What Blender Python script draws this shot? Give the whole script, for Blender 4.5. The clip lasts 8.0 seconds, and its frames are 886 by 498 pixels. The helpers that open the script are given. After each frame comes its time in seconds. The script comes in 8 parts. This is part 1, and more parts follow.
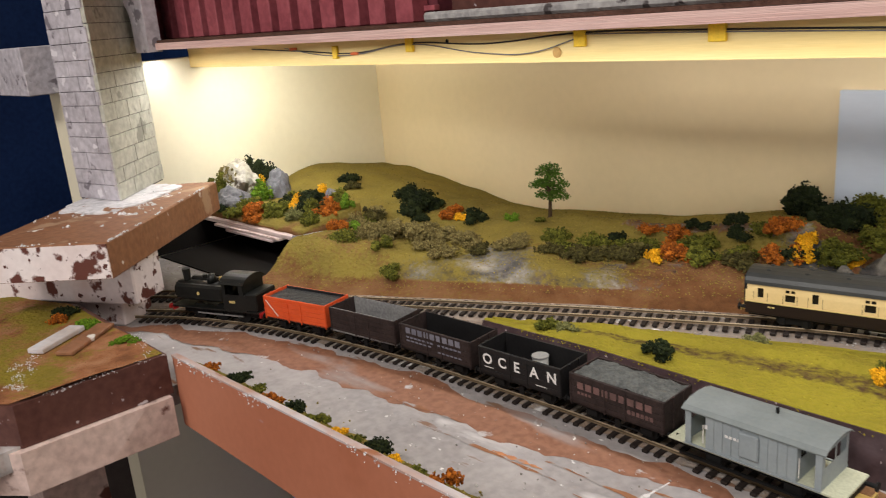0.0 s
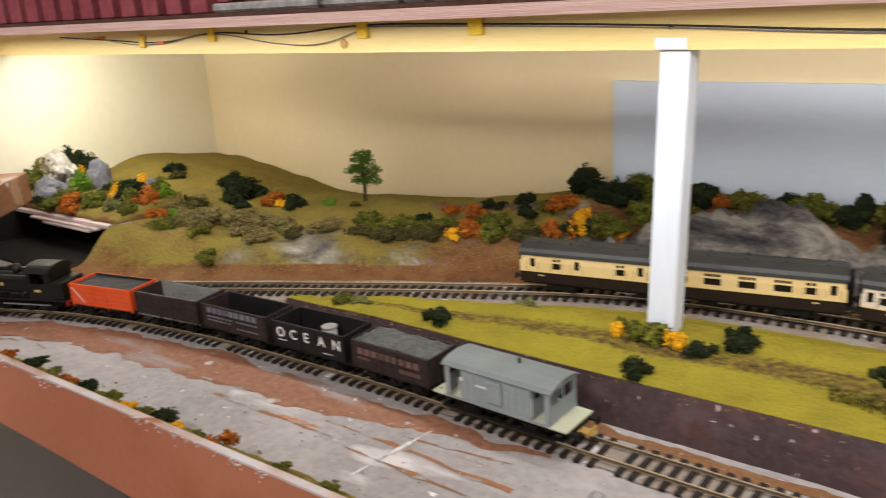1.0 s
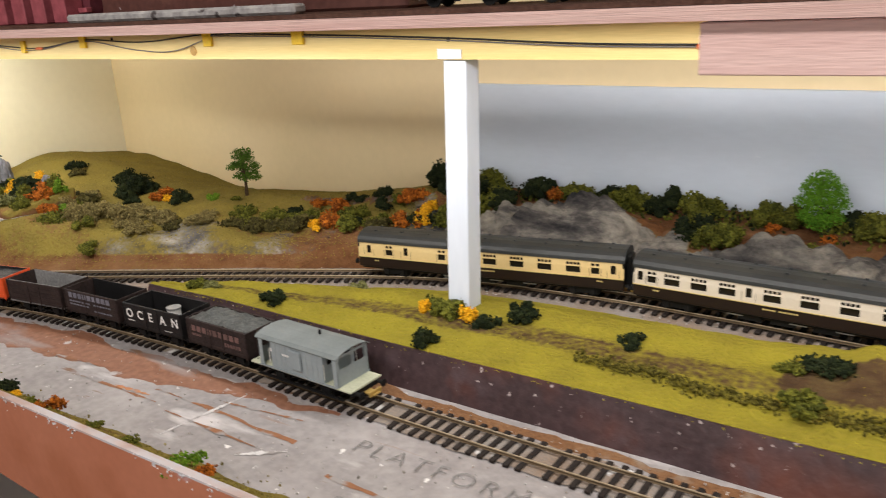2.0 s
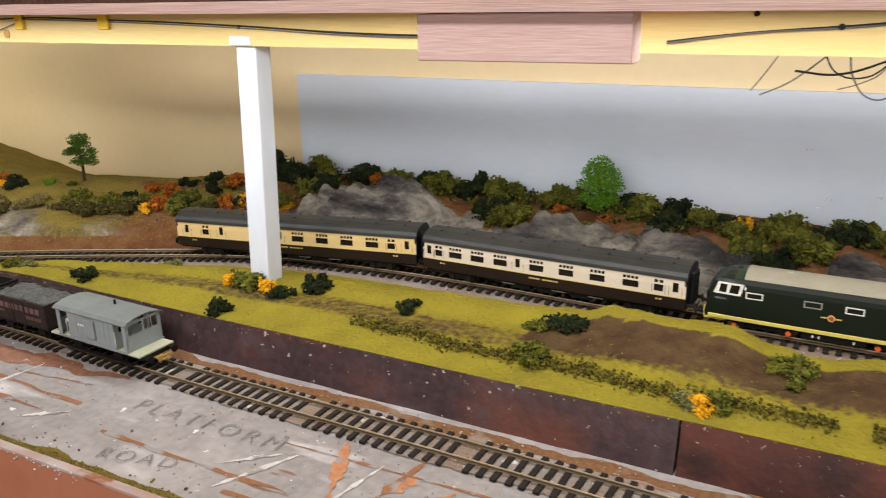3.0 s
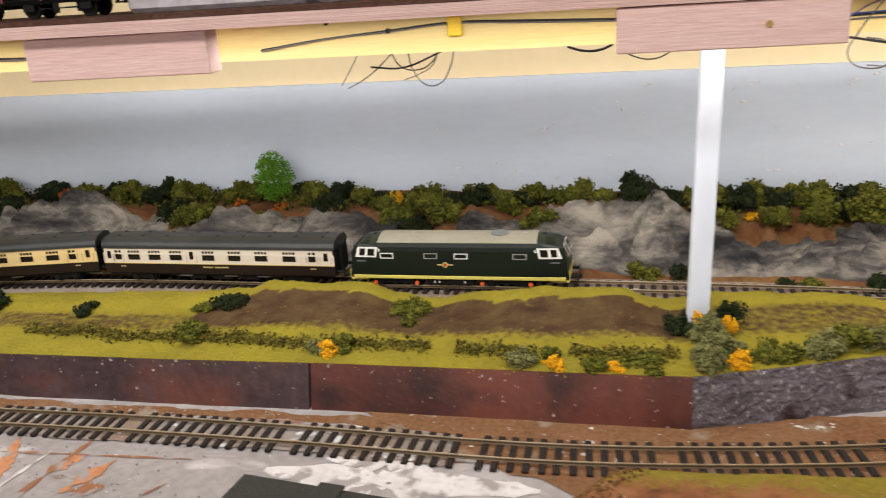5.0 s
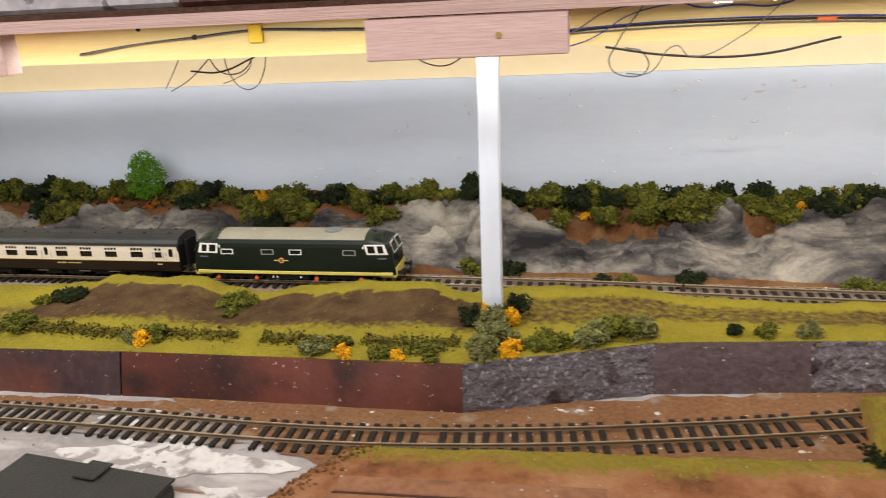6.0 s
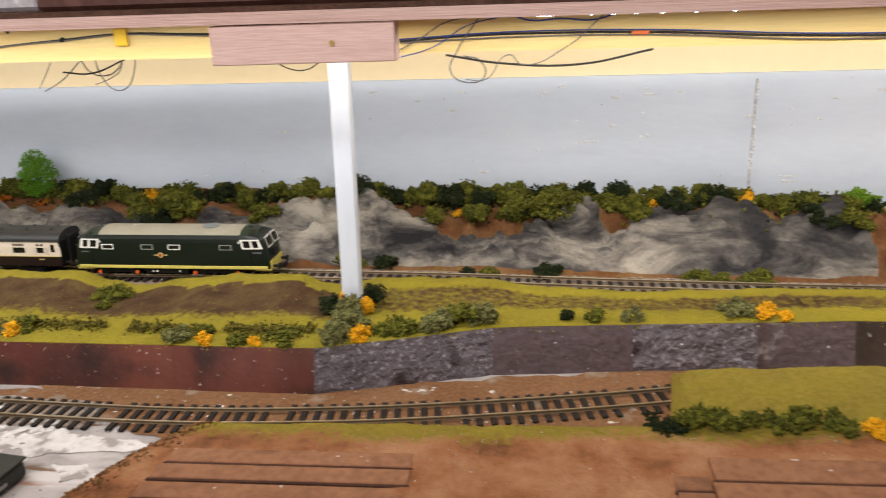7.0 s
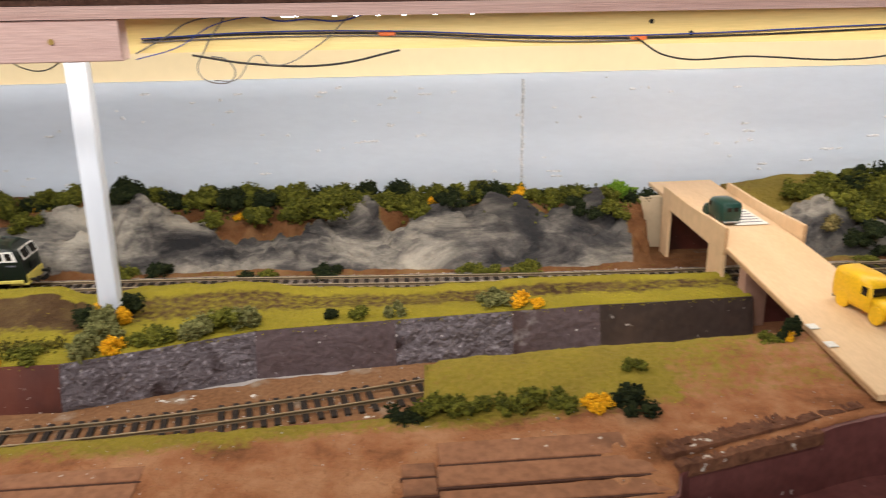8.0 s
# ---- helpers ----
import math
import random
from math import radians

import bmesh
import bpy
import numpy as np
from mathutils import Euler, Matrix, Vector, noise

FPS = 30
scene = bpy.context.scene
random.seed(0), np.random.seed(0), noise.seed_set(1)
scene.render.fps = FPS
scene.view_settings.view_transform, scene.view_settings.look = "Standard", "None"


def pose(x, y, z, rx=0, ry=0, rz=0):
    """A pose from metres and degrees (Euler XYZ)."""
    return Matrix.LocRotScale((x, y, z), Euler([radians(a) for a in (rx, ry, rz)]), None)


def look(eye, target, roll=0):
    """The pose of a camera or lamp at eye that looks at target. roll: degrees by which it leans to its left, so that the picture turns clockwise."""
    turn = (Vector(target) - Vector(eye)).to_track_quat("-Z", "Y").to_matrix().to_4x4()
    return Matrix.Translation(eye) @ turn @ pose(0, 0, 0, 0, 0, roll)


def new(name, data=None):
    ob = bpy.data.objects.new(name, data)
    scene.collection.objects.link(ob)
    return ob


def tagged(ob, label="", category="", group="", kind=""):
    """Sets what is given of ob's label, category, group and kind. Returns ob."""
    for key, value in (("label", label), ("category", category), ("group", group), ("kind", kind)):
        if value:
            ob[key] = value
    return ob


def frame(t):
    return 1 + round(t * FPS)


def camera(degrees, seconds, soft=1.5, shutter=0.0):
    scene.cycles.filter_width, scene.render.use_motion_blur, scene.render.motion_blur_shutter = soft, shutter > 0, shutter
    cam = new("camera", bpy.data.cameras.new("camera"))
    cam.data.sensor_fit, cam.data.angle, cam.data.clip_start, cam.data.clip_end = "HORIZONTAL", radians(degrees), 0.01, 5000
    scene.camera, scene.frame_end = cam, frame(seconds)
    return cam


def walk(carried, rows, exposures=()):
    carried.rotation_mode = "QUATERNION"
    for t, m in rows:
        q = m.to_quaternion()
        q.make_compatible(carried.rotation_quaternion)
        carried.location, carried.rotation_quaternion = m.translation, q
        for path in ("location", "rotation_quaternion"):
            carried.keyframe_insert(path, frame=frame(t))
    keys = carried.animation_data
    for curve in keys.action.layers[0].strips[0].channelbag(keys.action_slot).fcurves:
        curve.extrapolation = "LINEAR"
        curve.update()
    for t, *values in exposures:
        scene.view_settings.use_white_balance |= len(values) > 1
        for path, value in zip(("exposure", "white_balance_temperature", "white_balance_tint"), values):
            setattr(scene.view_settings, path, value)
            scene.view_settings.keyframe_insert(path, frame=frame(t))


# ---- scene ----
# ============ camera ============
cam = camera(57.8, 8.0, soft=1.1, shutter=0.35)
PATH = [
    (0, (0.0300, 0.0400, 0.4030), (-1.3590, 1.3660, -0.1580), -4.80),
    (0.5, (0.0550, 0.0340, 0.4000), (-1.2520, 1.4320, -0.1790), -4.50),
    (1, (0.1110, 0.0490, 0.3990), (-1.0400, 1.5720, -0.2000), -3.70),
    (1.5, (0.1850, 0.0570, 0.4010), (-0.9030, 1.6240, -0.2010), -3.40),
    (2, (0.2530, 0.0590, 0.4050), (-0.8370, 1.6220, -0.2040), -3.50),
    (2.2, (0.2813, 0.0629, 0.4026), (-0.7621, 1.6549, -0.2122), -3.00),
    (3.3, (0.3817, 0.0581, 0.3964), (-0.4899, 1.7511, -0.2178), -1.70),
    (3.5, (0.3920, 0.0550, 0.3970), (-0.4570, 1.7600, -0.2150), -1.90),
    (4, (0.4210, 0.0430, 0.4010), (-0.2760, 1.8120, -0.2200), -2.80),
    (4.5, (0.4440, 0.0210, 0.4060), (-0.0650, 1.8480, -0.2300), -4.40),
    (5, (0.4900, 0.0110, 0.4050), (0.1000, 1.8630, -0.2420), -4.10),
    (5.2, (0.5228, 0.0079, 0.4029), (0.1311, 1.8618, -0.2369), -4.07),
    (6.3, (0.6522, -0.0069, 0.4021), (0.3199, 1.8572, -0.2411), -3.13),
    (6.5, (0.6660, -0.0160, 0.4020), (0.3470, 1.8520, -0.2390), -2.90),
    (7, (0.7010, -0.0310, 0.4050), (0.4810, 1.8510, -0.2370), -2.30),
    (7.5, (0.7360, -0.0350, 0.4020), (0.7010, 1.8590, -0.2390), -1.90),
    (8, (0.7660, -0.0340, 0.4030), (0.9230, 1.8520, -0.2460), -1.00),
]
walk(cam, [(t, look(eye, target, roll)) for t, eye, target, roll in PATH])

# ============ world, lamps, exposure ============
scene.view_settings.exposure = 0.40
world = bpy.data.worlds.new("room_air")
world.use_nodes = True
world.node_tree.nodes["Background"].inputs[0].default_value = (0.75, 0.8, 0.9, 1)
world.node_tree.nodes["Background"].inputs[1].default_value = 0.15
scene.world = world


def area_lamp(name, place, target, size, size_y, watts, colour):
    data = bpy.data.lights.new(name, "AREA")
    data.shape, data.size, data.size_y, data.energy, data.color = "RECTANGLE", size, size_y, watts, colour
    ob = new(name, data)
    ob.matrix_world = look(place, target)
    return ob


# an unseen frontal fill added before the opposite wall, the ceiling lamp, and the lamp strips below the upper board
area_lamp("front_fill", (0.05, -2.33, 0.55), (0.05, 0.6, 0.35), 2.2, 1.3, 15.2, (1.0, 0.93, 0.895))
area_lamp("ceiling_lamp", (0.05, -0.75, 1.45), (0.05, 0.1, 0.1), 1.5, 0.25, 19, (1.0, 0.94, 0.90))
area_lamp("strip_lamp", (-0.22, 0.520, 0.3785), (-0.22, 0.520, 0.0), 1.5, 0.012, 1.50, (1.0, 0.98, 0.95))
area_lamp("strip_lamp", (1.20, 0.520, 0.3735), (1.20, 0.520, 0.0), 1.30, 0.012, 1.20, (1.0, 0.95, 0.87))
area_lamp("strip_lamp", (0.22, 0.600, 0.370), (0.22, 0.80, 0.31), 0.76, 0.012, 0.31, (0.92, 0.96, 1.0))
area_lamp("strip_lamp", (1.25, 0.600, 0.370), (1.25, 0.80, 0.31), 1.30, 0.012, 1.06, (0.98, 0.97, 0.95))
area_lamp("spot_lamp", (-0.86, 0.602, 0.368), (-0.93, 0.74, 0.20), 0.10, 0.02, 0.34, (1.0, 0.98, 0.86))

# ============ materials ============


def rgb(c):
    return (*c, 1.0)


def mat(name, a, b, scale=30.0, rough=0.7, bump=0.25, fine=220.0, metal=0.0, spots=(), stretch=(1, 1, 1), dist=0.002, coords="Object", gain=0.35):
    """Two colours blended by a coarse noise, finer grain over it, spots as (colour, scale, threshold, softness, stretch), and a fine relief."""
    m = bpy.data.materials.new(name)
    m.use_nodes = True
    nt = m.node_tree
    N, L = nt.nodes, nt.links
    bsdf = N["Principled BSDF"]
    tc = N.new("ShaderNodeTexCoord")
    mp = N.new("ShaderNodeMapping")
    mp.inputs["Scale"].default_value = stretch
    L.new(tc.outputs[coords], mp.inputs[0])

    def noise_node(sc, detail=4.0, pull=None):
        n = N.new("ShaderNodeTexNoise")
        n.inputs["Scale"].default_value, n.inputs["Detail"].default_value = sc, detail
        if pull:
            own = N.new("ShaderNodeMapping")
            own.inputs["Scale"].default_value = pull
            L.new(tc.outputs[coords], own.inputs[0])
            L.new(own.outputs[0], n.inputs["Vector"])
        else:
            L.new(mp.outputs[0], n.inputs["Vector"])
        return n.outputs["Fac"]

    def ramp(fac, lo, hi):
        r = N.new("ShaderNodeMapRange")
        r.inputs["From Min"].default_value, r.inputs["From Max"].default_value = lo, hi
        L.new(fac, r.inputs["Value"])
        return r.outputs["Result"]

    def mix(fac, c1, c2, mode="MIX"):
        x = N.new("ShaderNodeMix")
        x.data_type, x.blend_type = "RGBA", mode
        if isinstance(fac, float):
            x.inputs["Factor"].default_value = fac
        else:
            L.new(fac, x.inputs["Factor"])
        for slot, c in ((6, c1), (7, c2)):
            if isinstance(c, tuple):
                x.inputs[slot].default_value = rgb(c)
            else:
                L.new(c, x.inputs[slot])
        return x.outputs[2]

    col = mix(ramp(noise_node(scale), 0.35, 0.65), a, b)
    grain = noise_node(fine, 6.0)
    dark = tuple(0.62 * v for v in a)
    col = mix(gain, col, mix(ramp(grain, 0.35, 0.65), dark, tuple(min(1, 1.25 * v) for v in b)))
    for c, sc, th, *soft in spots:
        fac = noise_node(sc, 5.0, soft[1] if len(soft) > 1 else None)
        col = mix(ramp(fac, th, th + (soft[0] if soft else 0.035)), col, c)
    L.new(col, bsdf.inputs["Base Color"])
    bsdf.inputs["Roughness"].default_value = rough
    bsdf.inputs["Metallic"].default_value = metal
    bsdf.inputs["Specular IOR Level"].default_value = 0.12 if rough >= 0.85 else (0.22 if rough >= 0.6 else 0.30)
    if bump:
        bn = N.new("ShaderNodeBump")
        bn.inputs["Strength"].default_value, bn.inputs["Distance"].default_value = bump, dist
        L.new(grain, bn.inputs["Height"])
        L.new(bn.outputs[0], bsdf.inputs["Normal"])
    return m


def plain(name, c, rough=0.5, metal=0.0, bump=0.05, fine=600.0):
    return mat(name, c, tuple(0.88 * v for v in c), 60.0, rough, bump, fine, metal, dist=0.0005)


def zoned(name, base, earth, rock, fine=260.0):
    """Ground of three covers (flock, bare earth, painted plaster rock), chosen by the mesh attribute zone."""
    m = mat(name, *base, 30.0, 0.95, 1.0, fine, dist=0.0030, gain=0.62)
    nt = m.node_tree
    N, L = nt.nodes, nt.links
    bsdf = N["Principled BSDF"]
    at = N.new("ShaderNodeAttribute")
    at.attribute_name = "zone"
    sep = N.new("ShaderNodeSeparateColor")
    L.new(at.outputs["Color"], sep.inputs[0])
    cur = bsdf.inputs["Base Color"].links[0].from_socket
    tc = N.new("ShaderNodeTexCoord")
    for channel, (c1, c2, c3, sc) in ((0, earth), (1, rock)):
        n1 = N.new("ShaderNodeTexNoise")
        n1.inputs["Scale"].default_value, n1.inputs["Detail"].default_value = sc, 10.0
        n1.inputs["Roughness"].default_value, n1.inputs["Distortion"].default_value = (0.62, 0.0) if channel == 0 else (0.68, 0.5)
        mp = N.new("ShaderNodeMapping")
        if channel:
            mp.inputs["Scale"].default_value, mp.inputs["Rotation"].default_value = (0.55, 1.0, 1.5), (0.0, 0.45, 0.2)
        L.new(tc.outputs["Object"], mp.inputs[0])
        L.new(mp.outputs[0], n1.inputs["Vector"])
        r = N.new("ShaderNodeValToRGB")
        r.color_ramp.elements[0].position, r.color_ramp.elements[0].color = (0.36 if channel else 0.3), rgb(c1)
        r.color_ramp.elements[1].position, r.color_ramp.elements[1].color = (0.66 if channel else 0.72), rgb(c3)
        e = r.color_ramp.elements.new(0.47)
        e.color = rgb(c2)
        L.new(n1.outputs["Fac"], r.inputs[0])
        shade = r.outputs[0]
        if channel:
            broad = N.new("ShaderNodeTexNoise")
            broad.inputs["Scale"].default_value, broad.inputs["Detail"].default_value = 8.0, 3.0
            L.new(tc.outputs["Object"], broad.inputs["Vector"])
            slate = N.new("ShaderNodeMapRange")
            slate.inputs["From Min"].default_value, slate.inputs["From Max"].default_value = 1.00, 1.12
            slate.inputs["To Max"].default_value = 0.85
            dark_sum = N.new("ShaderNodeMath")
            dark_sum.operation = "ADD"
            L.new(broad.outputs["Fac"], dark_sum.inputs[0])
            L.new(sep.outputs[2], dark_sum.inputs[1])
            L.new(dark_sum.outputs[0], slate.inputs["Value"])
            both = N.new("ShaderNodeMix")
            both.data_type = "RGBA"
            both.inputs[7].default_value = rgb(tuple(1.3 * v for v in c1))
            L.new(slate.outputs[0], both.inputs["Factor"])
            L.new(r.outputs[0], both.inputs[6])
            shade = both.outputs[2]
        edge = N.new("ShaderNodeTexNoise")
        edge.inputs["Scale"].default_value, edge.inputs["Detail"].default_value = 200.0, 4.0
        L.new(tc.outputs["Object"], edge.inputs["Vector"])
        add = N.new("ShaderNodeMath")
        add.operation = "ADD"
        L.new(sep.outputs[channel], add.inputs[0])
        L.new(edge.outputs["Fac"], add.inputs[1])
        mr = N.new("ShaderNodeMapRange")
        mr.inputs["From Min"].default_value, mr.inputs["From Max"].default_value = 0.80, 1.2
        L.new(add.outputs[0], mr.inputs["Value"])
        x = N.new("ShaderNodeMix")
        x.data_type = "RGBA"
        L.new(mr.outputs[0], x.inputs["Factor"])
        L.new(cur, x.inputs[6])
        L.new(shade, x.inputs[7])
        cur = x.outputs[2]
    L.new(cur, bsdf.inputs["Base Color"])
    return m


M = {}
M["cream"] = mat("cream_paint", (0.74, 0.60, 0.36), (0.78, 0.64, 0.40), 4, 0.75, 0.1, 90, gain=0.04)
M["white_wall"] = mat("ivory_paint", (0.80, 0.74, 0.56), (0.83, 0.77, 0.60), 4, 0.75, 0.1, 90, gain=0.04)
M["grey_blue"] = mat("grey_blue_paint", (0.56, 0.62, 0.70), (0.61, 0.67, 0.75), 5, 0.6, 0.12, 60, stretch=(1, 1, 3), spots=(((0.68, 0.73, 0.79), 30, 0.74),), dist=0.003, gain=0.04)
M["pine"] = mat("pine_board", (0.72, 0.54, 0.21), (0.78, 0.61, 0.28), 6, 0.55, 0.1, 80, stretch=(0.6, 8, 14), gain=0.12)
M["pink_wood"] = mat("pink_primed_wood", (0.78, 0.53, 0.49), (0.84, 0.60, 0.555), 8, 0.7, 0.25, 60, stretch=(1.0, 8, 16), gain=0.2)
M["ply_edge"] = mat("plywood_edge", (0.66, 0.42, 0.38), (0.76, 0.55, 0.50), 6, 0.75, 0.4, 40, stretch=(0.6, 20, 55))
M["post_white"] = mat("white_painted_post", (0.66, 0.72, 0.82), (0.72, 0.77, 0.86), 20, 0.5, 0.08, 120, stretch=(1, 1, 0.25), gain=0.06)
M["board"] = mat("grey_painted_baseboard", (0.265, 0.243, 0.240), (0.345, 0.322, 0.316), 12, 0.55, 0.25, 160, gain=0.25, spots=(((0.46, 0.43, 0.43), 11, 0.54, 0.20), ((0.27, 0.125, 0.065), 20, 0.63, 0.05, (0.22, 2.2, 1)), ((0.57, 0.54, 0.54), 22, 0.60, 0.10, (0.5, 1.4, 1)), ((0.20, 0.115, 0.075), 46, 0.66, 0.04, (0.35, 1.6, 1)), ((0.72, 0.70, 0.68), 120, 0.69)))
M["brown_band"] = mat("brown_paint", (0.225, 0.100, 0.058), (0.275, 0.135, 0.085), 14, 0.6, 0.25, 180, spots=(((0.32, 0.29, 0.28), 16, 0.57, 0.14, (0.4, 1.5, 1)), ((0.45, 0.42, 0.41), 60, 0.66, 0.05), ((0.72, 0.70, 0.66), 130, 0.69)))
M["front"] = mat("terracotta_painted_ply", (0.39, 0.140, 0.078), (0.44, 0.172, 0.100), 5, 0.5, 0.08, 140, gain=0.08, spots=(((0.30, 0.095, 0.04), 9, 0.55, 0.2), ((0.46, 0.45, 0.56), 26, 0.67, 0.06, (0.45, 1, 0.8)), ((0.55, 0.56, 0.64), 60, 0.74)))
M["edge_white"] = mat("worn_white_edge", (0.66, 0.67, 0.72), (0.50, 0.44, 0.42), 40, 0.7, 0.4, 200)
M["edge_worn"] = mat("chipped_white_edge", (0.58, 0.57, 0.60), (0.36, 0.20, 0.14), 45, 0.7, 0.4, 200, stretch=(0.5, 1, 1), spots=(((0.30, 0.12, 0.06), 30, 0.60),))
M["wall_red"] = mat("maroon_painted_wall", (0.125, 0.034, 0.025), (0.072, 0.024, 0.019), 14, 0.42, 0.25, 150, spots=(((0.190, 0.056, 0.034), 13, 0.52, 0.22, (1, 1, 0.5)), ((0.036, 0.015, 0.013), 20, 0.56, 0.15), ((0.42, 0.33, 0.31), 210, 0.675)))
M["wall_stone"] = mat("grey_rough_plaster", (0.165, 0.142, 0.162), (0.098, 0.080, 0.090), 30, 0.7, 1.0, 300, spots=(((0.28, 0.25, 0.28), 280, 0.56, 0.10), ((0.040, 0.024, 0.025), 40, 0.58, 0.12), ((0.52, 0.49, 0.50), 230, 0.70), ((0.60, 0.57, 0.58), 34, 0.70, 0.05)), dist=0.004)
M["wall_smooth"] = mat("smooth_dark_brown_wall", (0.034, 0.023, 0.021), (0.050, 0.034, 0.029), 10, 0.5, 0.3, 150, spots=(((0.075, 0.048, 0.038), 18, 0.58, 0.15), ((0.40, 0.36, 0.34), 160, 0.70)))
M["wall_slab"] = mat("grey_brown_painted_slab", (0.085, 0.058, 0.062), (0.120, 0.088, 0.096), 18, 0.6, 0.5, 200, spots=(((0.050, 0.024, 0.020), 14, 0.53, 0.15), ((0.24, 0.21, 0.22), 60, 0.62, 0.08), ((0.55, 0.52, 0.52), 170, 0.69)), dist=0.003)
M["wall_dark"] = mat("dark_purple_painted_wall", (0.042, 0.025, 0.027), (0.072, 0.044, 0.047), 12, 0.40, 0.3, 150, spots=(((0.170, 0.052, 0.030), 7, 0.52, 0.16), ((0.090, 0.062, 0.068), 26, 0.57, 0.14), ((0.45, 0.38, 0.37), 200, 0.68)))
M["ballast"] = mat("ballast", (0.30, 0.28, 0.26), (0.24, 0.17, 0.12), 26, 0.9, 0.9, 420, spots=(((0.62, 0.61, 0.60), 45, 0.64),))
M["earth_path"] = mat("brown_track_bed", (0.165, 0.078, 0.036), (0.215, 0.115, 0.058), 22, 0.9, 0.7, 300, spots=(((0.27, 0.22, 0.17), 26, 0.58, 0.1), ((0.55, 0.53, 0.50), 110, 0.68)))
M["sleeper"] = mat("dark_plastic_sleeper", (0.012, 0.009, 0.008), (0.024, 0.017, 0.014), 90, 0.65, 0.2, 500)
M["rail"] = mat("nickel_silver_rail", (0.62, 0.52, 0.37), (0.48, 0.39, 0.27), 60, 0.42, 0.05, 400, metal=0.7)
M["rail_web"] = mat("tarnished_rail_web", (0.17, 0.125, 0.075), (0.12, 0.085, 0.05), 60, 0.6, 0.05, 400, metal=0.3)
M["grass"] = zoned("flock_grass", ((0.315, 0.270, 0.026), (0.190, 0.155, 0.020)), ((0.036, 0.019, 0.010), (0.068, 0.039, 0.019), (0.110, 0.074, 0.030), 45), ((0.05, 0.05, 0.055), (0.22, 0.21, 0.21), (0.46, 0.44, 0.41), 13))
M["hill"] = zoned("hill_flock", ((0.26, 0.20, 0.040), (0.15, 0.115, 0.028)), ((0.075, 0.032, 0.013), (0.14, 0.062, 0.025), (0.20, 0.11, 0.05), 26), ((0.024, 0.0235, 0.025), (0.088, 0.081, 0.076), (0.36, 0.33, 0.275), 21))
M["platform"] = zoned("brown_ground", ((0.28, 0.225, 0.028), (0.20, 0.15, 0.028)), ((0.120, 0.049, 0.022), (0.285, 0.121, 0.055), (0.42, 0.23, 0.125), 30), ((0.05, 0.02, 0.018), (0.07, 0.028, 0.022), (0.10, 0.05, 0.04), 30))
# near-black that stands in for the shade inside the tunnel
M["dark"] = plain("tunnel_shade_black", (0.012, 0.010, 0.009), 0.9)
M["floor"] = mat("dark_carpet", (0.06, 0.045, 0.04), (0.08, 0.06, 0.05), 30, 0.95, 0.4, 300)
M["room"] = mat("room_wall_paint", (0.36, 0.33, 0.30), (0.39, 0.36, 0.33), 3, 0.85, 0.1, 60)
M["ceiling"] = mat("ceiling_paint", (0.78, 0.76, 0.73), (0.80, 0.78, 0.75), 3, 0.9, 0.1, 60)
M["blue"] = mat("navy_blue_panel", (0.010, 0.030, 0.11), (0.014, 0.040, 0.14), 6, 0.5, 0.1, 80)

# ============ building helpers ============


def link_mesh(name, bm, material, parent=None, smooth=False):
    bmesh.ops.recalc_face_normals(bm, faces=bm.faces[:])
    me = bpy.data.meshes.new(name)
    bm.to_mesh(me)
    bm.free()
    if material:
        me.materials.append(material)
    if smooth:
        me.polygons.foreach_set("use_smooth", [True] * len(me.polygons))
    ob = new(name, me)
    ob.parent = parent
    return ob


def part(name, bm, material, parent, label="", smooth=False):
    ob = link_mesh(name, bm, material, parent, smooth)
    if label:
        tagged(ob, label)
    return ob


def thing(name, label, category, place=None, group="", kind=""):
    ob = new(name)
    ob.empty_display_size = 0.01
    if place is not None:
        ob.matrix_world = place
    return tagged(ob, label, category, group, kind)


def add_box(bm, x0, x1, y0, y1, z0, z1, m=None, bevel=0.0):
    g = bmesh.ops.create_cube(bm, size=1.0)
    vs = g["verts"]
    bmesh.ops.scale(bm, vec=(x1 - x0, y1 - y0, z1 - z0), verts=vs)
    bmesh.ops.translate(bm, vec=((x0 + x1) / 2, (y0 + y1) / 2, (z0 + z1) / 2), verts=vs)
    if bevel:
        es = list({e for v in vs for e in v.link_edges})
        r = bmesh.ops.bevel(bm, geom=es, offset=bevel, segments=1, affect="EDGES", profile=0.5)
        vs = list({v for f in r["faces"] for v in f.verts} | {v for v in vs if v.is_valid})
    if m is not None:
        bmesh.ops.transform(bm, matrix=m, verts=vs)
    return vs


def box_bm(*a, **k):
    bm = bmesh.new()
    add_box(bm, *a, **k)
    return bm


def add_cyl(bm, r, depth, m, seg=14, r2=None):
    g = bmesh.ops.create_cone(bm, cap_ends=True, segments=seg, radius1=r, radius2=r if r2 is None else r2, depth=depth)
    bmesh.ops.transform(bm, matrix=m, verts=g["verts"])


def cyl_bm(r, depth, m, seg=14, r2=None):
    bm = bmesh.new()
    add_cyl(bm, r, depth, m, seg, r2)
    return bm


def shift(x, y, z):
    return Matrix.Translation((x, y, z))


def interp(x, *knots):
    """Smooth curve through (x, value) knots."""
    if x <= knots[0][0]:
        return knots[0][1]
    for (x0, v0), (x1, v1) in zip(knots, knots[1:]):
        if x <= x1:
            f = (x - x0) / (x1 - x0)
            f = f * f * (3 - 2 * f)
            return v0 + (v1 - v0) * f
    return knots[-1][1]


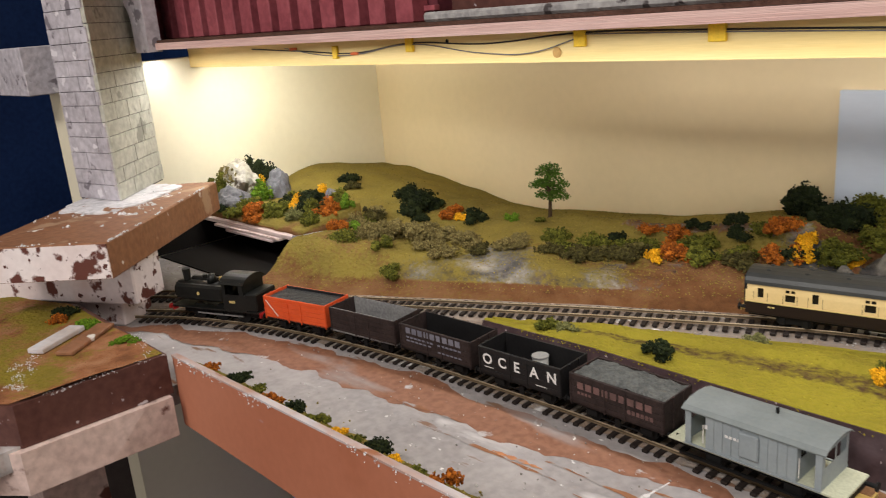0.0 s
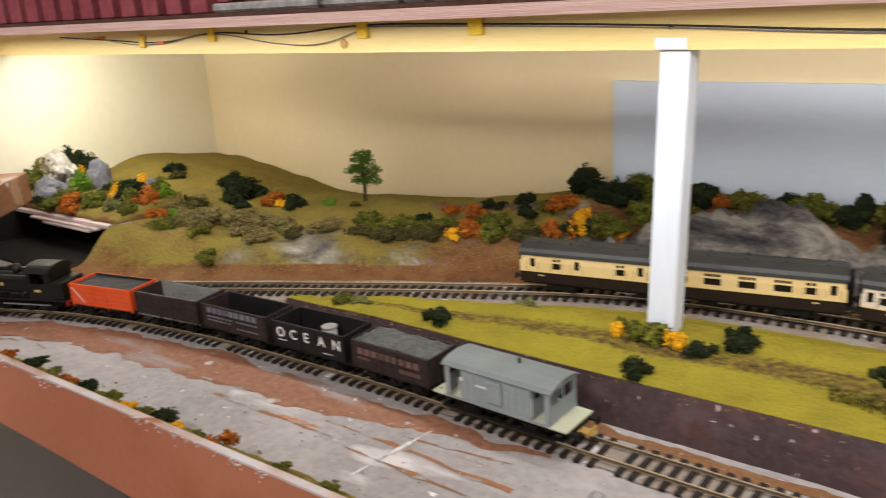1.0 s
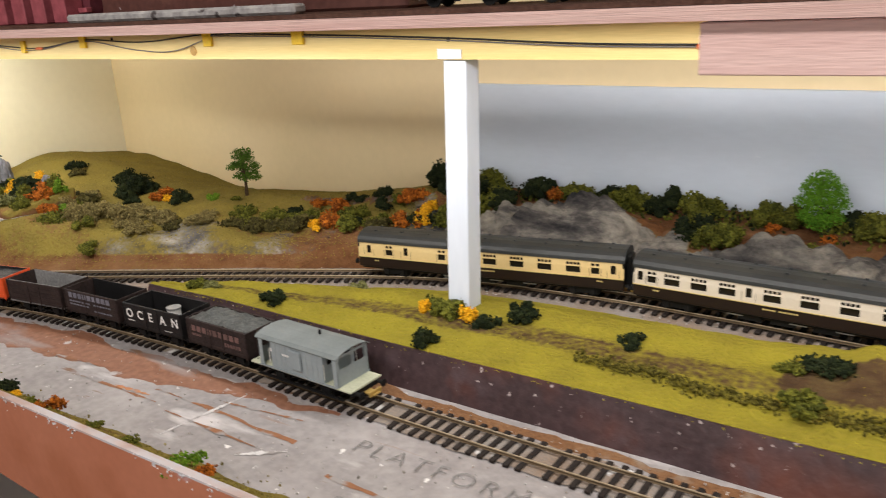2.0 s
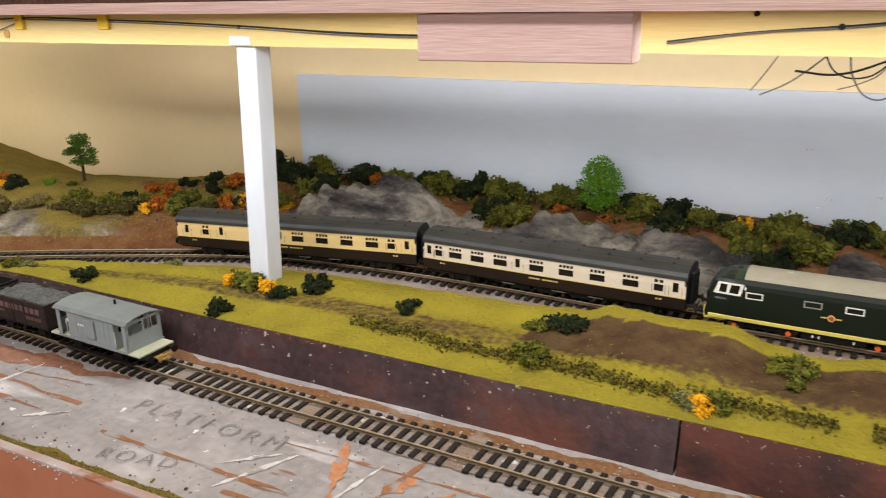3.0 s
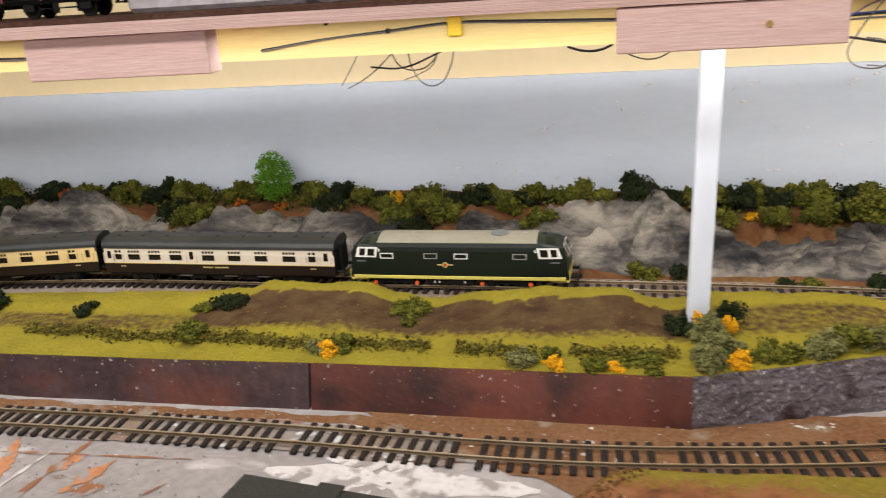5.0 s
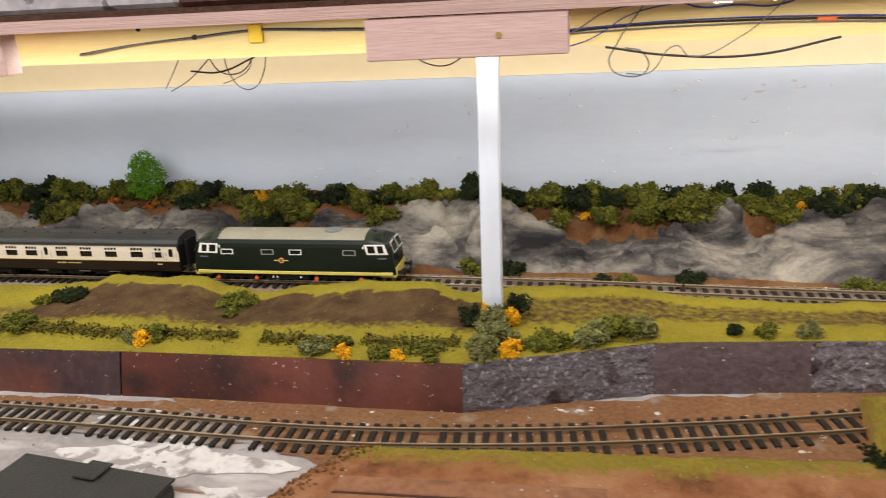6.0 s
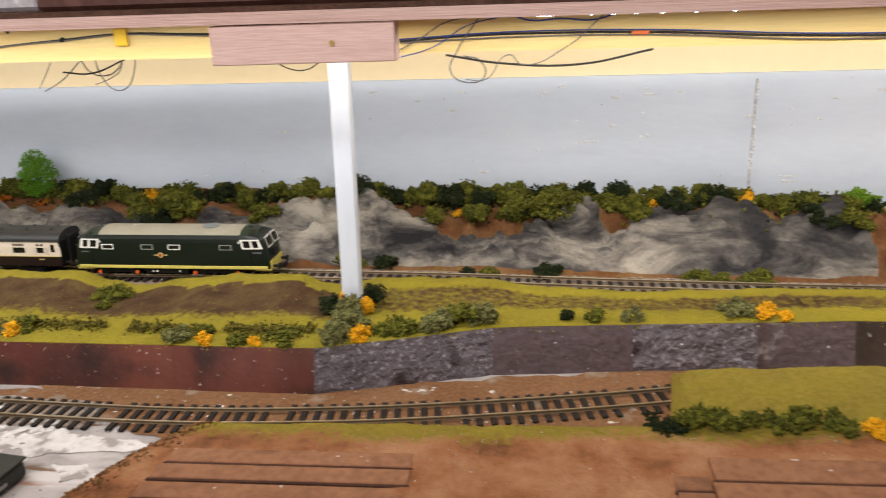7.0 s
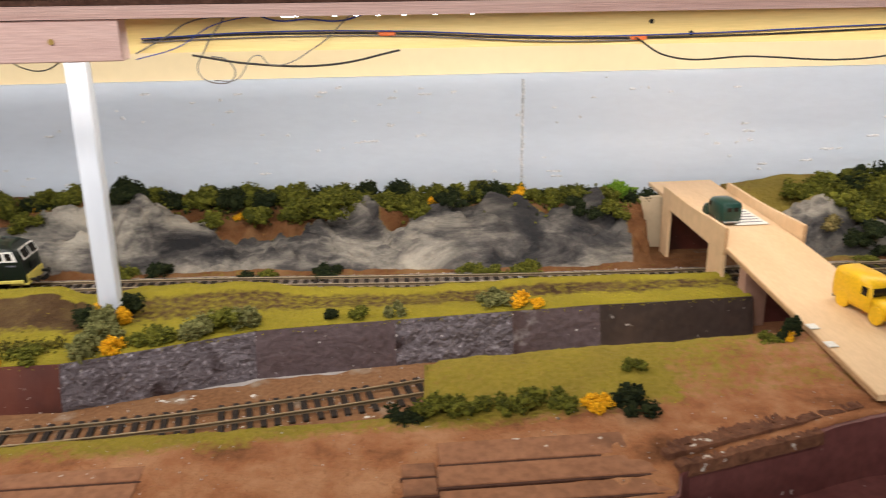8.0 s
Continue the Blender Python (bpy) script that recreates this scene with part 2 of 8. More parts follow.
def linear(x, *knots):
    return float(np.interp(x, [k[0] for k in knots], [k[1] for k in knots]))


class Line:
    """A smooth plan curve through points, measured by its length."""

    def __init__(self, pts, step=0.004):
        P = [Vector(p) for p in pts]
        P = [2 * P[0] - P[1]] + P + [2 * P[-1] - P[-2]]
        out = []
        for i in range(1, len(P) - 2):
            n = max(2, int((P[i + 1] - P[i]).length / step))
            for k in range(n):
                t = k / n
                out.append(0.5 * ((2 * P[i]) + (P[i + 1] - P[i - 1]) * t + (2 * P[i - 1] - 5 * P[i] + 4 * P[i + 1] - P[i + 2]) * t * t + (3 * P[i] - P[i - 1] - 3 * P[i + 1] + P[i + 2]) * t ** 3))
        out.append(P[-2])
        self.p = np.array([tuple(v) for v in out])
        d = np.linalg.norm(np.diff(self.p, axis=0), axis=1)
        self.s = np.concatenate([[0], np.cumsum(d)])
        self.length = float(self.s[-1])

    def at(self, s):
        return Vector([float(np.interp(s, self.s, self.p[:, i])) for i in range(3)])

    def way(self, s):
        return (self.at(s + 0.004) - self.at(s - 0.004)).normalized()

    def s_at_x(self, x):
        return float(np.interp(x, self.p[:, 0], self.s))

    def y_at(self, x):
        return float(np.interp(x, self.p[:, 0], self.p[:, 1]))

    def z_at(self, x):
        return float(np.interp(x, self.p[:, 0], self.p[:, 2]))


def fbm(x, y, z=0.0, octaves=4):
    return noise.fractal((x, y, z), 1.0, 2.0, octaves)


def sheet(name, xs, ys, height, material, zone=None, skirt=None):
    """A ground sheet: rows along x, columns from a near to a far line, height(x, y, v); zone gives (earth, rock, slate)."""
    nv = ys[2]
    verts, zones = [], []
    for x in xs:
        y0, y1 = ys[0](x), ys[1](x)
        for j in range(nv):
            v = j / (nv - 1)
            y = y0 + (y1 - y0) * v
            verts.append((x, y, height(x, y, v)))
            zones.append(zone(x, y, v) if zone else (0, 0))
    faces = []
    for i in range(len(xs) - 1):
        for j in range(nv - 1):
            a = i * nv + j
            faces.append((a, a + nv, a + nv + 1, a + 1))
    if skirt is not None:
        n = len(verts)
        rim = [i * nv for i in range(len(xs))] + [(len(xs) - 1) * nv + j for j in range(1, nv)]
        rim += [i * nv + nv - 1 for i in range(len(xs) - 2, -1, -1)] + [j for j in range(nv - 2, 0, -1)]
        for k, r in enumerate(rim):
            verts.append((verts[r][0], verts[r][1], skirt))
            zones.append((1, 0))
        for k in range(len(rim)):
            k2 = (k + 1) % len(rim)
            faces.append((rim[k], n + k, n + k2, rim[k2]))
    me = bpy.data.meshes.new(name)
    me.from_pydata(verts, [], faces)
    me.update()
    att = me.color_attributes.new("zone", "FLOAT_COLOR", "POINT")
    att.data.foreach_set("color", [c for z in zones for c in (z[0], z[1], z[2] if len(z) > 2 else 0.5, 1.0)])
    me.polygons.foreach_set("use_smooth", [True] * len(me.polygons))
    me.materials.append(material)
    return new(name, me)


def steps(a, b, d):
    n = int(round((b - a) / d))
    return [a + (b - a) * i / n for i in range(n + 1)]


# ============ plan ============
BOARD = 0.123


def wall_y(x):
    return 0.856 - 0.069 * x


LOWER = Line([(-1.0, 0.10, BOARD), (-0.86, 0.285, BOARD), (-0.75, 0.372, BOARD), (-0.65, 0.416, BOARD), (-0.55, 0.440, BOARD), (-0.45, 0.453, BOARD), (-0.35, 0.457, BOARD), (-0.25, 0.458, BOARD), (-0.1, 0.451, BOARD), (0.05, 0.447, BOARD), (0.17, 0.445, BOARD), (0.28, 0.441, BOARD), (0.45, 0.432, BOARD), (0.57, 0.437, BOARD), (0.68, 0.451, BOARD), (0.80, 0.473, BOARD), (1.0, 0.52, BOARD)])
BED = 0.143
UPPER = Line([(-1.0, 0.24, 0.127), (-0.80, 0.392, 0.129), (-0.60, 0.487, 0.132), (-0.45, 0.549, 0.136), (-0.30, 0.607, 0.140), (-0.16, 0.652, BED), (-0.02, 0.669, BED), (0.10, 0.669, BED), (0.20, 0.664, BED), (0.40, 0.658, BED), (0.60, 0.653, 0.1410), (0.80, 0.647, 0.1365), (1.0, 0.642, 0.1330), (1.25, 0.638, 0.132), (1.55, 0.630, 0.132)])


def ret_y(x):
    """Plan line of the retaining wall's face."""
    return linear(x, (-0.42, 0.500), (-0.27, 0.491), (-0.09, 0.484), (0.06, 0.481), (0.18, 0.478), (0.30, 0.477), (0.425, 0.473), (0.545, 0.469), (0.602, 0.484), (0.672, 0.504), (0.78, 0.512), (0.93, 0.521), (1.06, 0.524))


LEAN = 0.010  # the wall leans back by this much at its top


def ret_top(x):
    return linear(x, (-0.42, 0.146), (-0.30, 0.152), (0.5, 0.155), (0.7, 0.157), (1.06, 0.156))


def ridge_z(x):
    return interp(x, (-0.42, 0.145), (-0.30, 0.152), (-0.05, 0.157), (0.123, 0.157), (0.187, 0.159), (0.213, 0.166), (0.297, 0.167), (0.325, 0.158), (0.352, 0.154), (0.394, 0.161), (0.439, 0.166), (0.50, 0.168), (0.538, 0.159), (0.577, 0.165), (0.64, 0.165), (0.727, 0.158), (0.79, 0.156), (0.85, 0.159), (0.923, 0.161), (1.06, 0.159)) + 0.0012 * fbm(x * 60, 2.2)


def bank_far(x):
    return UPPER.y_at(x) - 0.022


def bank_depth(x, y):
    """How far across the embankment a point lies: 0 at the wall's top, 1 where its back meets the track bed."""
    back = linear(x, (-0.30, 0.577), (-0.16, 0.622), (-0.02, 0.639), (0.10, 0.639), (0.20, 0.634), (0.40, 0.625), (0.60, 0.614), (0.80, 0.599), (1.0, 0.592), (1.25, 0.588))
    back = min(back, UPPER.y_at(x) - 0.030)
    y0 = ret_y(x) + LEAN
    return (y - y0) / max(0.004, back - y0)


def bank_peak(x):
    """Where across the embankment its grassy lip runs."""
    return linear(x, (0.0, 0.62), (0.2, 0.76), (0.54, 0.76), (0.62, 0.80), (1.06, 0.80)) + 0.02 * fbm(x * 30, 7.0)


def bank_z(x, y, v=None):
    v = bank_depth(x, y)
    top, rz, zb = ret_top(x), ridge_z(x), UPPER.z_at(x) - 0.001
    peak = bank_peak(x)
    z = linear(v, (0, top), (0.22, top + 0.0010), (0.34, top + 0.25 * (rz - top)), (peak - 0.07, rz - 0.0030), (peak - 0.015, rz), (min(0.93, peak + 0.12), rz - 0.001), (1.0, zb))
    return z + 0.0022 * fbm(x * 22, y * 22, 3.0) * min(1, 6 * v) * max(0.0, min(1, 8 * (1 - v)))


def bank_zone(x, y, v):
    v = bank_depth(x, y)
    peak = bank_peak(x)
    earth = min(1.0, (v - 0.27) / 0.17) if v < peak - 0.028 or v > 1.0 else 0.0
    if x > 0.56 and v < 1.0:
        return (max(0.0, min(0.60, 3.5 * (v - 0.26), 9 * (peak - 0.02 - v))) + 0.10 * fbm(x * 9, y * 22, 8.0), 0.0)
    if x < 0.16:
        earth = min(1.2 - abs(v - 0.42) / 0.13, 0.66)
    return (max(0.0, min(1.0, earth)) * 0.85 + 0.16 * fbm(x * 16, y * 16, 8.0), 0.0)


def hill_near(x):
    return UPPER.y_at(x) + 0.028


def crest_y(x):
    """Plan line of the rock crest behind the upper line."""
    return linear(x, (-0.25, 0.756), (0.5, 0.748), (1.0, 0.735), (1.6, 0.700))


def crest_z(x):
    """Height of the crest: plaster outcrops with gullies between them."""
    z = interp(x, (-0.25, 0.190), (-0.19, 0.173), (-0.13, 0.197), (-0.085, 0.192), (-0.045, 0.199), (-0.01, 0.184), (0.054, 0.174), (0.11, 0.185), (0.18, 0.179), (0.243, 0.189), (0.286, 0.174), (0.307, 0.163), (0.345, 0.172), (0.366, 0.189), (0.40, 0.181), (0.475, 0.199), (0.53, 0.199), (0.575, 0.177), (0.64, 0.165), (0.73, 0.179), (0.79, 0.171), (0.84, 0.183), (0.95, 0.179), (1.03, 0.179), (1.13, 0.168), (1.20, 0.162), (1.6, 0.164))
    return z + 0.004 * fbm(x * 26, 3.3, 5.0)


def folds(x, y):
    """Slanting folds of plaster cloth, coarse and fine."""
    w = 0.6 * noise.noise((x * 7, y * 9, 1.5))
    a = abs(noise.noise((x * 13 - y * 21 + w, y * 12 + x * 5 + w, 5.0)))
    b = abs(noise.noise((x * 30 + y * 42 + 2 * w, y * 36 - x * 22, 8.0)))
    c = abs(noise.noise((x * 80 - y * 60 + 3 * w, y * 80 + x * 40, 2.0)))
    return 0.038 * (a - 0.20) + 0.0200 * (b - 0.2) + 0.0085 * (c - 0.2) + 0.0008 * fbm(x * 160, y * 160, 4.0)


def roof_z(x, y, v=None):
    """Earth roof of the tunnel mouth."""
    return interp(y, (0.551, 0.1715), (0.566, 0.176), (0.61, 0.182), (0.64, 0.187)) + 0.003 * fbm(x * 25, y * 25, 3.0) + 0.010 * interp(x, (-0.97, 1.0), (-0.88, 0.0))


def hill_z(x, y, v=None):
    y0, y1 = hill_near(x), wall_y(x)
    v = (y - y0) / (y1 - y0) if v is None else v
    # planted hill on one side, rock cutting on the other, blended
    f = interp(x, (-0.30, 0.0), (-0.20, 1.0))
    zc = interp(x, (-1.0, 0.197), (-0.92, 0.194), (-0.87, 0.189), (-0.79, 0.181), (-0.69, 0.173), (-0.60, 0.171), (-0.53, 0.175), (-0.42, 0.176), (-0.35, 0.183), (-0.26, 0.191))
    yc = 0.76
    base = UPPER.z_at(x)
    if y < yc:
        u = (y - y0) / max(0.02, yc - y0)
        steep = interp(x, (-0.74, 1.0), (-0.52, 0.45), (-0.35, 0.0))
        cliff = interp(x, (-0.50, 0.0), (-0.41, 1.0))
        grassy = interp(u, (0.0, base - 0.002), (0.12, base + 0.004), (0.30, base + 0.014 + 0.024 * steep), (0.62 + 0.16 * cliff, zc - 0.010 - 0.009 * cliff), (1.0 - 0.06 * cliff, zc))
    else:
        grassy = zc - 0.30 * (y - yc) * interp(x, (-0.95, 0.5), (-0.6, 1.0), (-0.3, 0.4))
    grassy += 0.004 * fbm(x * 9, y * 9, 1.0) * min(1, 4 * v)
    yr, cr = crest_y(x), crest_z(x)
    if y < yr:
        u = (y - y0) / (yr - y0)
        rocky = linear(u, (0.0, base - 0.002), (0.14, base + 0.001), (0.45, base + 0.46 * (cr - base)), (0.80, base + 0.90 * (cr - base)), (1.0, cr))
        rocky += folds(x, y) * min(1.0, max(0.0, u - 0.10) * 5)
    else:
        u = (y - yr) / (y1 - yr)
        rocky = linear(u, (0.0, cr), (0.30, 0.5 * cr + 0.088), (0.60, linear(x, (1.10, 0.179), (1.20, 0.186))), (1.0, linear(x, (0.4, 0.185), (0.8, 0.180), (1.10, 0.180), (1.20, 0.192))))
        rocky += folds(x, y) * max(0.12, 1.0 - 3.5 * u)
    z = grassy * (1 - f) + rocky * f
    fold = 1.0 - abs(noise.noise((x * 10 + y * 9, y * 15 - x * 6, 4.0)))
    z += (1 - f) * 0.010 * (fold - 0.75) * interp(v, (0.08, 0.0), (0.22, 1.0), (0.55, 1.0), (0.85, 0.1))
    if -1.02 < x < -0.742 and y < 0.625:
        z = min(z, 0.122)
    if 1.031 < x < 1.134:
        z = min(z, base - 0.002 + 0.0006 * fbm(x * 60, y * 60)) if y < 0.738 else min(z, 0.172)
    return z


def hill_zone(x, y, v):
    f = interp(x, (-0.30, 0.0), (-0.20, 1.0))
    n = fbm(x * 12, y * 12, 6.0)
    earth = (0.75 if v < 0.10 else 0.0) + 0.25 * n
    y0, yr = hill_near(x), crest_y(x)
    u = (y - y0) / (yr - y0)
    bare = crest_z(x) - 0.1735 + 0.004 * n
    rock = f if 0.13 < u < 1.10 + 0.35 * n and (bare > 0 or u < 0.78 + 0.3 * n) else 0.0
    if f > 0.5 and u > 0.13 and rock == 0.0:
        earth = 0.85
    if x > 1.134:
        rock, earth = (1.0, 0.0) if 0.13 < u < 1.0 + 0.2 * n else (0.0, 0.15 + 0.5 * n + (0.5 if u < 0.13 else 0.0))
    elif x > 1.031 or 1.010 + 0.008 * n < x and u > 0.13:
        rock, earth = 0.15 + 0.5 * n, 0.95
    if f < 0.5 and 0.10 < v < 0.36:
        rock = (0.30 + 0.6 * n) if -0.60 < x < -0.33 and v < 0.28 else 0.0
        earth = 0.30 + 0.6 * fbm(x * 8, y * 20, 2.0) + 0.35 * interp(x, (-0.42, 0.0), (-0.30, 1.0))
    if f < 0.6 and -0.43 < x and 0.742 + 0.006 * n < y < 0.757:
        rock, earth = 0.45, 0.8
    return (earth, rock, linear(x, (-0.2, 0.52), (0.05, 0.45), (0.3, 0.55), (0.37, 0.32), (0.55, 0.36), (0.62, 0.50), (0.78, 0.50), (0.83, 0.58), (1.0, 0.57), (1.2, 0.50)))


def plat_z(x, y, v=None):
    """Raised ground of the nearer side, and the grassy mound that closes the lower line."""
    edge = linear(y, (0.28, 0.40), (0.344, 0.431), (0.395, 0.466), (0.43, 0.50))
    rise = interp(x, (edge, 0.0), (edge + 0.05, 1.0))
    back = interp(y, (0.375, 1.0), (0.405, 0.0)) if x < 0.79 else 1.0
    if x >= 0.79:
        back = interp(y, (0.435, 1.0), (0.50, 0.25))
    z = BOARD - 0.003 + (linear(x, (0.45, 0.032), (0.8, 0.037), (1.0, 0.043), (1.3, 0.05)) + 0.003) * rise * back
    if x > 0.80:
        z += 0.005 * math.exp(-((y - 0.42) / 0.03) ** 2)
    return z + (0.0014 * fbm(x * 30, y * 30, 7.0) + 0.0006 * fbm(x * 130, y * 130, 2.0)) * rise


def plat_zone(x, y, v):
    green = interp(y, (0.345, 0.0), (0.38, 1.0)) + 0.4 * fbm(x * 7, y * 14, 3.0)
    if x > 0.94:
        green -= 0.35
    return (1.0 - max(0, min(1, green)) * 0.85, 0.0)


def plat_front(x):
    """Front line of the near ground; it falls back where the ramp runs along it."""
    return linear(x, (0.40, 0.285), (0.905, 0.285), (0.913, 0.304), (1.036, 0.338), (1.30, 0.350))


# ============ structure ============
def verge_z(x, y, v=None):
    return linear(y, (0.3062, 0.1475), (0.318, 0.139), (0.336, 0.1236)) + 0.0012 * fbm(x * 40, y * 40, 2.0)


def structure(ob, label, category):
    return tagged(ob, label, category, kind="structure")


# the room
structure(link_mesh("floor", box_bm(-2.6, 2.6, -2.4, 1.4, -0.90, -0.85), M["floor"]), "dark brown carpeted room floor", "floor")
structure(link_mesh("ceiling", box_bm(-2.6, 2.6, -2.4, 1.4, 1.60, 1.65), M["ceiling"]), "off-white room ceiling", "ceiling")
structure(link_mesh("wall_south", box_bm(-2.6, 2.6, -2.46, -2.4, -0.85, 1.60), M["room"]), "plain beige room wall", "wall")
structure(link_mesh("wall_east", box_bm(2.6, 2.66, -2.4, 1.4, -0.85, 1.60), M["room"]), "plain beige room wall", "wall")
structure(link_mesh("wall_west", box_bm(-2.66, -2.6, -2.4, 1.4, -0.85, 1.60), M["blue"]), "navy blue room wall", "wall")
bm = bmesh.new()
add_box(bm, -1.05, 2.6, 0.0, 0.03, -0.85, 1.60)
ob = structure(link_mesh("wall_north", bm, M["cream"]), "cream painted backdrop wall behind the layout", "wall")
ob.matrix_world = Matrix(((1, 0, 0, 0), (-0.069, 1, 0, 0.856), (0, 0, 1, 0), (0, 0, 0, 1)))
structure(link_mesh("wall_end", box_bm(-1.02, -0.98, 0.40, 0.918, -0.85, 0.375), M["white_wall"]), "ivory painted end wall of the layout", "wall")
structure(link_mesh("wall_far", box_bm(-2.6, -1.05, 1.30, 1.36, -0.85, 1.60), M["blue"]), "navy blue room wall", "wall")
bm = bmesh.new()
add_box(bm, -0.257, 2.2, -0.004, 0.004, BOARD, 0.302)
ob = structure(link_mesh("wall_panel", bm, M["grey_blue"]), "pale grey-blue painted sky panel on the backdrop wall", "wall panel")
ob.matrix_world = Matrix(((1, 0, 0, 0), (-0.069, 1, 0, 0.852), (0, 0, 1, 0), (0, 0, 0, 1)))

# the baseboard, its legs, the upright front board
bm = bmesh.new()
add_box(bm, -0.58, 1.9, 0.306, 0.80, BOARD - 0.018, BOARD)
add_box(bm, -0.975, -0.5805, 0.10, 0.90, BOARD - 0.018, BOARD - 0.0005)
structure(link_mesh("baseboard", bm, M["board"]), "grey painted plywood baseboard with brown and white paint stains", "baseboard")
bm = bmesh.new()
n = 60
low = [linear(-0.575 + 2.4 * i / n, (-0.575, 0.088), (-0.46, 0.085), (-0.35, 0.080), (-0.1, 0.06), (0.2, 0.05), (2.0, 0.05)) for i in range(n + 1)]
loop = [(-0.575 + 2.4 * i / n, low[i]) for i in range(n + 1)] + [(1.825, 0.112), (0.892, 0.112), (0.890, 0.150), (-0.575, 0.150)]
fr = [bm.verts.new((x, 0.299, z)) for x, z in loop]
bk = [bm.verts.new((x, 0.305, z)) for x, z in loop]
bm.faces.new(fr)
bm.faces.new(bk[::-1])
for i in range(len(loop)):
    k = (i + 1) % len(loop)
    bm.faces.new((fr[i], fr[k], bk[k], bk[i]))
structure(link_mesh("front_board", bm, M["front"]), "terracotta painted plywood front board of the layout", "board")
structure(link_mesh("trim", box_bm(-0.576, 0.42, 0.2987, 0.3040, 0.150, 0.1516), M["edge_worn"]), "worn white painted top edge of the front board", "trim")
for x in (-0.5, 0.4, 1.3):
    structure(link_mesh("table_leg", box_bm(x, x + 0.06, 0.42, 0.48, -0.85, BOARD - 0.018), M["pine"]), "square wooden leg below the baseboard", "table leg")

# retaining wall, in three lengths
def wall_run(name, x0, x1, material, label, rough=0.0):
    bm = bmesh.new()
    xs = steps(x0, x1, 0.003 if rough else 0.012)
    nz = 12 if rough else 2
    ring = []
    for x in xs:
        y, zt = ret_y(x), ret_top(x)
        w = 0.0012 * fbm(x * 20, 1.0)
        face = []
        for k in range(nz + 1):
            z = BOARD - 0.002 + (zt - BOARD + 0.002) * k / nz
            bump = rough * fbm(x * 120, z * 120, 3.0)
            face.append((x, y + w + LEAN * k / nz - max(-0.001, bump), z))
        ring.append([bm.verts.new(p) for p in (*face, (x, y + LEAN + 0.006, zt - 0.001), (x, y + LEAN + 0.006, BOARD - 0.002))])
    n = len(ring[0])
    for a, b in zip(ring, ring[1:]):
        for k in range(n):
            bm.faces.new((a[k], b[k], b[(k + 1) % n], a[(k + 1) % n]))
    bm.faces.new(ring[0])
    bm.faces.new(ring[-1][::-1])
    return structure(link_mesh(name, bm, material), label, "retaining wall")


wall_run("retaining_wall", -0.42, 0.288, M["wall_dark"], "dark maroon painted card retaining wall, scuffed white")
wall_run("retaining_wall", 0.2895, 0.545, M["wall_red"], "dark maroon painted card retaining wall beside the track")
wall_run("retaining_wall", 0.545, 0.672, M["wall_stone"], "rough grey-purple plaster retaining wall", 0.0016)
wall_run("retaining_wall", 0.672, 0.775, M["wall_slab"], "flat grey-brown painted slab of the retaining wall", 0.0003)
wall_run("retaining_wall", 0.775, 0.865, M["wall_stone"], "rough dark grey plaster retaining wall under the embankment", 0.0018)
wall_run("retaining_wall", 0.865, 0.935, M["wall_slab"], "flat grey-brown painted slab of the retaining wall", 0.0005)
wall_run("retaining_wall", 0.935, 1.06, M["wall_smooth"], "smooth dark brown painted retaining wall near the road bridge", 0.0002)

# grounds
structure(sheet("embankment", steps(-0.42, 1.06, 0.004), (lambda x: ret_y(x) + LEAN + 0.001, bank_far, 44), bank_z, M["grass"], bank_zone), "yellow-green flocked embankment with bare brown cut slope", "embankment")
structure(sheet("hillside", steps(-0.975, 1.6, 0.0030), (hill_near, lambda x: wall_y(x) - 0.001, 84), hill_z, M["hill"], hill_zone), "flocked hill and grey plaster rock face behind the line", "hillside")
structure(sheet("near_ground", steps(0.40, 1.5, 0.003), (plat_front, lambda x: linear(x, (0.4, 0.42), (0.79, 0.435), (0.80, 0.498), (1.06, 0.51), (1.5, 0.51)), 44), plat_z, M["platform"], plat_zone, skirt=0.10), "brown painted raised ground with a grassy mound", "ground")

structure(sheet("front_verge", steps(-0.572, 0.40, 0.005), (lambda x: 0.3062, lambda x: 0.336 + 0.006 * fbm(x * 25, 3.0), 10), verge_z, M["hill"], lambda x, y, v: (0.25 + 0.5 * fbm(x * 30, y * 30, 1.0), 0.0)), "narrow brown-green verge behind the front board", "verge")

# upper board, falling slightly along the layout
def slope(bm):
    for v in bm.verts:
        v.co.z += 0.0045 - 0.0058 * v.co.x
    return bm


TILT = Matrix.Translation((0, 0, 0.0045)) @ Matrix.Rotation(0.0058, 4, "Y")
bm = bmesh.new()
add_box(bm, -1.02, 2.0, 0.474, 0.60, 0.380, 0.3875)
structure(link_mesh("upper_board", slope(bm), M["ply_edge"]), "pink primed plywood edge of the upper level", "board")
structure(link_mesh("upper_board", slope(box_bm(-1.02, 2.0, 0.605, 0.70, 0.380, 0.387)), M["ply_edge"]), "plywood of the upper level", "board")
structure(link_mesh("fascia", slope(box_bm(-0.979, 2.0, 0.570, 0.585, 0.3518, 0.3798)), M["pine"]), "bright pine batten under the upper board", "batten")
for x0, x1, y in ((0.125, 0.252, 0.482), (0.498, 0.617, 0.4755)):
    tagged(link_mesh("wood_block", box_bm(x0, x1, y, y + 0.016, 0.3563, 0.3840 - 0.0055 * x1, bevel=0.0006), M["pink_wood"]), "pink primed softwood block screwed under the upper board", "wood block", "pink blocks")
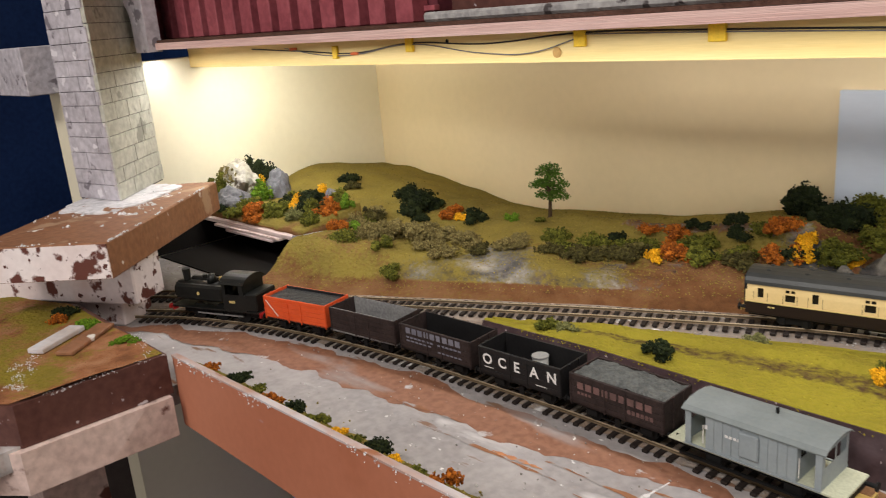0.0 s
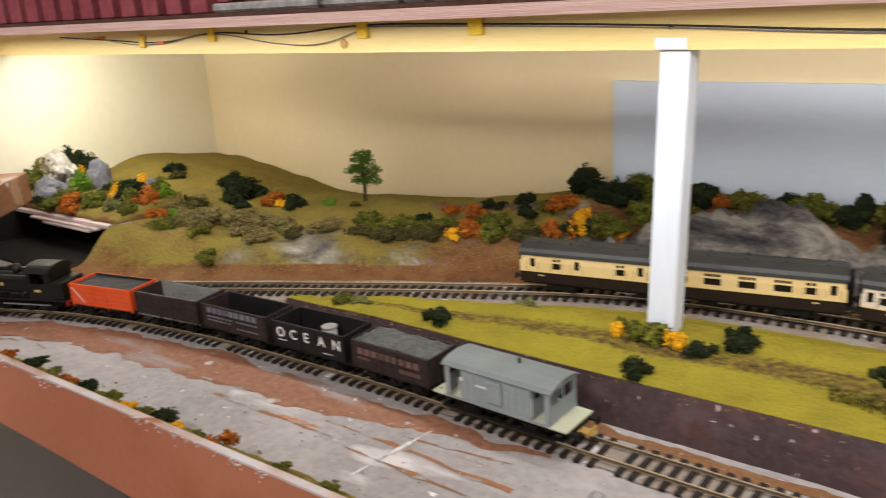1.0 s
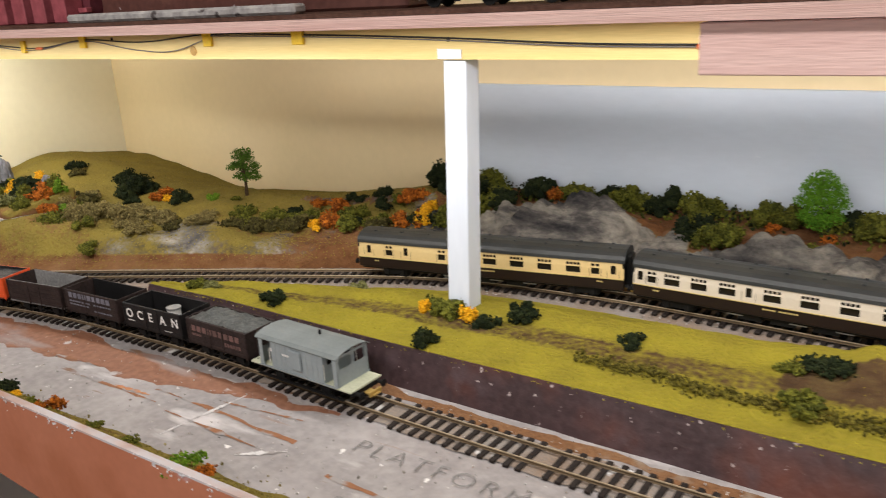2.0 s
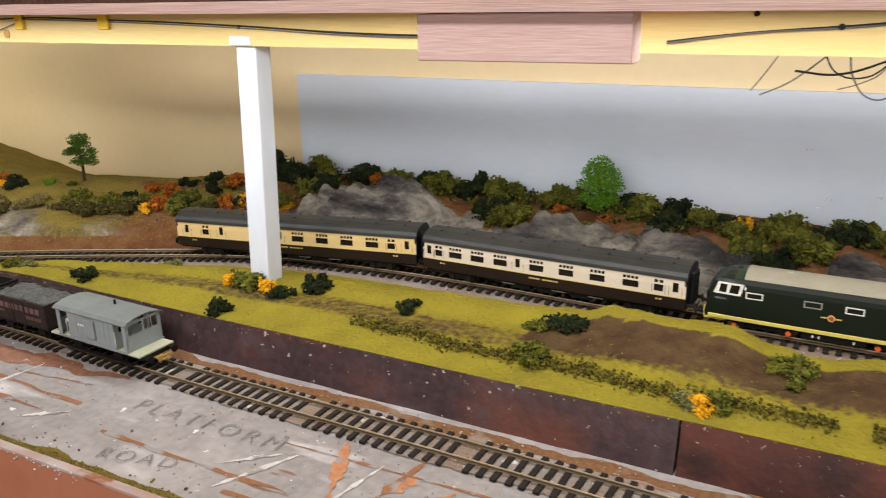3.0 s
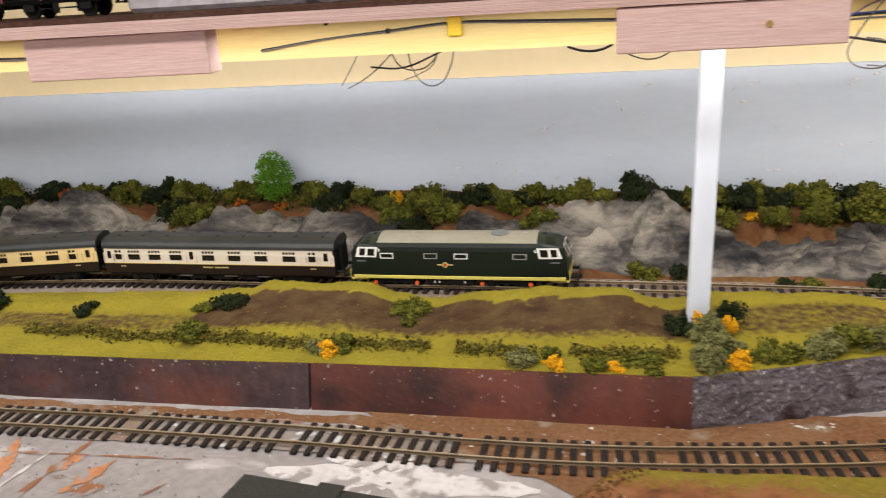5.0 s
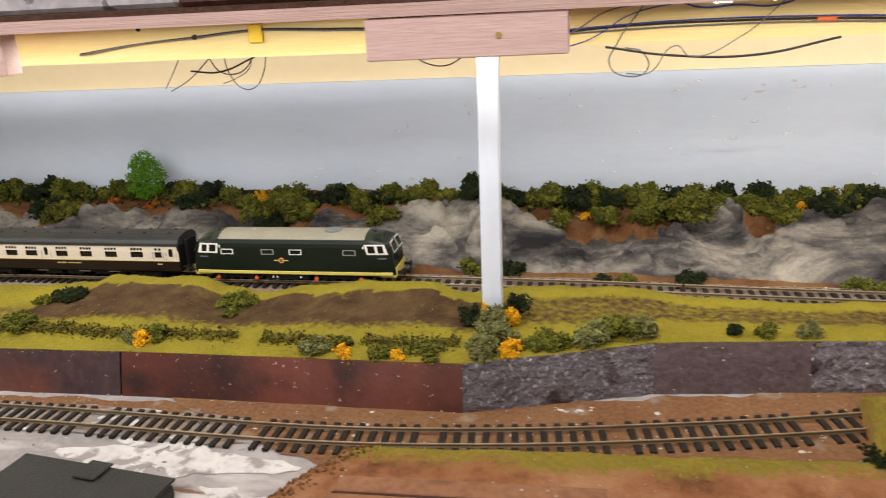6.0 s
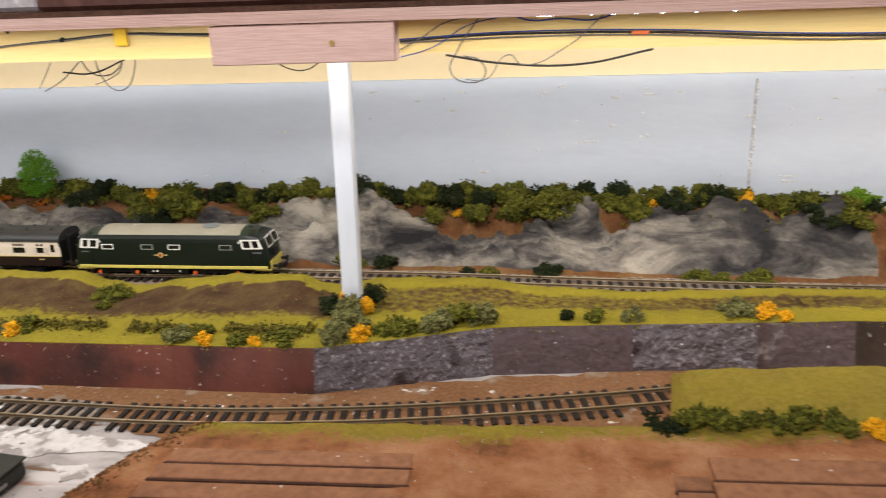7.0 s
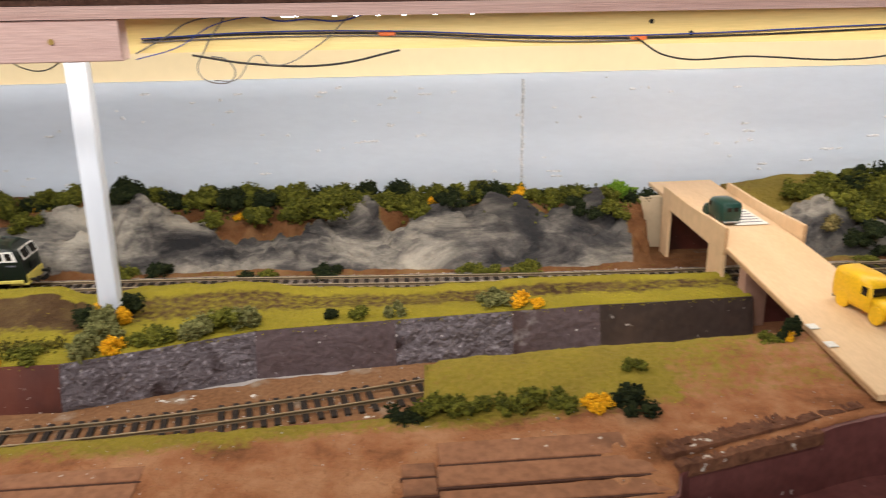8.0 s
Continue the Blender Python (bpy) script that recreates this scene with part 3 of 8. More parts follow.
def post(x, y_foot, y_head, w, d, z0, z1, lean=0.0):
    bm = bmesh.new()
    vs = add_box(bm, x, x + w, 0, d, z0, z1, bevel=0.0008)
    for v in bm.verts:
        f = (v.co.z - z0) / (z1 - z0)
        v.co.y += y_foot + (y_head - y_foot) * f
        v.co.x += lean * f
    tagged(link_mesh("post", bm, M["post_white"]), "bluish-white painted square wooden post carrying the upper board", "post", "posts")


post(-0.0990, 0.566, 0.5735, 0.020, 0.019, 0.145, 0.3564, 0.004)
post(0.5492, 0.5555, 0.5560, 0.0145, 0.013, 0.150, 0.3795, 0.004)
bm = box_bm(-0.0970, -0.0760, 0.5691, 0.5699, 0.3572, 0.3645)
for v in bm.verts:
    v.co.z += 0.0016 * fbm(v.co.x * 90, v.co.z * 60)
structure(link_mesh("paint_patch", bm, M["post_white"]), "white paint brushed on to the batten over the post", "paint")

# ============ more materials ============
M["loco_green"] = mat("dark_green_loco_paint", (0.0045, 0.0085, 0.0055), (0.006, 0.011, 0.007), 30, 0.34, 0.03, 500, gain=0.1)
M["cab_green"] = mat("green_roof_paint", (0.015, 0.028, 0.016), (0.018, 0.032, 0.019), 30, 0.4, 0.03, 500, gain=0.1)
M["loco_roof"] = mat("weathered_grey_roof", (0.235, 0.22, 0.165), (0.275, 0.26, 0.20), 40, 0.7, 0.06, 400, gain=0.12)
M["loco_yellow"] = plain("cream_yellow_band", (0.62, 0.53, 0.12), 0.45)
M["white_trim"] = plain("white_plastic", (0.75, 0.74, 0.70), 0.45)
M["pane"] = plain("dark_window_glass", (0.012, 0.010, 0.009), 0.12)
M["black"] = plain("black_plastic", (0.007, 0.007, 0.007), 0.6)
M["gunmetal"] = plain("grey_silver_fittings", (0.35, 0.35, 0.34), 0.45, 0.4)
M["coach_brown"] = mat("chocolate_coach_paint", (0.011, 0.006, 0.005), (0.015, 0.008, 0.006), 40, 0.4, 0.03, 500, gain=0.1)
M["coach_cream"] = mat("cream_coach_paint", (0.60, 0.44, 0.20), (0.62, 0.47, 0.225), 40, 0.42, 0.03, 500, gain=0.08)
M["coach_ivory"] = mat("ivory_coach_paint", (0.56, 0.49, 0.39), (0.59, 0.525, 0.425), 40, 0.42, 0.03, 500, gain=0.08)
M["coach_roof"] = mat("dark_grey_coach_roof", (0.018, 0.020, 0.020), (0.030, 0.031, 0.029), 30, 0.45, 0.05, 300, gain=0.15)
M["gold"] = plain("gold_lettering", (0.55, 0.42, 0.16), 0.5)
M["brass"] = plain("brass_coupling", (0.50, 0.34, 0.10), 0.45, 0.3)
M["orange_dot"] = plain("orange_axle_cover", (0.75, 0.12, 0.02), 0.5)
M["crest_red"] = plain("crest_red", (0.40, 0.06, 0.02), 0.5)
M["wagon_red"] = mat("orange_red_wagon_paint", (0.60, 0.075, 0.018), (0.66, 0.095, 0.025), 40, 0.4, 0.05, 400, gain=0.12)
M["wagon_brown"] = mat("weathered_brown_wagon", (0.019, 0.012, 0.011), (0.036, 0.024, 0.022), 60, 0.75, 0.2, 400)
M["wagon_black"] = mat("black_wagon", (0.007, 0.0065, 0.007), (0.012, 0.0115, 0.012), 60, 0.55, 0.1, 400)
M["wagon_in"] = mat("grey_wagon_inside", (0.17, 0.17, 0.17), (0.25, 0.245, 0.24), 50, 0.7, 0.1, 400)
M["wagon_letter"] = mat("worn_white_lettering", (0.75, 0.74, 0.72), (0.62, 0.61, 0.60), 80, 0.6, 0.05, 400)
M["faded_letter"] = mat("faded_lettering", (0.20, 0.20, 0.24), (0.12, 0.12, 0.15), 120, 0.7, 0.05, 400)
M["pink_letter"] = mat("faded_pink_lettering", (0.19, 0.105, 0.095), (0.10, 0.06, 0.055), 150, 0.7, 0.05, 400)
M["coal"] = mat("dusty_coal", (0.050, 0.052, 0.050), (0.11, 0.115, 0.11), 160, 0.8, 0.8, 500)
M["coal_black"] = mat("black_coal_load", (0.010, 0.011, 0.013), (0.022, 0.023, 0.026), 160, 0.5, 0.8, 500)
M["van_grey"] = mat("pale_grey_van_paint", (0.235, 0.27, 0.285), (0.275, 0.31, 0.32), 40, 0.5, 0.05, 400, gain=0.1)
M["van_roof"] = mat("grey_green_van_roof", (0.145, 0.165, 0.165), (0.18, 0.20, 0.20), 40, 0.6, 0.05, 400, gain=0.1)
M["van_floor"] = plain("pale_green_cream_floor", (0.52, 0.54, 0.40), 0.6)
M["tank"] = mat("satin_black_engine", (0.0055, 0.006, 0.0055), (0.010, 0.0105, 0.009), 50, 0.4, 0.08, 400)
M["buffer_red"] = plain("red_buffer_beam", (0.55, 0.03, 0.03), 0.5)
M["ply"] = mat("light_birch_plywood", (0.62, 0.43, 0.25), (0.68, 0.49, 0.30), 7, 0.5, 0.08, 120, stretch=(6, 1, 1), gain=0.15)
M["ply_layers"] = mat("layered_ply_edge", (0.40, 0.24, 0.12), (0.52, 0.34, 0.19), 20, 0.7, 0.2, 200, stretch=(1, 1, 14))
M["pale_mdf"] = mat("pale_mdf", (0.52, 0.42, 0.28), (0.56, 0.46, 0.32), 12, 0.7, 0.05, 200, gain=0.1)
M["car_green"] = plain("dark_green_toy_paint", (0.012, 0.045, 0.035), 0.3)
M["car_yellow"] = plain("yellow_toy_paint", (0.80, 0.47, 0.015), 0.35)
M["phone"] = mat("black_leather_case", (0.013, 0.014, 0.012), (0.018, 0.019, 0.016), 60, 0.42, 0.3, 700, gain=0.15)
M["stone_pier"] = mat("grey_painted_card_stone", (0.40, 0.37, 0.40), (0.55, 0.52, 0.56), 26, 0.75, 0.4, 130, spots=(((0.20, 0.18, 0.20), 50, 0.62), ((0.70, 0.67, 0.70), 60, 0.64)), dist=0.003)
M["stone_side"] = mat("pale_card_stone", (0.42, 0.42, 0.36), (0.52, 0.52, 0.45), 26, 0.75, 0.4, 130, spots=(((0.28, 0.28, 0.24), 34, 0.64),), dist=0.003)
M["joint"] = plain("dark_drawn_joint", (0.13, 0.12, 0.12), 0.8)
M["beam_brown"] = mat("brown_painted_beam", (0.23, 0.105, 0.052), (0.28, 0.135, 0.072), 14, 0.5, 0.2, 150, spots=(((0.38, 0.24, 0.15), 20, 0.62), ((0.72, 0.70, 0.66), 45, 0.67)))
M["beam_flaked"] = mat("flaked_pink_white_paint", (0.72, 0.62, 0.61), (0.80, 0.74, 0.74), 18, 0.6, 0.3, 150, gain=0.12, spots=(((0.62, 0.46, 0.43), 12, 0.52, 0.2), ((0.12, 0.040, 0.030), 36, 0.555), ((0.10, 0.035, 0.028), 110, 0.615)))
M["dark_brown"] = mat("dark_brown_painted_wood", (0.085, 0.034, 0.028), (0.115, 0.050, 0.040), 16, 0.45, 0.2, 150, spots=(((0.13, 0.058, 0.045), 22, 0.58), ((0.50, 0.46, 0.48), 80, 0.665)))
M["pink_board"] = mat("pinkish_worn_board", (0.54, 0.37, 0.32), (0.66, 0.52, 0.47), 12, 0.6, 0.2, 130, spots=(((0.13, 0.05, 0.038), 24, 0.61), ((0.74, 0.68, 0.66), 40, 0.66)))
M["red_brick"] = mat("red_card_walling", (0.25, 0.055, 0.070), (0.33, 0.085, 0.10), 30, 0.6, 0.2, 160)
M["wire"] = plain("black_wire", (0.018, 0.017, 0.017), 0.45)
M["wire_grey"] = plain("grey_wire", (0.16, 0.15, 0.15), 0.45)
M["tape"] = plain("yellow_tape", (0.85, 0.55, 0.03), 0.5)
M["orange_clip"] = plain("orange_connector", (0.75, 0.16, 0.04), 0.45)

M["ramp_maroon"] = mat("dark_maroon_paint", (0.105, 0.034, 0.033), (0.140, 0.050, 0.046), 18, 0.5, 0.2, 160, spots=(((0.17, 0.085, 0.065), 20, 0.58, 0.15), ((0.5, 0.45, 0.43), 140, 0.70)))
M["slab"] = mat("brown_painted_card", (0.225, 0.098, 0.049), (0.285, 0.134, 0.070), 18, 0.7, 0.3, 200, spots=(((0.105, 0.046, 0.024), 22, 0.56, 0.12), ((0.50, 0.44, 0.38), 130, 0.69)))
# dark brown that stands in for the shadow in the slab gaps
M["gap_shade"] = mat("dark_brown_gap_shade", (0.045, 0.018, 0.011), (0.075, 0.032, 0.020), 40, 0.8, 0.4, 200)
M["purple_grey"] = mat("blue_grey_panel", (0.40, 0.40, 0.64), (0.46, 0.46, 0.72), 4, 0.6, 0.1, 80, gain=0.1)
M["rock_face"] = mat("painted_plaster_rock", (0.15, 0.145, 0.15), (0.30, 0.29, 0.28), 26, 0.7, 0.5, 130, spots=(((0.52, 0.49, 0.44), 20, 0.60), ((0.04, 0.04, 0.045), 30, 0.66)))
M["cork"] = mat("dark_cork", (0.060, 0.030, 0.022), (0.11, 0.06, 0.045), 60, 0.9, 0.8, 300)
# darker copy of the red card, with the shade between the bays in its colour
M["red_shaded"] = mat("shadowed_red_card", (0.10, 0.022, 0.030), (0.13, 0.03, 0.04), 30, 0.7, 0.2, 160)
M["stone_kerb"] = mat("grey_weathered_stone", (0.22, 0.21, 0.21), (0.40, 0.39, 0.38), 60, 0.8, 0.6, 200, spots=(((0.07, 0.06, 0.06), 50, 0.60),))
M["lintel"] = mat("split_pale_wood", (0.50, 0.38, 0.36), (0.62, 0.52, 0.50), 10, 0.7, 0.4, 120, stretch=(0.4, 6, 10), spots=(((0.16, 0.08, 0.06), 40, 0.63),))
M["rock_torn"] = mat("torn_plaster", (0.50, 0.49, 0.50), (0.16, 0.18, 0.22), 34, 0.8, 0.7, 160, spots=(((0.05, 0.035, 0.03), 50, 0.58), ((0.75, 0.73, 0.70), 60, 0.62)))
M["pink_plain"] = mat("plain_pinkish_board", (0.34, 0.20, 0.155), (0.40, 0.25, 0.20), 14, 0.65, 0.15, 140, gain=0.15)
M["ramp_wall"] = mat("crumbling_brown_plaster", (0.085, 0.036, 0.022), (0.17, 0.078, 0.045), 60, 0.85, 0.9, 260, spots=(((0.5, 0.45, 0.40), 120, 0.66),))
M["plaster_white"] = mat("rough_white_plaster", (0.62, 0.62, 0.66), (0.74, 0.73, 0.75), 26, 0.8, 0.5, 160, spots=(((0.36, 0.35, 0.36), 30, 0.56, 0.12), ((0.26, 0.13, 0.07), 40, 0.64, 0.05)))
M["knot"] = mat("wood_knot", (0.42, 0.24, 0.07), (0.55, 0.34, 0.11), 60, 0.5, 0.1, 200)
M["seam"] = mat("grey_filler", (0.36, 0.38, 0.40), (0.46, 0.48, 0.50), 60, 0.7, 0.6, 200)

# ============ track ============
sleeper_bm = box_bm(-0.0021, 0.0021, -0.0180, 0.0180, 0, 0.0024, bevel=0.0004)
sleeper_mesh = bpy.data.meshes.new("sleeper")
sleeper_bm.to_mesh(sleeper_mesh)
sleeper_bm.free()
sleeper_mesh.materials.append(M["sleeper"])


def ribbon(name, line, s0, s1, off0, off1, dz, material, skirt=None, wobble=0.0, taper=0.0):
    bm = bmesh.new()
    rows = []
    s = s0
    while s <= s1:
        p, w = line.at(s), line.way(s)
        n = Vector((-w.y, w.x, 0))
        a = off0 + wobble * fbm(s * 30, 1.5)
        b = off1 + wobble * fbm(s * 30, 7.5)
        if taper:
            a = b + (a - b) * min(1.0, 0.05 + (s - s0) / taper) * min(1.0, 0.05 + (s1 - s) / taper)
        pts = []
        if skirt is not None:
            pts.append(p + n * (a - 0.010) + Vector((0, 0, skirt - p.z)))
        pts += [p + n * a + Vector((0, 0, dz)), p + n * b + Vector((0, 0, dz))]
        if skirt is not None:
            pts.append(p + n * (b + 0.010) + Vector((0, 0, skirt - p.z)))
        rows.append([bm.verts.new(q) for q in pts])
        s += 0.006
    for r0, r1 in zip(rows, rows[1:]):
        for k in range(len(r0) - 1):
            bm.faces.new((r0[k], r1[k], r1[k + 1], r0[k + 1]))
    return link_mesh(name, bm, material)


def rail_bm(line, s0, s1, off, z0, head=False):
    prof = [(-0.0008, 0.0), (0.0008, 0.0), (0.00022, 0.0006), (0.00042, 0.0020), (-0.00042, 0.0020), (-0.00022, 0.0006)]
    if head:
        prof = [(-0.00043, 0.0019), (0.00043, 0.0019), (0.00043, 0.0022), (0.0003, 0.0026), (-0.0003, 0.0026), (-0.00043, 0.0022)]
    bm = bmesh.new()
    rows = []
    s = s0
    while s <= s1:
        p, w = line.at(s), line.way(s)
        n = Vector((-w.y, w.x, 0))
        rows.append([bm.verts.new(p + n * (off + a) + Vector((0, 0, z0 + b))) for a, b in prof])
        s += 0.008
    for r0, r1 in zip(rows, rows[1:]):
        for k in range(len(prof)):
            bm.faces.new((r0[k], r1[k], r1[(k + 1) % 6], r0[(k + 1) % 6]))
    return bm


def build_track(line, s0, s1, label, pitch=0.0092, every=13):
    t = thing("track", label, "railway track", kind="structure")
    for off in (-0.0090, 0.0090):
        rail = part("rail", rail_bm(line, s0, s1, off, 0.0024), M["rail_web"], t)
        part("rail_head", rail_bm(line, s0, s1, off, 0.0024, True), M["rail"], rail, "bright worn rail head")
    k, s = 0, s0
    while s < s1:
        k += 1
        if k % every:
            p, w = line.at(s), line.way(s)
            o = new("sleeper", sleeper_mesh)
            o.parent = t
            o.matrix_world = Matrix.Translation(p) @ Matrix.Rotation(math.atan2(w.y, w.x) + random.uniform(-0.03, 0.03), 4, "Z")
        s += pitch
    return t


build_track(LOWER, LOWER.s_at_x(-0.93), LOWER.s_at_x(0.86), "model railway track, brassy rails on dark sleepers, on the grey baseboard")
build_track(UPPER, UPPER.s_at_x(-0.95), UPPER.s_at_x(1.45), "model railway track on pale ballast below the rock face", every=9999)
structure(ribbon("track_bed", UPPER, UPPER.s_at_x(-0.95), UPPER.s_at_x(1.5), -0.026, 0.027, -0.0006, M["ballast"], skirt=BOARD - 0.001, wobble=0.002), "pale grey ballast strewn with brown earth", "ballast")
structure(ribbon("paint_band", LOWER, LOWER.s_at_x(-0.80), LOWER.s_at_x(-0.10), -0.066, -0.026, 0.00016, M["brown_band"], wobble=0.010, taper=0.22), "worn brown paint along the baseboard", "paint")
structure(ribbon("earth_strip", LOWER, LOWER.s_at_x(-0.30), LOWER.s_at_x(0.50), 0.019, 0.030, 0.0002, M["earth_path"], wobble=0.006), "strip of brown scatter beside the track", "earth")
structure(ribbon("earth_strip", LOWER, LOWER.s_at_x(0.30), LOWER.s_at_x(0.95), -0.040, 0.050, 0.0007, M["earth_path"], wobble=0.008, taper=0.20), "brown painted ground round the track", "earth")
structure(ribbon("earth_strip", LOWER, LOWER.s_at_x(-0.70), LOWER.s_at_x(0.40), -0.016, 0.017, 0.0009, M["ballast"], wobble=0.004), "thin grey ballast between the sleepers", "ballast")

M["streak"] = mat("brown_paint_streak", (0.30, 0.13, 0.06), (0.24, 0.11, 0.055), 40, 0.6, 0.2, 200, spots=(((0.31, 0.285, 0.275), 55, 0.50, 0.08),))
M["white_streak"] = mat("white_paint_smear", (0.70, 0.68, 0.68), (0.56, 0.54, 0.53), 40, 0.6, 0.2, 200, spots=(((0.31, 0.285, 0.275), 60, 0.52, 0.08),))
M["orange_streak"] = mat("orange_brown_paint_stroke", (0.42, 0.17, 0.075), (0.50, 0.23, 0.11), 40, 0.6, 0.2, 200, spots=(((0.31, 0.285, 0.275), 70, 0.56, 0.10),))
for x0, x1, off, w in ((-0.36, -0.24, -0.080, 0.0022), (-0.26, -0.10, -0.066, 0.0026), (-0.06, 0.10, -0.082, 0.0028), (0.06, 0.20, -0.096, 0.0024)):
    structure(ribbon("paint_streak", LOWER, LOWER.s_at_x(x0), LOWER.s_at_x(x1), off, off + w, 0.0003, M["streak"], wobble=0.0030), "thin brown paint streak along the baseboard", "paint")
for x, y, a, ln, w, key in ((0.05, 0.352, 62, 0.055, 0.003, "white_streak"), (0.115, 0.34, 78, 0.075, 0.002, "white_streak"), (0.135, 0.335, 80, 0.10, 0.004, "streak"), (0.20, 0.345, 55, 0.05, 0.003, "streak"), (0.30, 0.388, 12, 0.10, 0.020, "white_streak"), (0.40, 0.375, -20, 0.07, 0.012, "white_streak"), (-0.20, 0.35, 80, 0.07, 0.002, "white_streak"), (0.172, 0.372, 20, 0.020, 0.010, "streak"), (0.095, 0.428, -67, 0.068, 0.006, "orange_streak"), (0.182, 0.407, -114, 0.040, 0.006, "orange_streak"), (0.146, 0.392, 62, 0.022, 0.010, "orange_streak"), (0.060, 0.409, 1, 0.172, 0.0016, "streak"), (-0.297, 0.382, 3, 0.040, 0.003, "orange_streak"), (-0.226, 0.374, -2, 0.105, 0.002, "streak"), (-0.196, 0.404, 6, 0.075, 0.0016, "streak"), (0.285, 0.404, -2, 0.170, 0.016, "white_streak"), (0.320, 0.420, -4, 0.060, 0.010, "white_streak"), (-0.132, 0.357, 35, 0.035, 0.003, "white_streak"), (0.036, 0.372, 40, 0.040, 0.002, "white_streak"), (-0.42, 0.392, 4, 0.080, 0.002, "streak")):
    bm = bmesh.new()
    n = 24
    rows = []
    for i in range(n + 1):
        u = i / n
        k = 0.5 * w * (0.3 + math.sin(math.pi * u)) * max(0.15, 1 + 1.3 * fbm(u * 9 + x * 30, y * 50))
        rows.append((bm.verts.new((ln * u, -k, 0)), bm.verts.new((ln * u, k, 0))))
    for r0, r1 in zip(rows, rows[1:]):
        bm.faces.new((r0[0], r1[0], r1[1], r0[1]))
    ob = structure(link_mesh("paint_streak", bm, M[key]), "dried smear of paint on the baseboard", "paint")
    ob.matrix_world = shift(x, y, BOARD + 0.00032 + 0.00022 * abs(math.sin(37 * x + 11 * y))) @ Matrix.Rotation(radians(a), 4, "Z")

# ============ rolling stock ============
def on_line(line, x_mid, length, dz):
    """Pose of a vehicle of that wheelbase whose middle stands at x_mid."""
    s = line.s_at_x(x_mid)
    a, b = line.at(s - length * 0.35), line.at(s + length * 0.35)
    d = b - a
    return Matrix.Translation((a + b) / 2 + Vector((0, 0, dz))) @ Matrix.Rotation(math.atan2(d.y, d.x), 4, "Z") @ Matrix.Rotation(-math.atan2(d.z, d.xy.length), 4, "Y")


RAIL = 0.0048


def wheelset(parent, x, r=0.0062):
    for s in (-1, 1):
        bm = cyl_bm(r, 0.0022, Matrix.Translation((x, s * 0.0082, r)) @ Matrix.Rotation(math.pi / 2, 4, "X"), 20)
        add_cyl(bm, r * 0.35, 0.0034, Matrix.Translation((x, s * 0.0088, r)) @ Matrix.Rotation(math.pi / 2, 4, "X"), 10)
        part("wheel", bm, M["black"], parent)


def buffers(parent, x_end, z=0.0130, material=None):
    way = 1 if x_end > 0 else -1
    for s in (-1, 1):
        bm = cyl_bm(0.0014, 0.006, Matrix.Translation((x_end + way * 0.003, s * 0.0115, z)) @ Matrix.Rotation(math.pi / 2, 4, "Y"), 10)
        add_cyl(bm, 0.0028, 0.0010, Matrix.Translation((x_end + way * 0.0062, s * 0.0115, z)) @ Matrix.Rotation(math.pi / 2, 4, "Y"), 14)
        part("buffer", bm, material or M["black"], parent)


def coupling(parent, x_end, material=None):
    way = 1 if x_end > 0 else -1
    bm = box_bm(min(x_end, x_end + way * 0.010), max(x_end, x_end + way * 0.010), -0.0035, 0.0035, 0.0075, 0.0085)
    add_box(bm, x_end + way * 0.008 - 0.0006, x_end + way * 0.008 + 0.0006, -0.006, 0.006, 0.0072, 0.0108)
    part("coupling", bm, material or M["brass"], parent)


def panel(bm, x0, x1, z0, z1, holes, y_of, thick=0.0008):
    """An upright panel along x with rectangular holes (x0, x1, z0, z1); y_of(z) gives its outer face."""
    xs = sorted({x0, x1, *[h[0] for h in holes], *[h[1] for h in holes]})
    zs = sorted({z0, z1, *[h[2] for h in holes], *[h[3] for h in holes]})
    sgn = 1 if y_of(z0) > 0 else -1

    def full(i, j):
        if i < 0 or j < 0 or i >= len(xs) - 1 or j >= len(zs) - 1:
            return False
        cx, cz = (xs[i] + xs[i + 1]) / 2, (zs[j] + zs[j + 1]) / 2
        return not any(h[0] < cx < h[1] and h[2] < cz < h[3] for h in holes)

    cache = {}

    def vert(i, j, inner):
        key = (i, j, inner)
        if key not in cache:
            cache[key] = bm.verts.new((xs[i], y_of(zs[j]) - sgn * thick * inner, zs[j]))
        return cache[key]

    for i in range(len(xs) - 1):
        for j in range(len(zs) - 1):
            if not full(i, j):
                continue
            bm.faces.new([vert(i, j, 0), vert(i + 1, j, 0), vert(i + 1, j + 1, 0), vert(i, j + 1, 0)])
            for (di, dj, a, b) in ((-1, 0, (0, 0), (0, 1)), (1, 0, (1, 1), (1, 0)), (0, -1, (1, 0), (0, 0)), (0, 1, (0, 1), (1, 1))):
                if not full(i + di, j + dj):
                    bm.faces.new([vert(i + a[0], j + a[1], 0), vert(i + b[0], j + b[1], 0), vert(i + b[0], j + b[1], 1), vert(i + a[0], j + a[1], 1)])


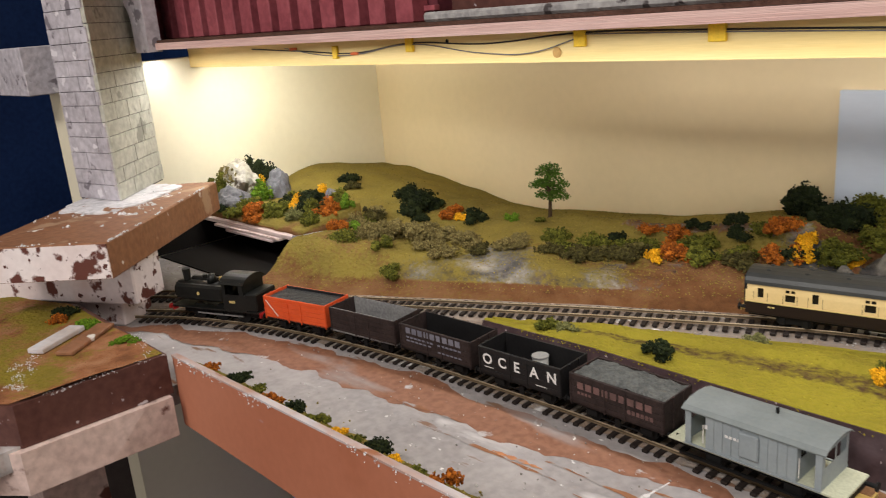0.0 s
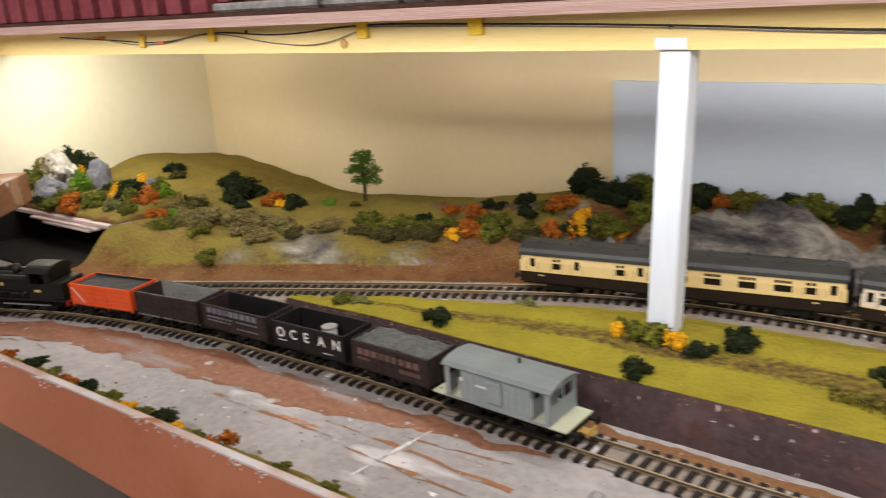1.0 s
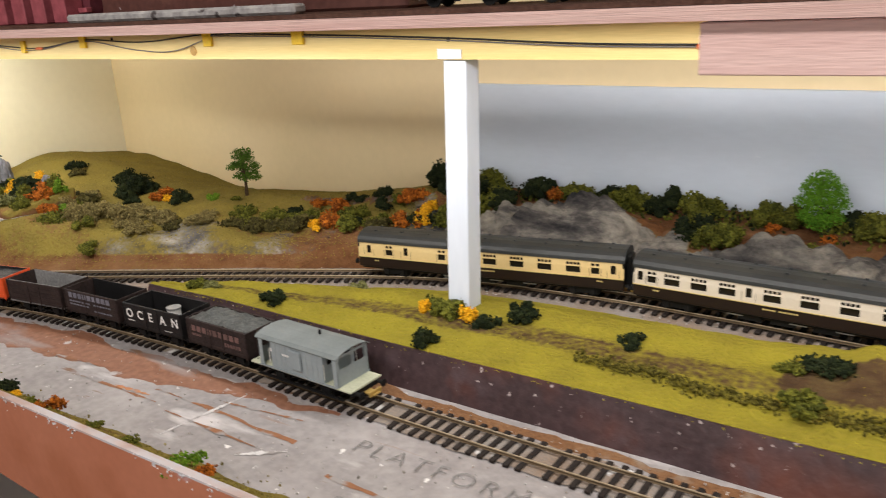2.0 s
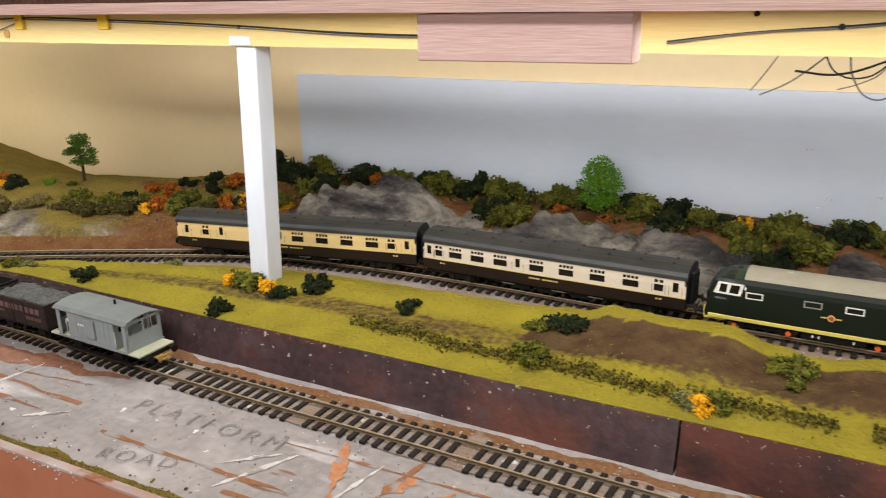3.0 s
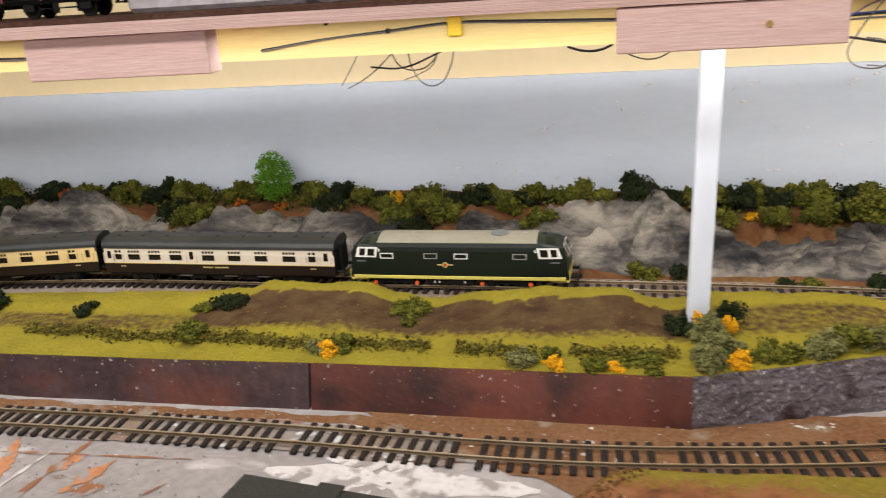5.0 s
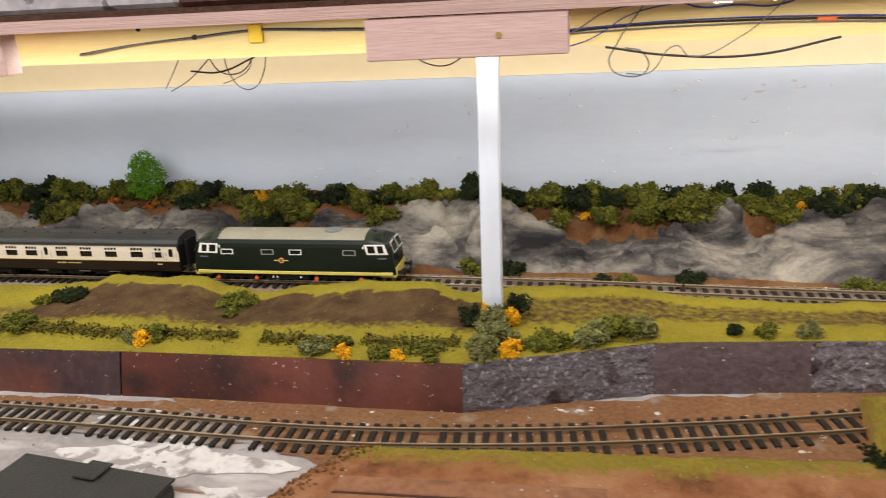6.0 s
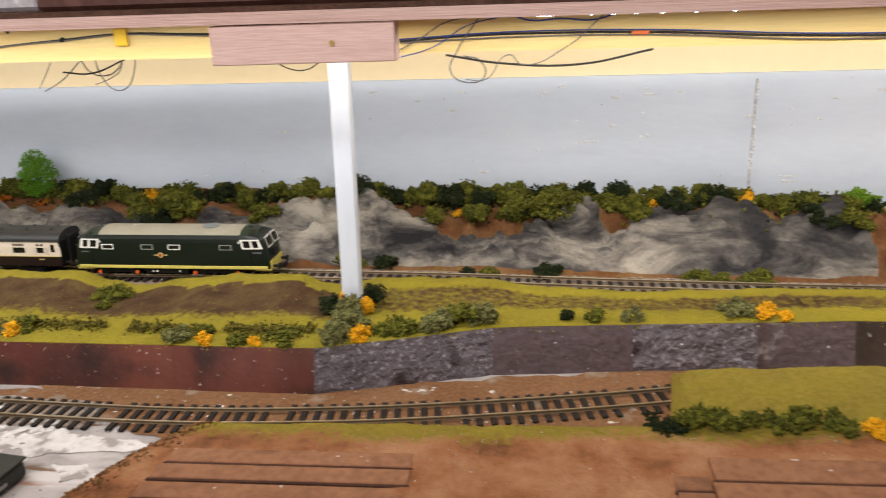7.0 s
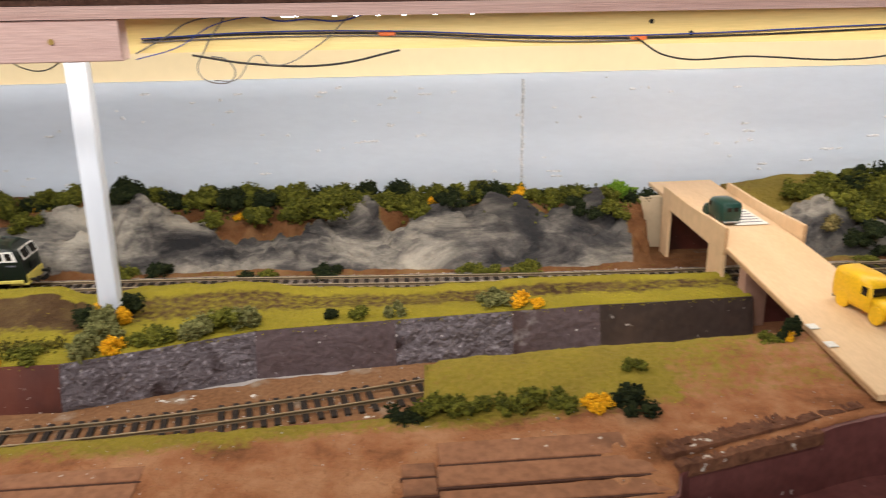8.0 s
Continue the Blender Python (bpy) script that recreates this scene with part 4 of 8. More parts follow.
def bogie(parent, x, w=0.026):
    bm = bmesh.new()
    for s in (-1, 1):
        add_box(bm, x - w / 2, x + w / 2, s * 0.0125 - 0.0008, s * 0.0125 + 0.0008, 0.0035, 0.0095, bevel=0.0004)
        for dx in (-w * 0.33, w * 0.33):
            add_box(bm, x + dx - 0.0022, x + dx + 0.0022, s * 0.0138 - 0.001, s * 0.0138 + 0.001, 0.0030, 0.0085, bevel=0.0004)
    add_box(bm, x - 0.004, x + 0.004, -0.012, 0.012, 0.005, 0.0095)
    b = part("bogie", bm, M["black"], parent)
    for dx in (-w * 0.33, w * 0.33):
        wheelset(b, x + dx)


def coach(length, upper, windows, label, place):
    """A corridor coach: lower panels, waist band with window openings, arched roof, ends, underframe, bogies."""
    c = thing("railway_coach", label, "train coach", place, "passenger train")
    h = length / 2
    part("underframe", box_bm(-h + 0.002, h - 0.002, -0.0150, 0.0150, 0.0085, 0.0125), M["black"], c)
    holes = []
    for kind, f in windows:
        x = -h + f * length
        if kind == "W":
            holes.append((x - 0.0064, x + 0.0064, 0.0232, 0.0288))
            for k in range(4):
                a = x - 0.0062 + k * 0.0032
                holes.append((a, a + 0.0026, 0.0300, 0.0324))
        elif kind == "S":
            holes.append((x - 0.0037, x + 0.0037, 0.0232, 0.0288))
            for k in range(2):
                a = x - 0.0036 + k * 0.0040
                holes.append((a, a + 0.0030, 0.0300, 0.0324))
        else:
            holes.append((x - 0.0022, x + 0.0022, 0.0242, 0.0318))
    for s in (-1, 1):
        bm = bmesh.new()
        panel(bm, -h, h, 0.0205, 0.0348, holes, lambda z: s * (0.0174 - 0.10 * max(0, z - 0.028)))
        side = part("side_panel", bm, upper, c, "pale upper side panel with window openings")
        bm = bmesh.new()
        add_box(bm, -h, h, min(s * 0.0155, s * 0.0176), max(s * 0.0155, s * 0.0176), 0.0105, 0.0204, bevel=0.0004)
        part("lower_panel", bm, M["coach_brown"], c, "chocolate brown lower side panel")
        part("waist_line", box_bm(-h, h, min(s * 0.0174, s * 0.01795), max(s * 0.0174, s * 0.01795), 0.0200, 0.0206), M["gold"], c)
        for x, w in ((0.0, 0.026), (-h + 0.020, 0.0055), (h - 0.020, 0.0055)):
            n = max(1, int(w / 0.002))
            bm = bmesh.new()
            for k in range(n):
                if n > 6 and k == n // 2 - 1:
                    continue
                a = x - w / 2 + k * w / n
                add_box(bm, a, a + 0.75 * w / n, min(s * 0.0176, s * 0.01785), max(s * 0.0176, s * 0.01785), 0.0166, 0.0178)
            part("lettering", bm, M["gold"], c)
        for kind, f in windows:
            if kind != "W":
                x = -h + f * length
                for dx in (-0.0052, 0.0052):
                    part("door_line", box_bm(x + dx - 0.00015, x + dx + 0.00015, min(s * 0.0165, s * 0.01745), max(s * 0.0165, s * 0.01745), 0.0212, 0.0285), M["coach_brown"], side)
    part("window_glass", box_bm(-h + 0.002, h - 0.002, -0.0156, 0.0156, 0.0200, 0.0345), M["pane"], c, "dark tinted window glazing")
    prof = [(-0.0174, 0.0345), (-0.0170, 0.0372), (-0.0150, 0.0400), (-0.0115, 0.0422), (-0.0060, 0.0436), (0.0, 0.0441), (0.0060, 0.0436), (0.0115, 0.0422), (0.0150, 0.0400), (0.0170, 0.0372), (0.0174, 0.0345)]
    bm = bmesh.new()
    rows = [[bm.verts.new((x, y * 1.012, z)) for y, z in prof] for x in (-h - 0.0006, h + 0.0006)]
    for k in range(len(prof) - 1):
        bm.faces.new((rows[0][k], rows[1][k], rows[1][k + 1], rows[0][k + 1]))
    bm.faces.new(rows[0][::-1])
    bm.faces.new(rows[1])
    bm.faces.new((rows[0][0], rows[0][-1], rows[1][-1], rows[1][0]))
    roof = part("roof", bm, M["coach_roof"], c, "dark grey arched roof", smooth=False)
    for y, z in ((0.0060, 0.0436), (-0.0060, 0.0436)):
        for k in range(9):
            x = -h + (k + 0.5) * length / 9
            part("roof_vent", box_bm(x - 0.0014, x + 0.0014, y - 0.001, y + 0.001, z - 0.0002, z + 0.0010, bevel=0.0003), M["coach_roof"], roof)
    for e in (-1, 1):
        bm = bmesh.new()
        add_box(bm, min(e * h, e * (h - 0.0012)), max(e * h, e * (h - 0.0012)), -0.0172, 0.0172, 0.0105, 0.0350)
        add_box(bm, min(e * h, e * (h + 0.0042)), max(e * h, e * (h + 0.0042)), -0.0072, 0.0072, 0.0120, 0.0385, bevel=0.0012)
        part("end_wall", bm, M["black"], c, "black coach end with corridor bellows")
        buffers(c, e * h)
        coupling(c, e * (h - 0.002))
        bogie(c, e * (h - 0.036))
    for x in (-0.032, -0.008, 0.022):
        part("battery_box", box_bm(x, x + 0.018, -0.013, -0.006, 0.0040, 0.0090, bevel=0.0004), M["black"], c)
        part("battery_box", box_bm(x, x + 0.015, 0.006, 0.013, 0.0040, 0.0090, bevel=0.0004), M["black"], c)
    for x in (-0.040, 0.006, 0.038):
        for y in (-0.0137, 0.0137):
            part("truss_rod", box_bm(x, x + 0.012, y - 0.0005, y + 0.0005, 0.0072, 0.0080), M["gunmetal"], c)
    return c


def loco(place):
    """A diesel-hydraulic locomotive with a cab at each end."""
    d = thing("diesel_locomotive", "dark green diesel locomotive with grey roof and cream-yellow band", "locomotive", place, "passenger train")
    h = 0.0955
    half = [(0.0162, 0.0090), (0.0174, 0.0130), (0.0174, 0.0345), (0.0171, 0.0380), (0.0158, 0.0412), (0.0122, 0.0436), (0.0062, 0.0452), (0.0, 0.0457)]
    prof = [(y, z) for y, z in half] + [(-y, z) for y, z in half[-2::-1]]

    def rake(z):
        return 0.0 if z < 0.026 else min(0.012, (z - 0.026) * 0.40 + max(0.0, z - 0.039) * 1.0)

    def side_y(x, z):
        ys = np.interp(z, [p[1] for p in half], [p[0] for p in half])
        return float(ys * np.interp(abs(x), (0.072, 0.0955), (1.0, 0.93)))

    bm = bmesh.new()
    xs = [-h, -0.089, -0.080, -0.070, -0.03, 0.0, 0.03, 0.070, 0.080, 0.089, h]
    rows = []
    for i, x in enumerate(xs):
        row = []
        for y, z in prof:
            k = float(np.interp(abs(x), (0.072, 0.0955), (1.0, 0.93)))
            lim = h - rake(z)
            xx = max(-lim, min(lim, x)) if i in (0, len(xs) - 1) else max(-lim + 0.0005 * (i + 1), min(lim - 0.0005 * (len(xs) - i), x))
            zz = z - (0.0022 * max(0, (abs(x) - 0.070) / 0.025) if z > 0.040 else 0)
            row.append(bm.verts.new((xx, y * k, zz)))
        rows.append(row)
    n = len(prof)
    for r0, r1 in zip(rows, rows[1:]):
        for k in range(n - 1):
            bm.faces.new((r0[k], r1[k], r1[k + 1], r0[k + 1]))
        bm.faces.new((r0[n - 1], r1[n - 1], r1[0], r0[0]))
    for r in (rows[0], rows[-1]):
        for k in range(n // 2):
            a = [r[k], r[k + 1], r[n - 2 - k], r[n - 1 - k]]
            a = list(dict.fromkeys(a))
            if len(a) > 2:
                bm.faces.new(a)
    body = part("body", bm, M["loco_green"], d)
    bm = bmesh.new()
    top = [(y * 1.015, z + 0.0005) for y, z in prof if z > 0.0395]
    ra, rb = [[bm.verts.new((x, y, z)) for y, z in top] for x in (-0.0690, 0.0690)]
    for k in range(len(top) - 1):
        bm.faces.new((ra[k], rb[k], rb[k + 1], ra[k + 1]))
    bm.faces.new(ra)
    bm.faces.new(rb[::-1])
    roof = part("roof", bm, M["loco_roof"], d, "dusty pale grey roof panel")
    part("roof_fan", cyl_bm(0.0078, 0.0006, shift(0.036, 0, 0.0462), 28), M["van_roof"], roof, "round grey cooling fan grille")
    for x, w in ((-0.04, 0.003), (0.058, 0.004)):
        part("exhaust", box_bm(x - 0.6 * w, x + 0.6 * w, -0.0016, 0.0016, 0.0456, 0.0466, bevel=0.0003), M["gunmetal"], roof)
    for e in (-1, 1):
        bm = bmesh.new()
        pts = []
        for x in (0.0700, 0.0775, 0.0840, 0.0885):
            row = []
            for y, z in [(p[0], p[1]) for p in prof if p[1] > 0.0398]:
                k = float(np.interp(x, (0.072, 0.0955), (1.0, 0.92)))
                row.append(bm.verts.new((e * min(x, h - rake(z) + 0.0004), y * k * 1.006, z + 0.0004 - 0.0032 * max(0, (x - 0.070) / 0.02))))
            pts.append(row)
        for r0, r1 in zip(pts, pts[1:]):
            for k in range(len(r0) - 1):
                bm.faces.new((r0[k], r1[k], r1[k + 1], r0[k + 1]))
        part("cab_roof", bm, M["cab_green"], d, "mid green domed cab roof", smooth=True)
        part("horn", box_bm(min(e * 0.072, e * 0.076), max(e * 0.072, e * 0.076), -0.0022, 0.0022, 0.0430, 0.0458, bevel=0.0005), M["black"], d)
        for s in (-1, 1):
            bm = bmesh.new()
            panel(bm, -1, 1, 0, 1, [(-0.80, -0.12, 0.15, 0.85), (0.12, 0.66, 0.15, 0.85)], lambda z: 1.0, 0.0)
            for v in bm.verts:
                u, w = v.co.x, v.co.z
                z = 0.0288 + 0.0092 * w
                xo = 0.0898 - rake(z) * 0.85
                x = 0.0705 - 0.002 * w if u < -0.9 else (xo + 0.001 if u > 0.9 else 0.0800 + u * 0.0095 - 0.0015 * w)
                v.co = (e * x, s * (side_y(x, z) + 0.0004), z)
            surround = part("cab_window_frame", bm, M["white_trim"], d, "white cab window surround")
            bm = bmesh.new()
            panel(bm, -1, 1, 0, 1, [], lambda z: 1.0, 0.0)
            for v in bm.verts:
                z = 0.0300 + 0.0070 * v.co.z
                x = 0.0795 + v.co.x * 0.0078 - 0.0015 * v.co.z
                v.co = (e * x, s * (side_y(x, z) + 0.00018), z)
            part("cab_window", bm, M["pane"], surround)
            part("cab_door_line", box_bm(min(e * 0.0772, e * 0.0775), max(e * 0.0772, e * 0.0775), min(s * 0.0165, s * 0.0175), max(s * 0.0165, s * 0.0175), 0.0135, 0.0290), M["black"], d)
            bm = bmesh.new()
            for k in range(5):
                a = e * 0.0842 - 0.004 + k * 0.0016
                add_box(bm, a, a + 0.0011, min(s * 0.0166, s * 0.0171), max(s * 0.0166, s * 0.0171), 0.0245, 0.0258)
            part("number_bar", bm, M["faded_letter"], d)
            part("lamp_bracket", box_bm(min(e * 0.067, e * 0.0682), max(e * 0.067, e * 0.0682), min(s * 0.0168, s * 0.0176), max(s * 0.0168, s * 0.0176), 0.0340, 0.0362), M["white_trim"], d)
        # raked windscreen frame and panes at the end
        for s in (-1, 1):
            bm = bmesh.new()
            y0, y1 = (0.0012, 0.0148)
            vs = []
            for (y, z) in ((y0, 0.0295), (y1, 0.0295), (y1 * 0.93, 0.0390), (y0, 0.0395)):
                vs.append(bm.verts.new((e * (h - rake(z) + 0.0007), s * y, z)))
            bm.faces.new(vs)
            frame_part = part("windscreen_frame", bm, M["white_trim"], d, "white windscreen surround")
            bm = bmesh.new()
            vs = []
            for (y, z) in ((y0 + 0.0012, 0.0306), (y1 - 0.0014, 0.0306), (y1 * 0.93 - 0.0014, 0.0380), (y0 + 0.0012, 0.0384)):
                vs.append(bm.verts.new((e * (h - rake(z) + 0.0010), s * y, z)))
            bm.faces.new(vs)
            part("windscreen", bm, M["pane"], frame_part)
        bm = box_bm(min(e * (h - 0.0004), e * (h + 0.0006)), max(e * (h - 0.0004), e * (h + 0.0006)), -0.0155, 0.0155, 0.0088, 0.0165, bevel=0.0002)
        part("end_band", bm, M["loco_yellow"], d, "cream-yellow end band")
        part("headcode_box", box_bm(min(e * h, e * (h + 0.0008)), max(e * h, e * (h + 0.0008)), -0.006, 0.006, 0.0190, 0.0250, bevel=0.0003), M["black"], d)
        buffers(d, e * (h + 0.0005), 0.0110)
        coupling(d, e * h, M["black"])
        part("valance", box_bm(min(e * 0.080, e * h), max(e * 0.080, e * h), -0.0155, 0.0155, 0.0070, 0.0092, bevel=0.0004), M["loco_yellow"], d)
    for s in (-1, 1):
        bm = box_bm(-0.0925, 0.0925, min(s * 0.0160, s * 0.0176), max(s * 0.0160, s * 0.0176), 0.0092, 0.0122, bevel=0.0003)
        part("side_band", bm, M["loco_yellow"], d, "cream-yellow band along the sill")
        for x, pale in ((-0.0610, True), (-0.0220, False), (0.0045, True), (0.0545, False)):
            bm = bmesh.new()
            panel(bm, x - 0.0060, x + 0.0060, 0.0278, 0.0328, [(x - 0.0051, x + 0.0051, 0.0285, 0.0321)], lambda z: s * (side_y(x, z) + 0.0004), 0.0006)
            f = part("side_window_frame", bm, M["white_trim"] if pale else M["gunmetal"], d, "pale metal window frame")
            part("side_window", box_bm(x - 0.0052, x + 0.0052, min(s * 0.016, s * 0.01752), max(s * 0.016, s * 0.01752), 0.0284, 0.0322), M["pane"] if pale else M["loco_green"], f)
        bm = bmesh.new()
        for k in range(9):
            x = 0.018 + k * 0.0022
            add_box(bm, x, x + 0.0004, min(s * 0.0165, s * 0.01745), max(s * 0.0165, s * 0.01745), 0.0335, 0.0350)
        part("grille", bm, M["black"], d)
        crest = part("crest", cyl_bm(0.0025, 0.0006, Matrix.Translation((-0.0095, s * 0.0176, 0.0225)) @ Matrix.Rotation(math.pi / 2, 4, "X"), 18), M["gold"], d, "round gold and red crest")
        part("crest_centre", cyl_bm(0.0017, 0.0009, Matrix.Translation((-0.0095, s * 0.0176, 0.0225)) @ Matrix.Rotation(math.pi / 2, 4, "X"), 14), M["crest_red"], crest)
        bm = bmesh.new()
        add_box(bm, -0.0162, -0.0122, min(s * 0.0172, s * 0.0177), max(s * 0.0172, s * 0.0177), 0.0220, 0.0229)
        add_box(bm, -0.0068, -0.0028, min(s * 0.0172, s * 0.0177), max(s * 0.0172, s * 0.0177), 0.0220, 0.0229)
        part("crest_bar", bm, M["gold"], crest)
        for x in (-0.0735, -0.0360, 0.0215, 0.0630):
            part("axle_cover", cyl_bm(0.0018, 0.0012, Matrix.Translation((x, s * 0.0158, 0.0050)) @ Matrix.Rotation(math.pi / 2, 4, "X"), 14), M["orange_dot"], d)
        for x in (-0.0205, -0.0165, 0.0060):
            part("filler_cap", box_bm(x, x + 0.0012, min(s * 0.0150, s * 0.0162), max(s * 0.0150, s * 0.0162), 0.0052, 0.0068), M["white_trim"], d)
    bm = bmesh.new()
    add_box(bm, -0.028, 0.014, -0.0145, 0.0145, 0.0030, 0.0090, bevel=0.0006)
    add_box(bm, -0.088, 0.088, -0.0140, 0.0140, 0.0080, 0.0095)
    part("tank_frame", bm, M["black"], d, "black underframe with tanks")
    for x in (-0.055, 0.043):
        bogie(d, x, 0.042)
    return d


def open_wagon(label, place, outside, inside, load, letters=None, length=0.078, stripe=False):
    w = thing("open_wagon", label, "goods wagon", place, "goods train")
    h, y, z0, z1 = length / 2, 0.0165, 0.0128, 0.0345
    part("underframe", box_bm(-h, h, -0.0125, 0.0125, 0.0098, 0.0126), M["black"], w)
    part("wagon_floor", box_bm(-h, h, -y, y, 0.0126, 0.0140), inside, w)
    rows = 5
    for s in (-1, 1):
        side = part("side", box_bm(-h, h, min(s * (y - 0.0004), s * (y - 0.0012)), max(s * (y - 0.0004), s * (y - 0.0012)), z0, z1 - 0.0003), outside, w)
        for k in range(rows):
            a = z0 + (z1 - z0) * k / rows
            b = z0 + (z1 - z0) * (k + 1) / rows - 0.00035
            part("plank", box_bm(-h, h, min(s * y, s * (y - 0.0008)), max(s * y, s * (y - 0.0008)), a, b, bevel=0.0002), outside, side)
        for x in (-h + 0.0008, -0.0085, 0.0075, h - 0.0018):
            part("strap", box_bm(x, x + 0.0012, min(s * y, s * (y + 0.0005)), max(s * y, s * (y + 0.0005)), z0 - 0.001, z1), outside, side)
        part("side_lining", box_bm(-h + 0.001, h - 0.001, min(s * (y - 0.0013), s * (y - 0.0017)), max(s * (y - 0.0013), s * (y - 0.0017)), z0 + 0.001, z1 - 0.0002), inside, side)
        if letters:
            letters(side, s, h, y)
        if stripe:
            bm = bmesh.new()
            add_box(bm, -0.010, 0.010, -0.0002, 0.0002, -0.0004, 0.0004, m=Matrix.Translation((-h + 0.0105, s * (y + 0.0004), 0.0235)) @ Matrix.Rotation(s * 0 + 0.80, 4, "Y"))
            part("stripe", bm, M["wagon_letter"], side, "diagonal white stripe")
    for e in (-1, 1):
        part("end", box_bm(min(e * h, e * (h - 0.0011)), max(e * h, e * (h - 0.0011)), -y + 0.001, y - 0.001, z0, z1, bevel=0.0002), outside, w)
        part("end_post", box_bm(min(e * h, e * (h + 0.0008)), max(e * h, e * (h + 0.0008)), 0.005, 0.0065, z0, z1), outside, w)
        part("end_post", box_bm(min(e * h, e * (h + 0.0008)), max(e * h, e * (h + 0.0008)), -0.0065, -0.005, z0, z1), outside, w)
        buffers(w, e * h, 0.0112)
        coupling(w, e * (h - 0.001), M["black"])
        wheelset(w, e * 0.0215)
    for s in (-1, 1):
        for x in (-0.0215, 0.0215):
            part("axle_guard", box_bm(x - 0.0045, x + 0.0045, s * 0.0122 - 0.0008, s * 0.0122 + 0.0008, 0.0050, 0.0100, bevel=0.0004), M["black"], w)
        bm = box_bm(-0.012, 0.018, s * 0.0133 - 0.0004, s * 0.0133 + 0.0004, 0.0062, 0.0070)
        add_box(bm, -0.002, 0.002, s * 0.0130 - 0.0006, s * 0.0130 + 0.0006, 0.0035, 0.0100)
        part("brake_lever", bm, M["black"], w)
    if load:
        bm = bmesh.new()
        nx, ny = 26, 12
        grid = []
        for i in range(nx + 1):
            row = []
            for j in range(ny + 1):
                x, yy = -h + 0.0012 + (length - 0.0024) * i / nx, -y + 0.0016 + (2 * y - 0.0032) * j / ny
                zz = load[1] + load[2] * fbm(x * 140 + h * 900, yy * 140) + load[3] * (1 - (2 * i / nx - 1) ** 2) * (1 - (2 * j / ny - 1) ** 2)
                row.append(bm.verts.new((x, yy, zz)))
            grid.append(row)
        for i in range(nx):
            for j in range(ny):
                bm.faces.new((grid[i][j], grid[i + 1][j], grid[i + 1][j + 1], grid[i][j + 1]))
        part("load", bm, load[0], w, "coal load")
    return w


def bars(rows, material):
    """Unreadable or withheld lettering as plain bars: rows of (x0, x1, z0, z1, count)."""
    def draw(side, s, h, y):
        bm = bmesh.new()
        for x0, x1, z0, z1, n in rows:
            for k in range(n):
                a = x0 + (x1 - x0) * k / n
                b = a + 0.72 * (x1 - x0) / n
                add_box(bm, a, b, min(s * (y + 0.0001), s * (y + 0.0003)), max(s * (y + 0.0001), s * (y + 0.0003)), z0, z1)
        part("lettering", bm, material, side)
    return draw


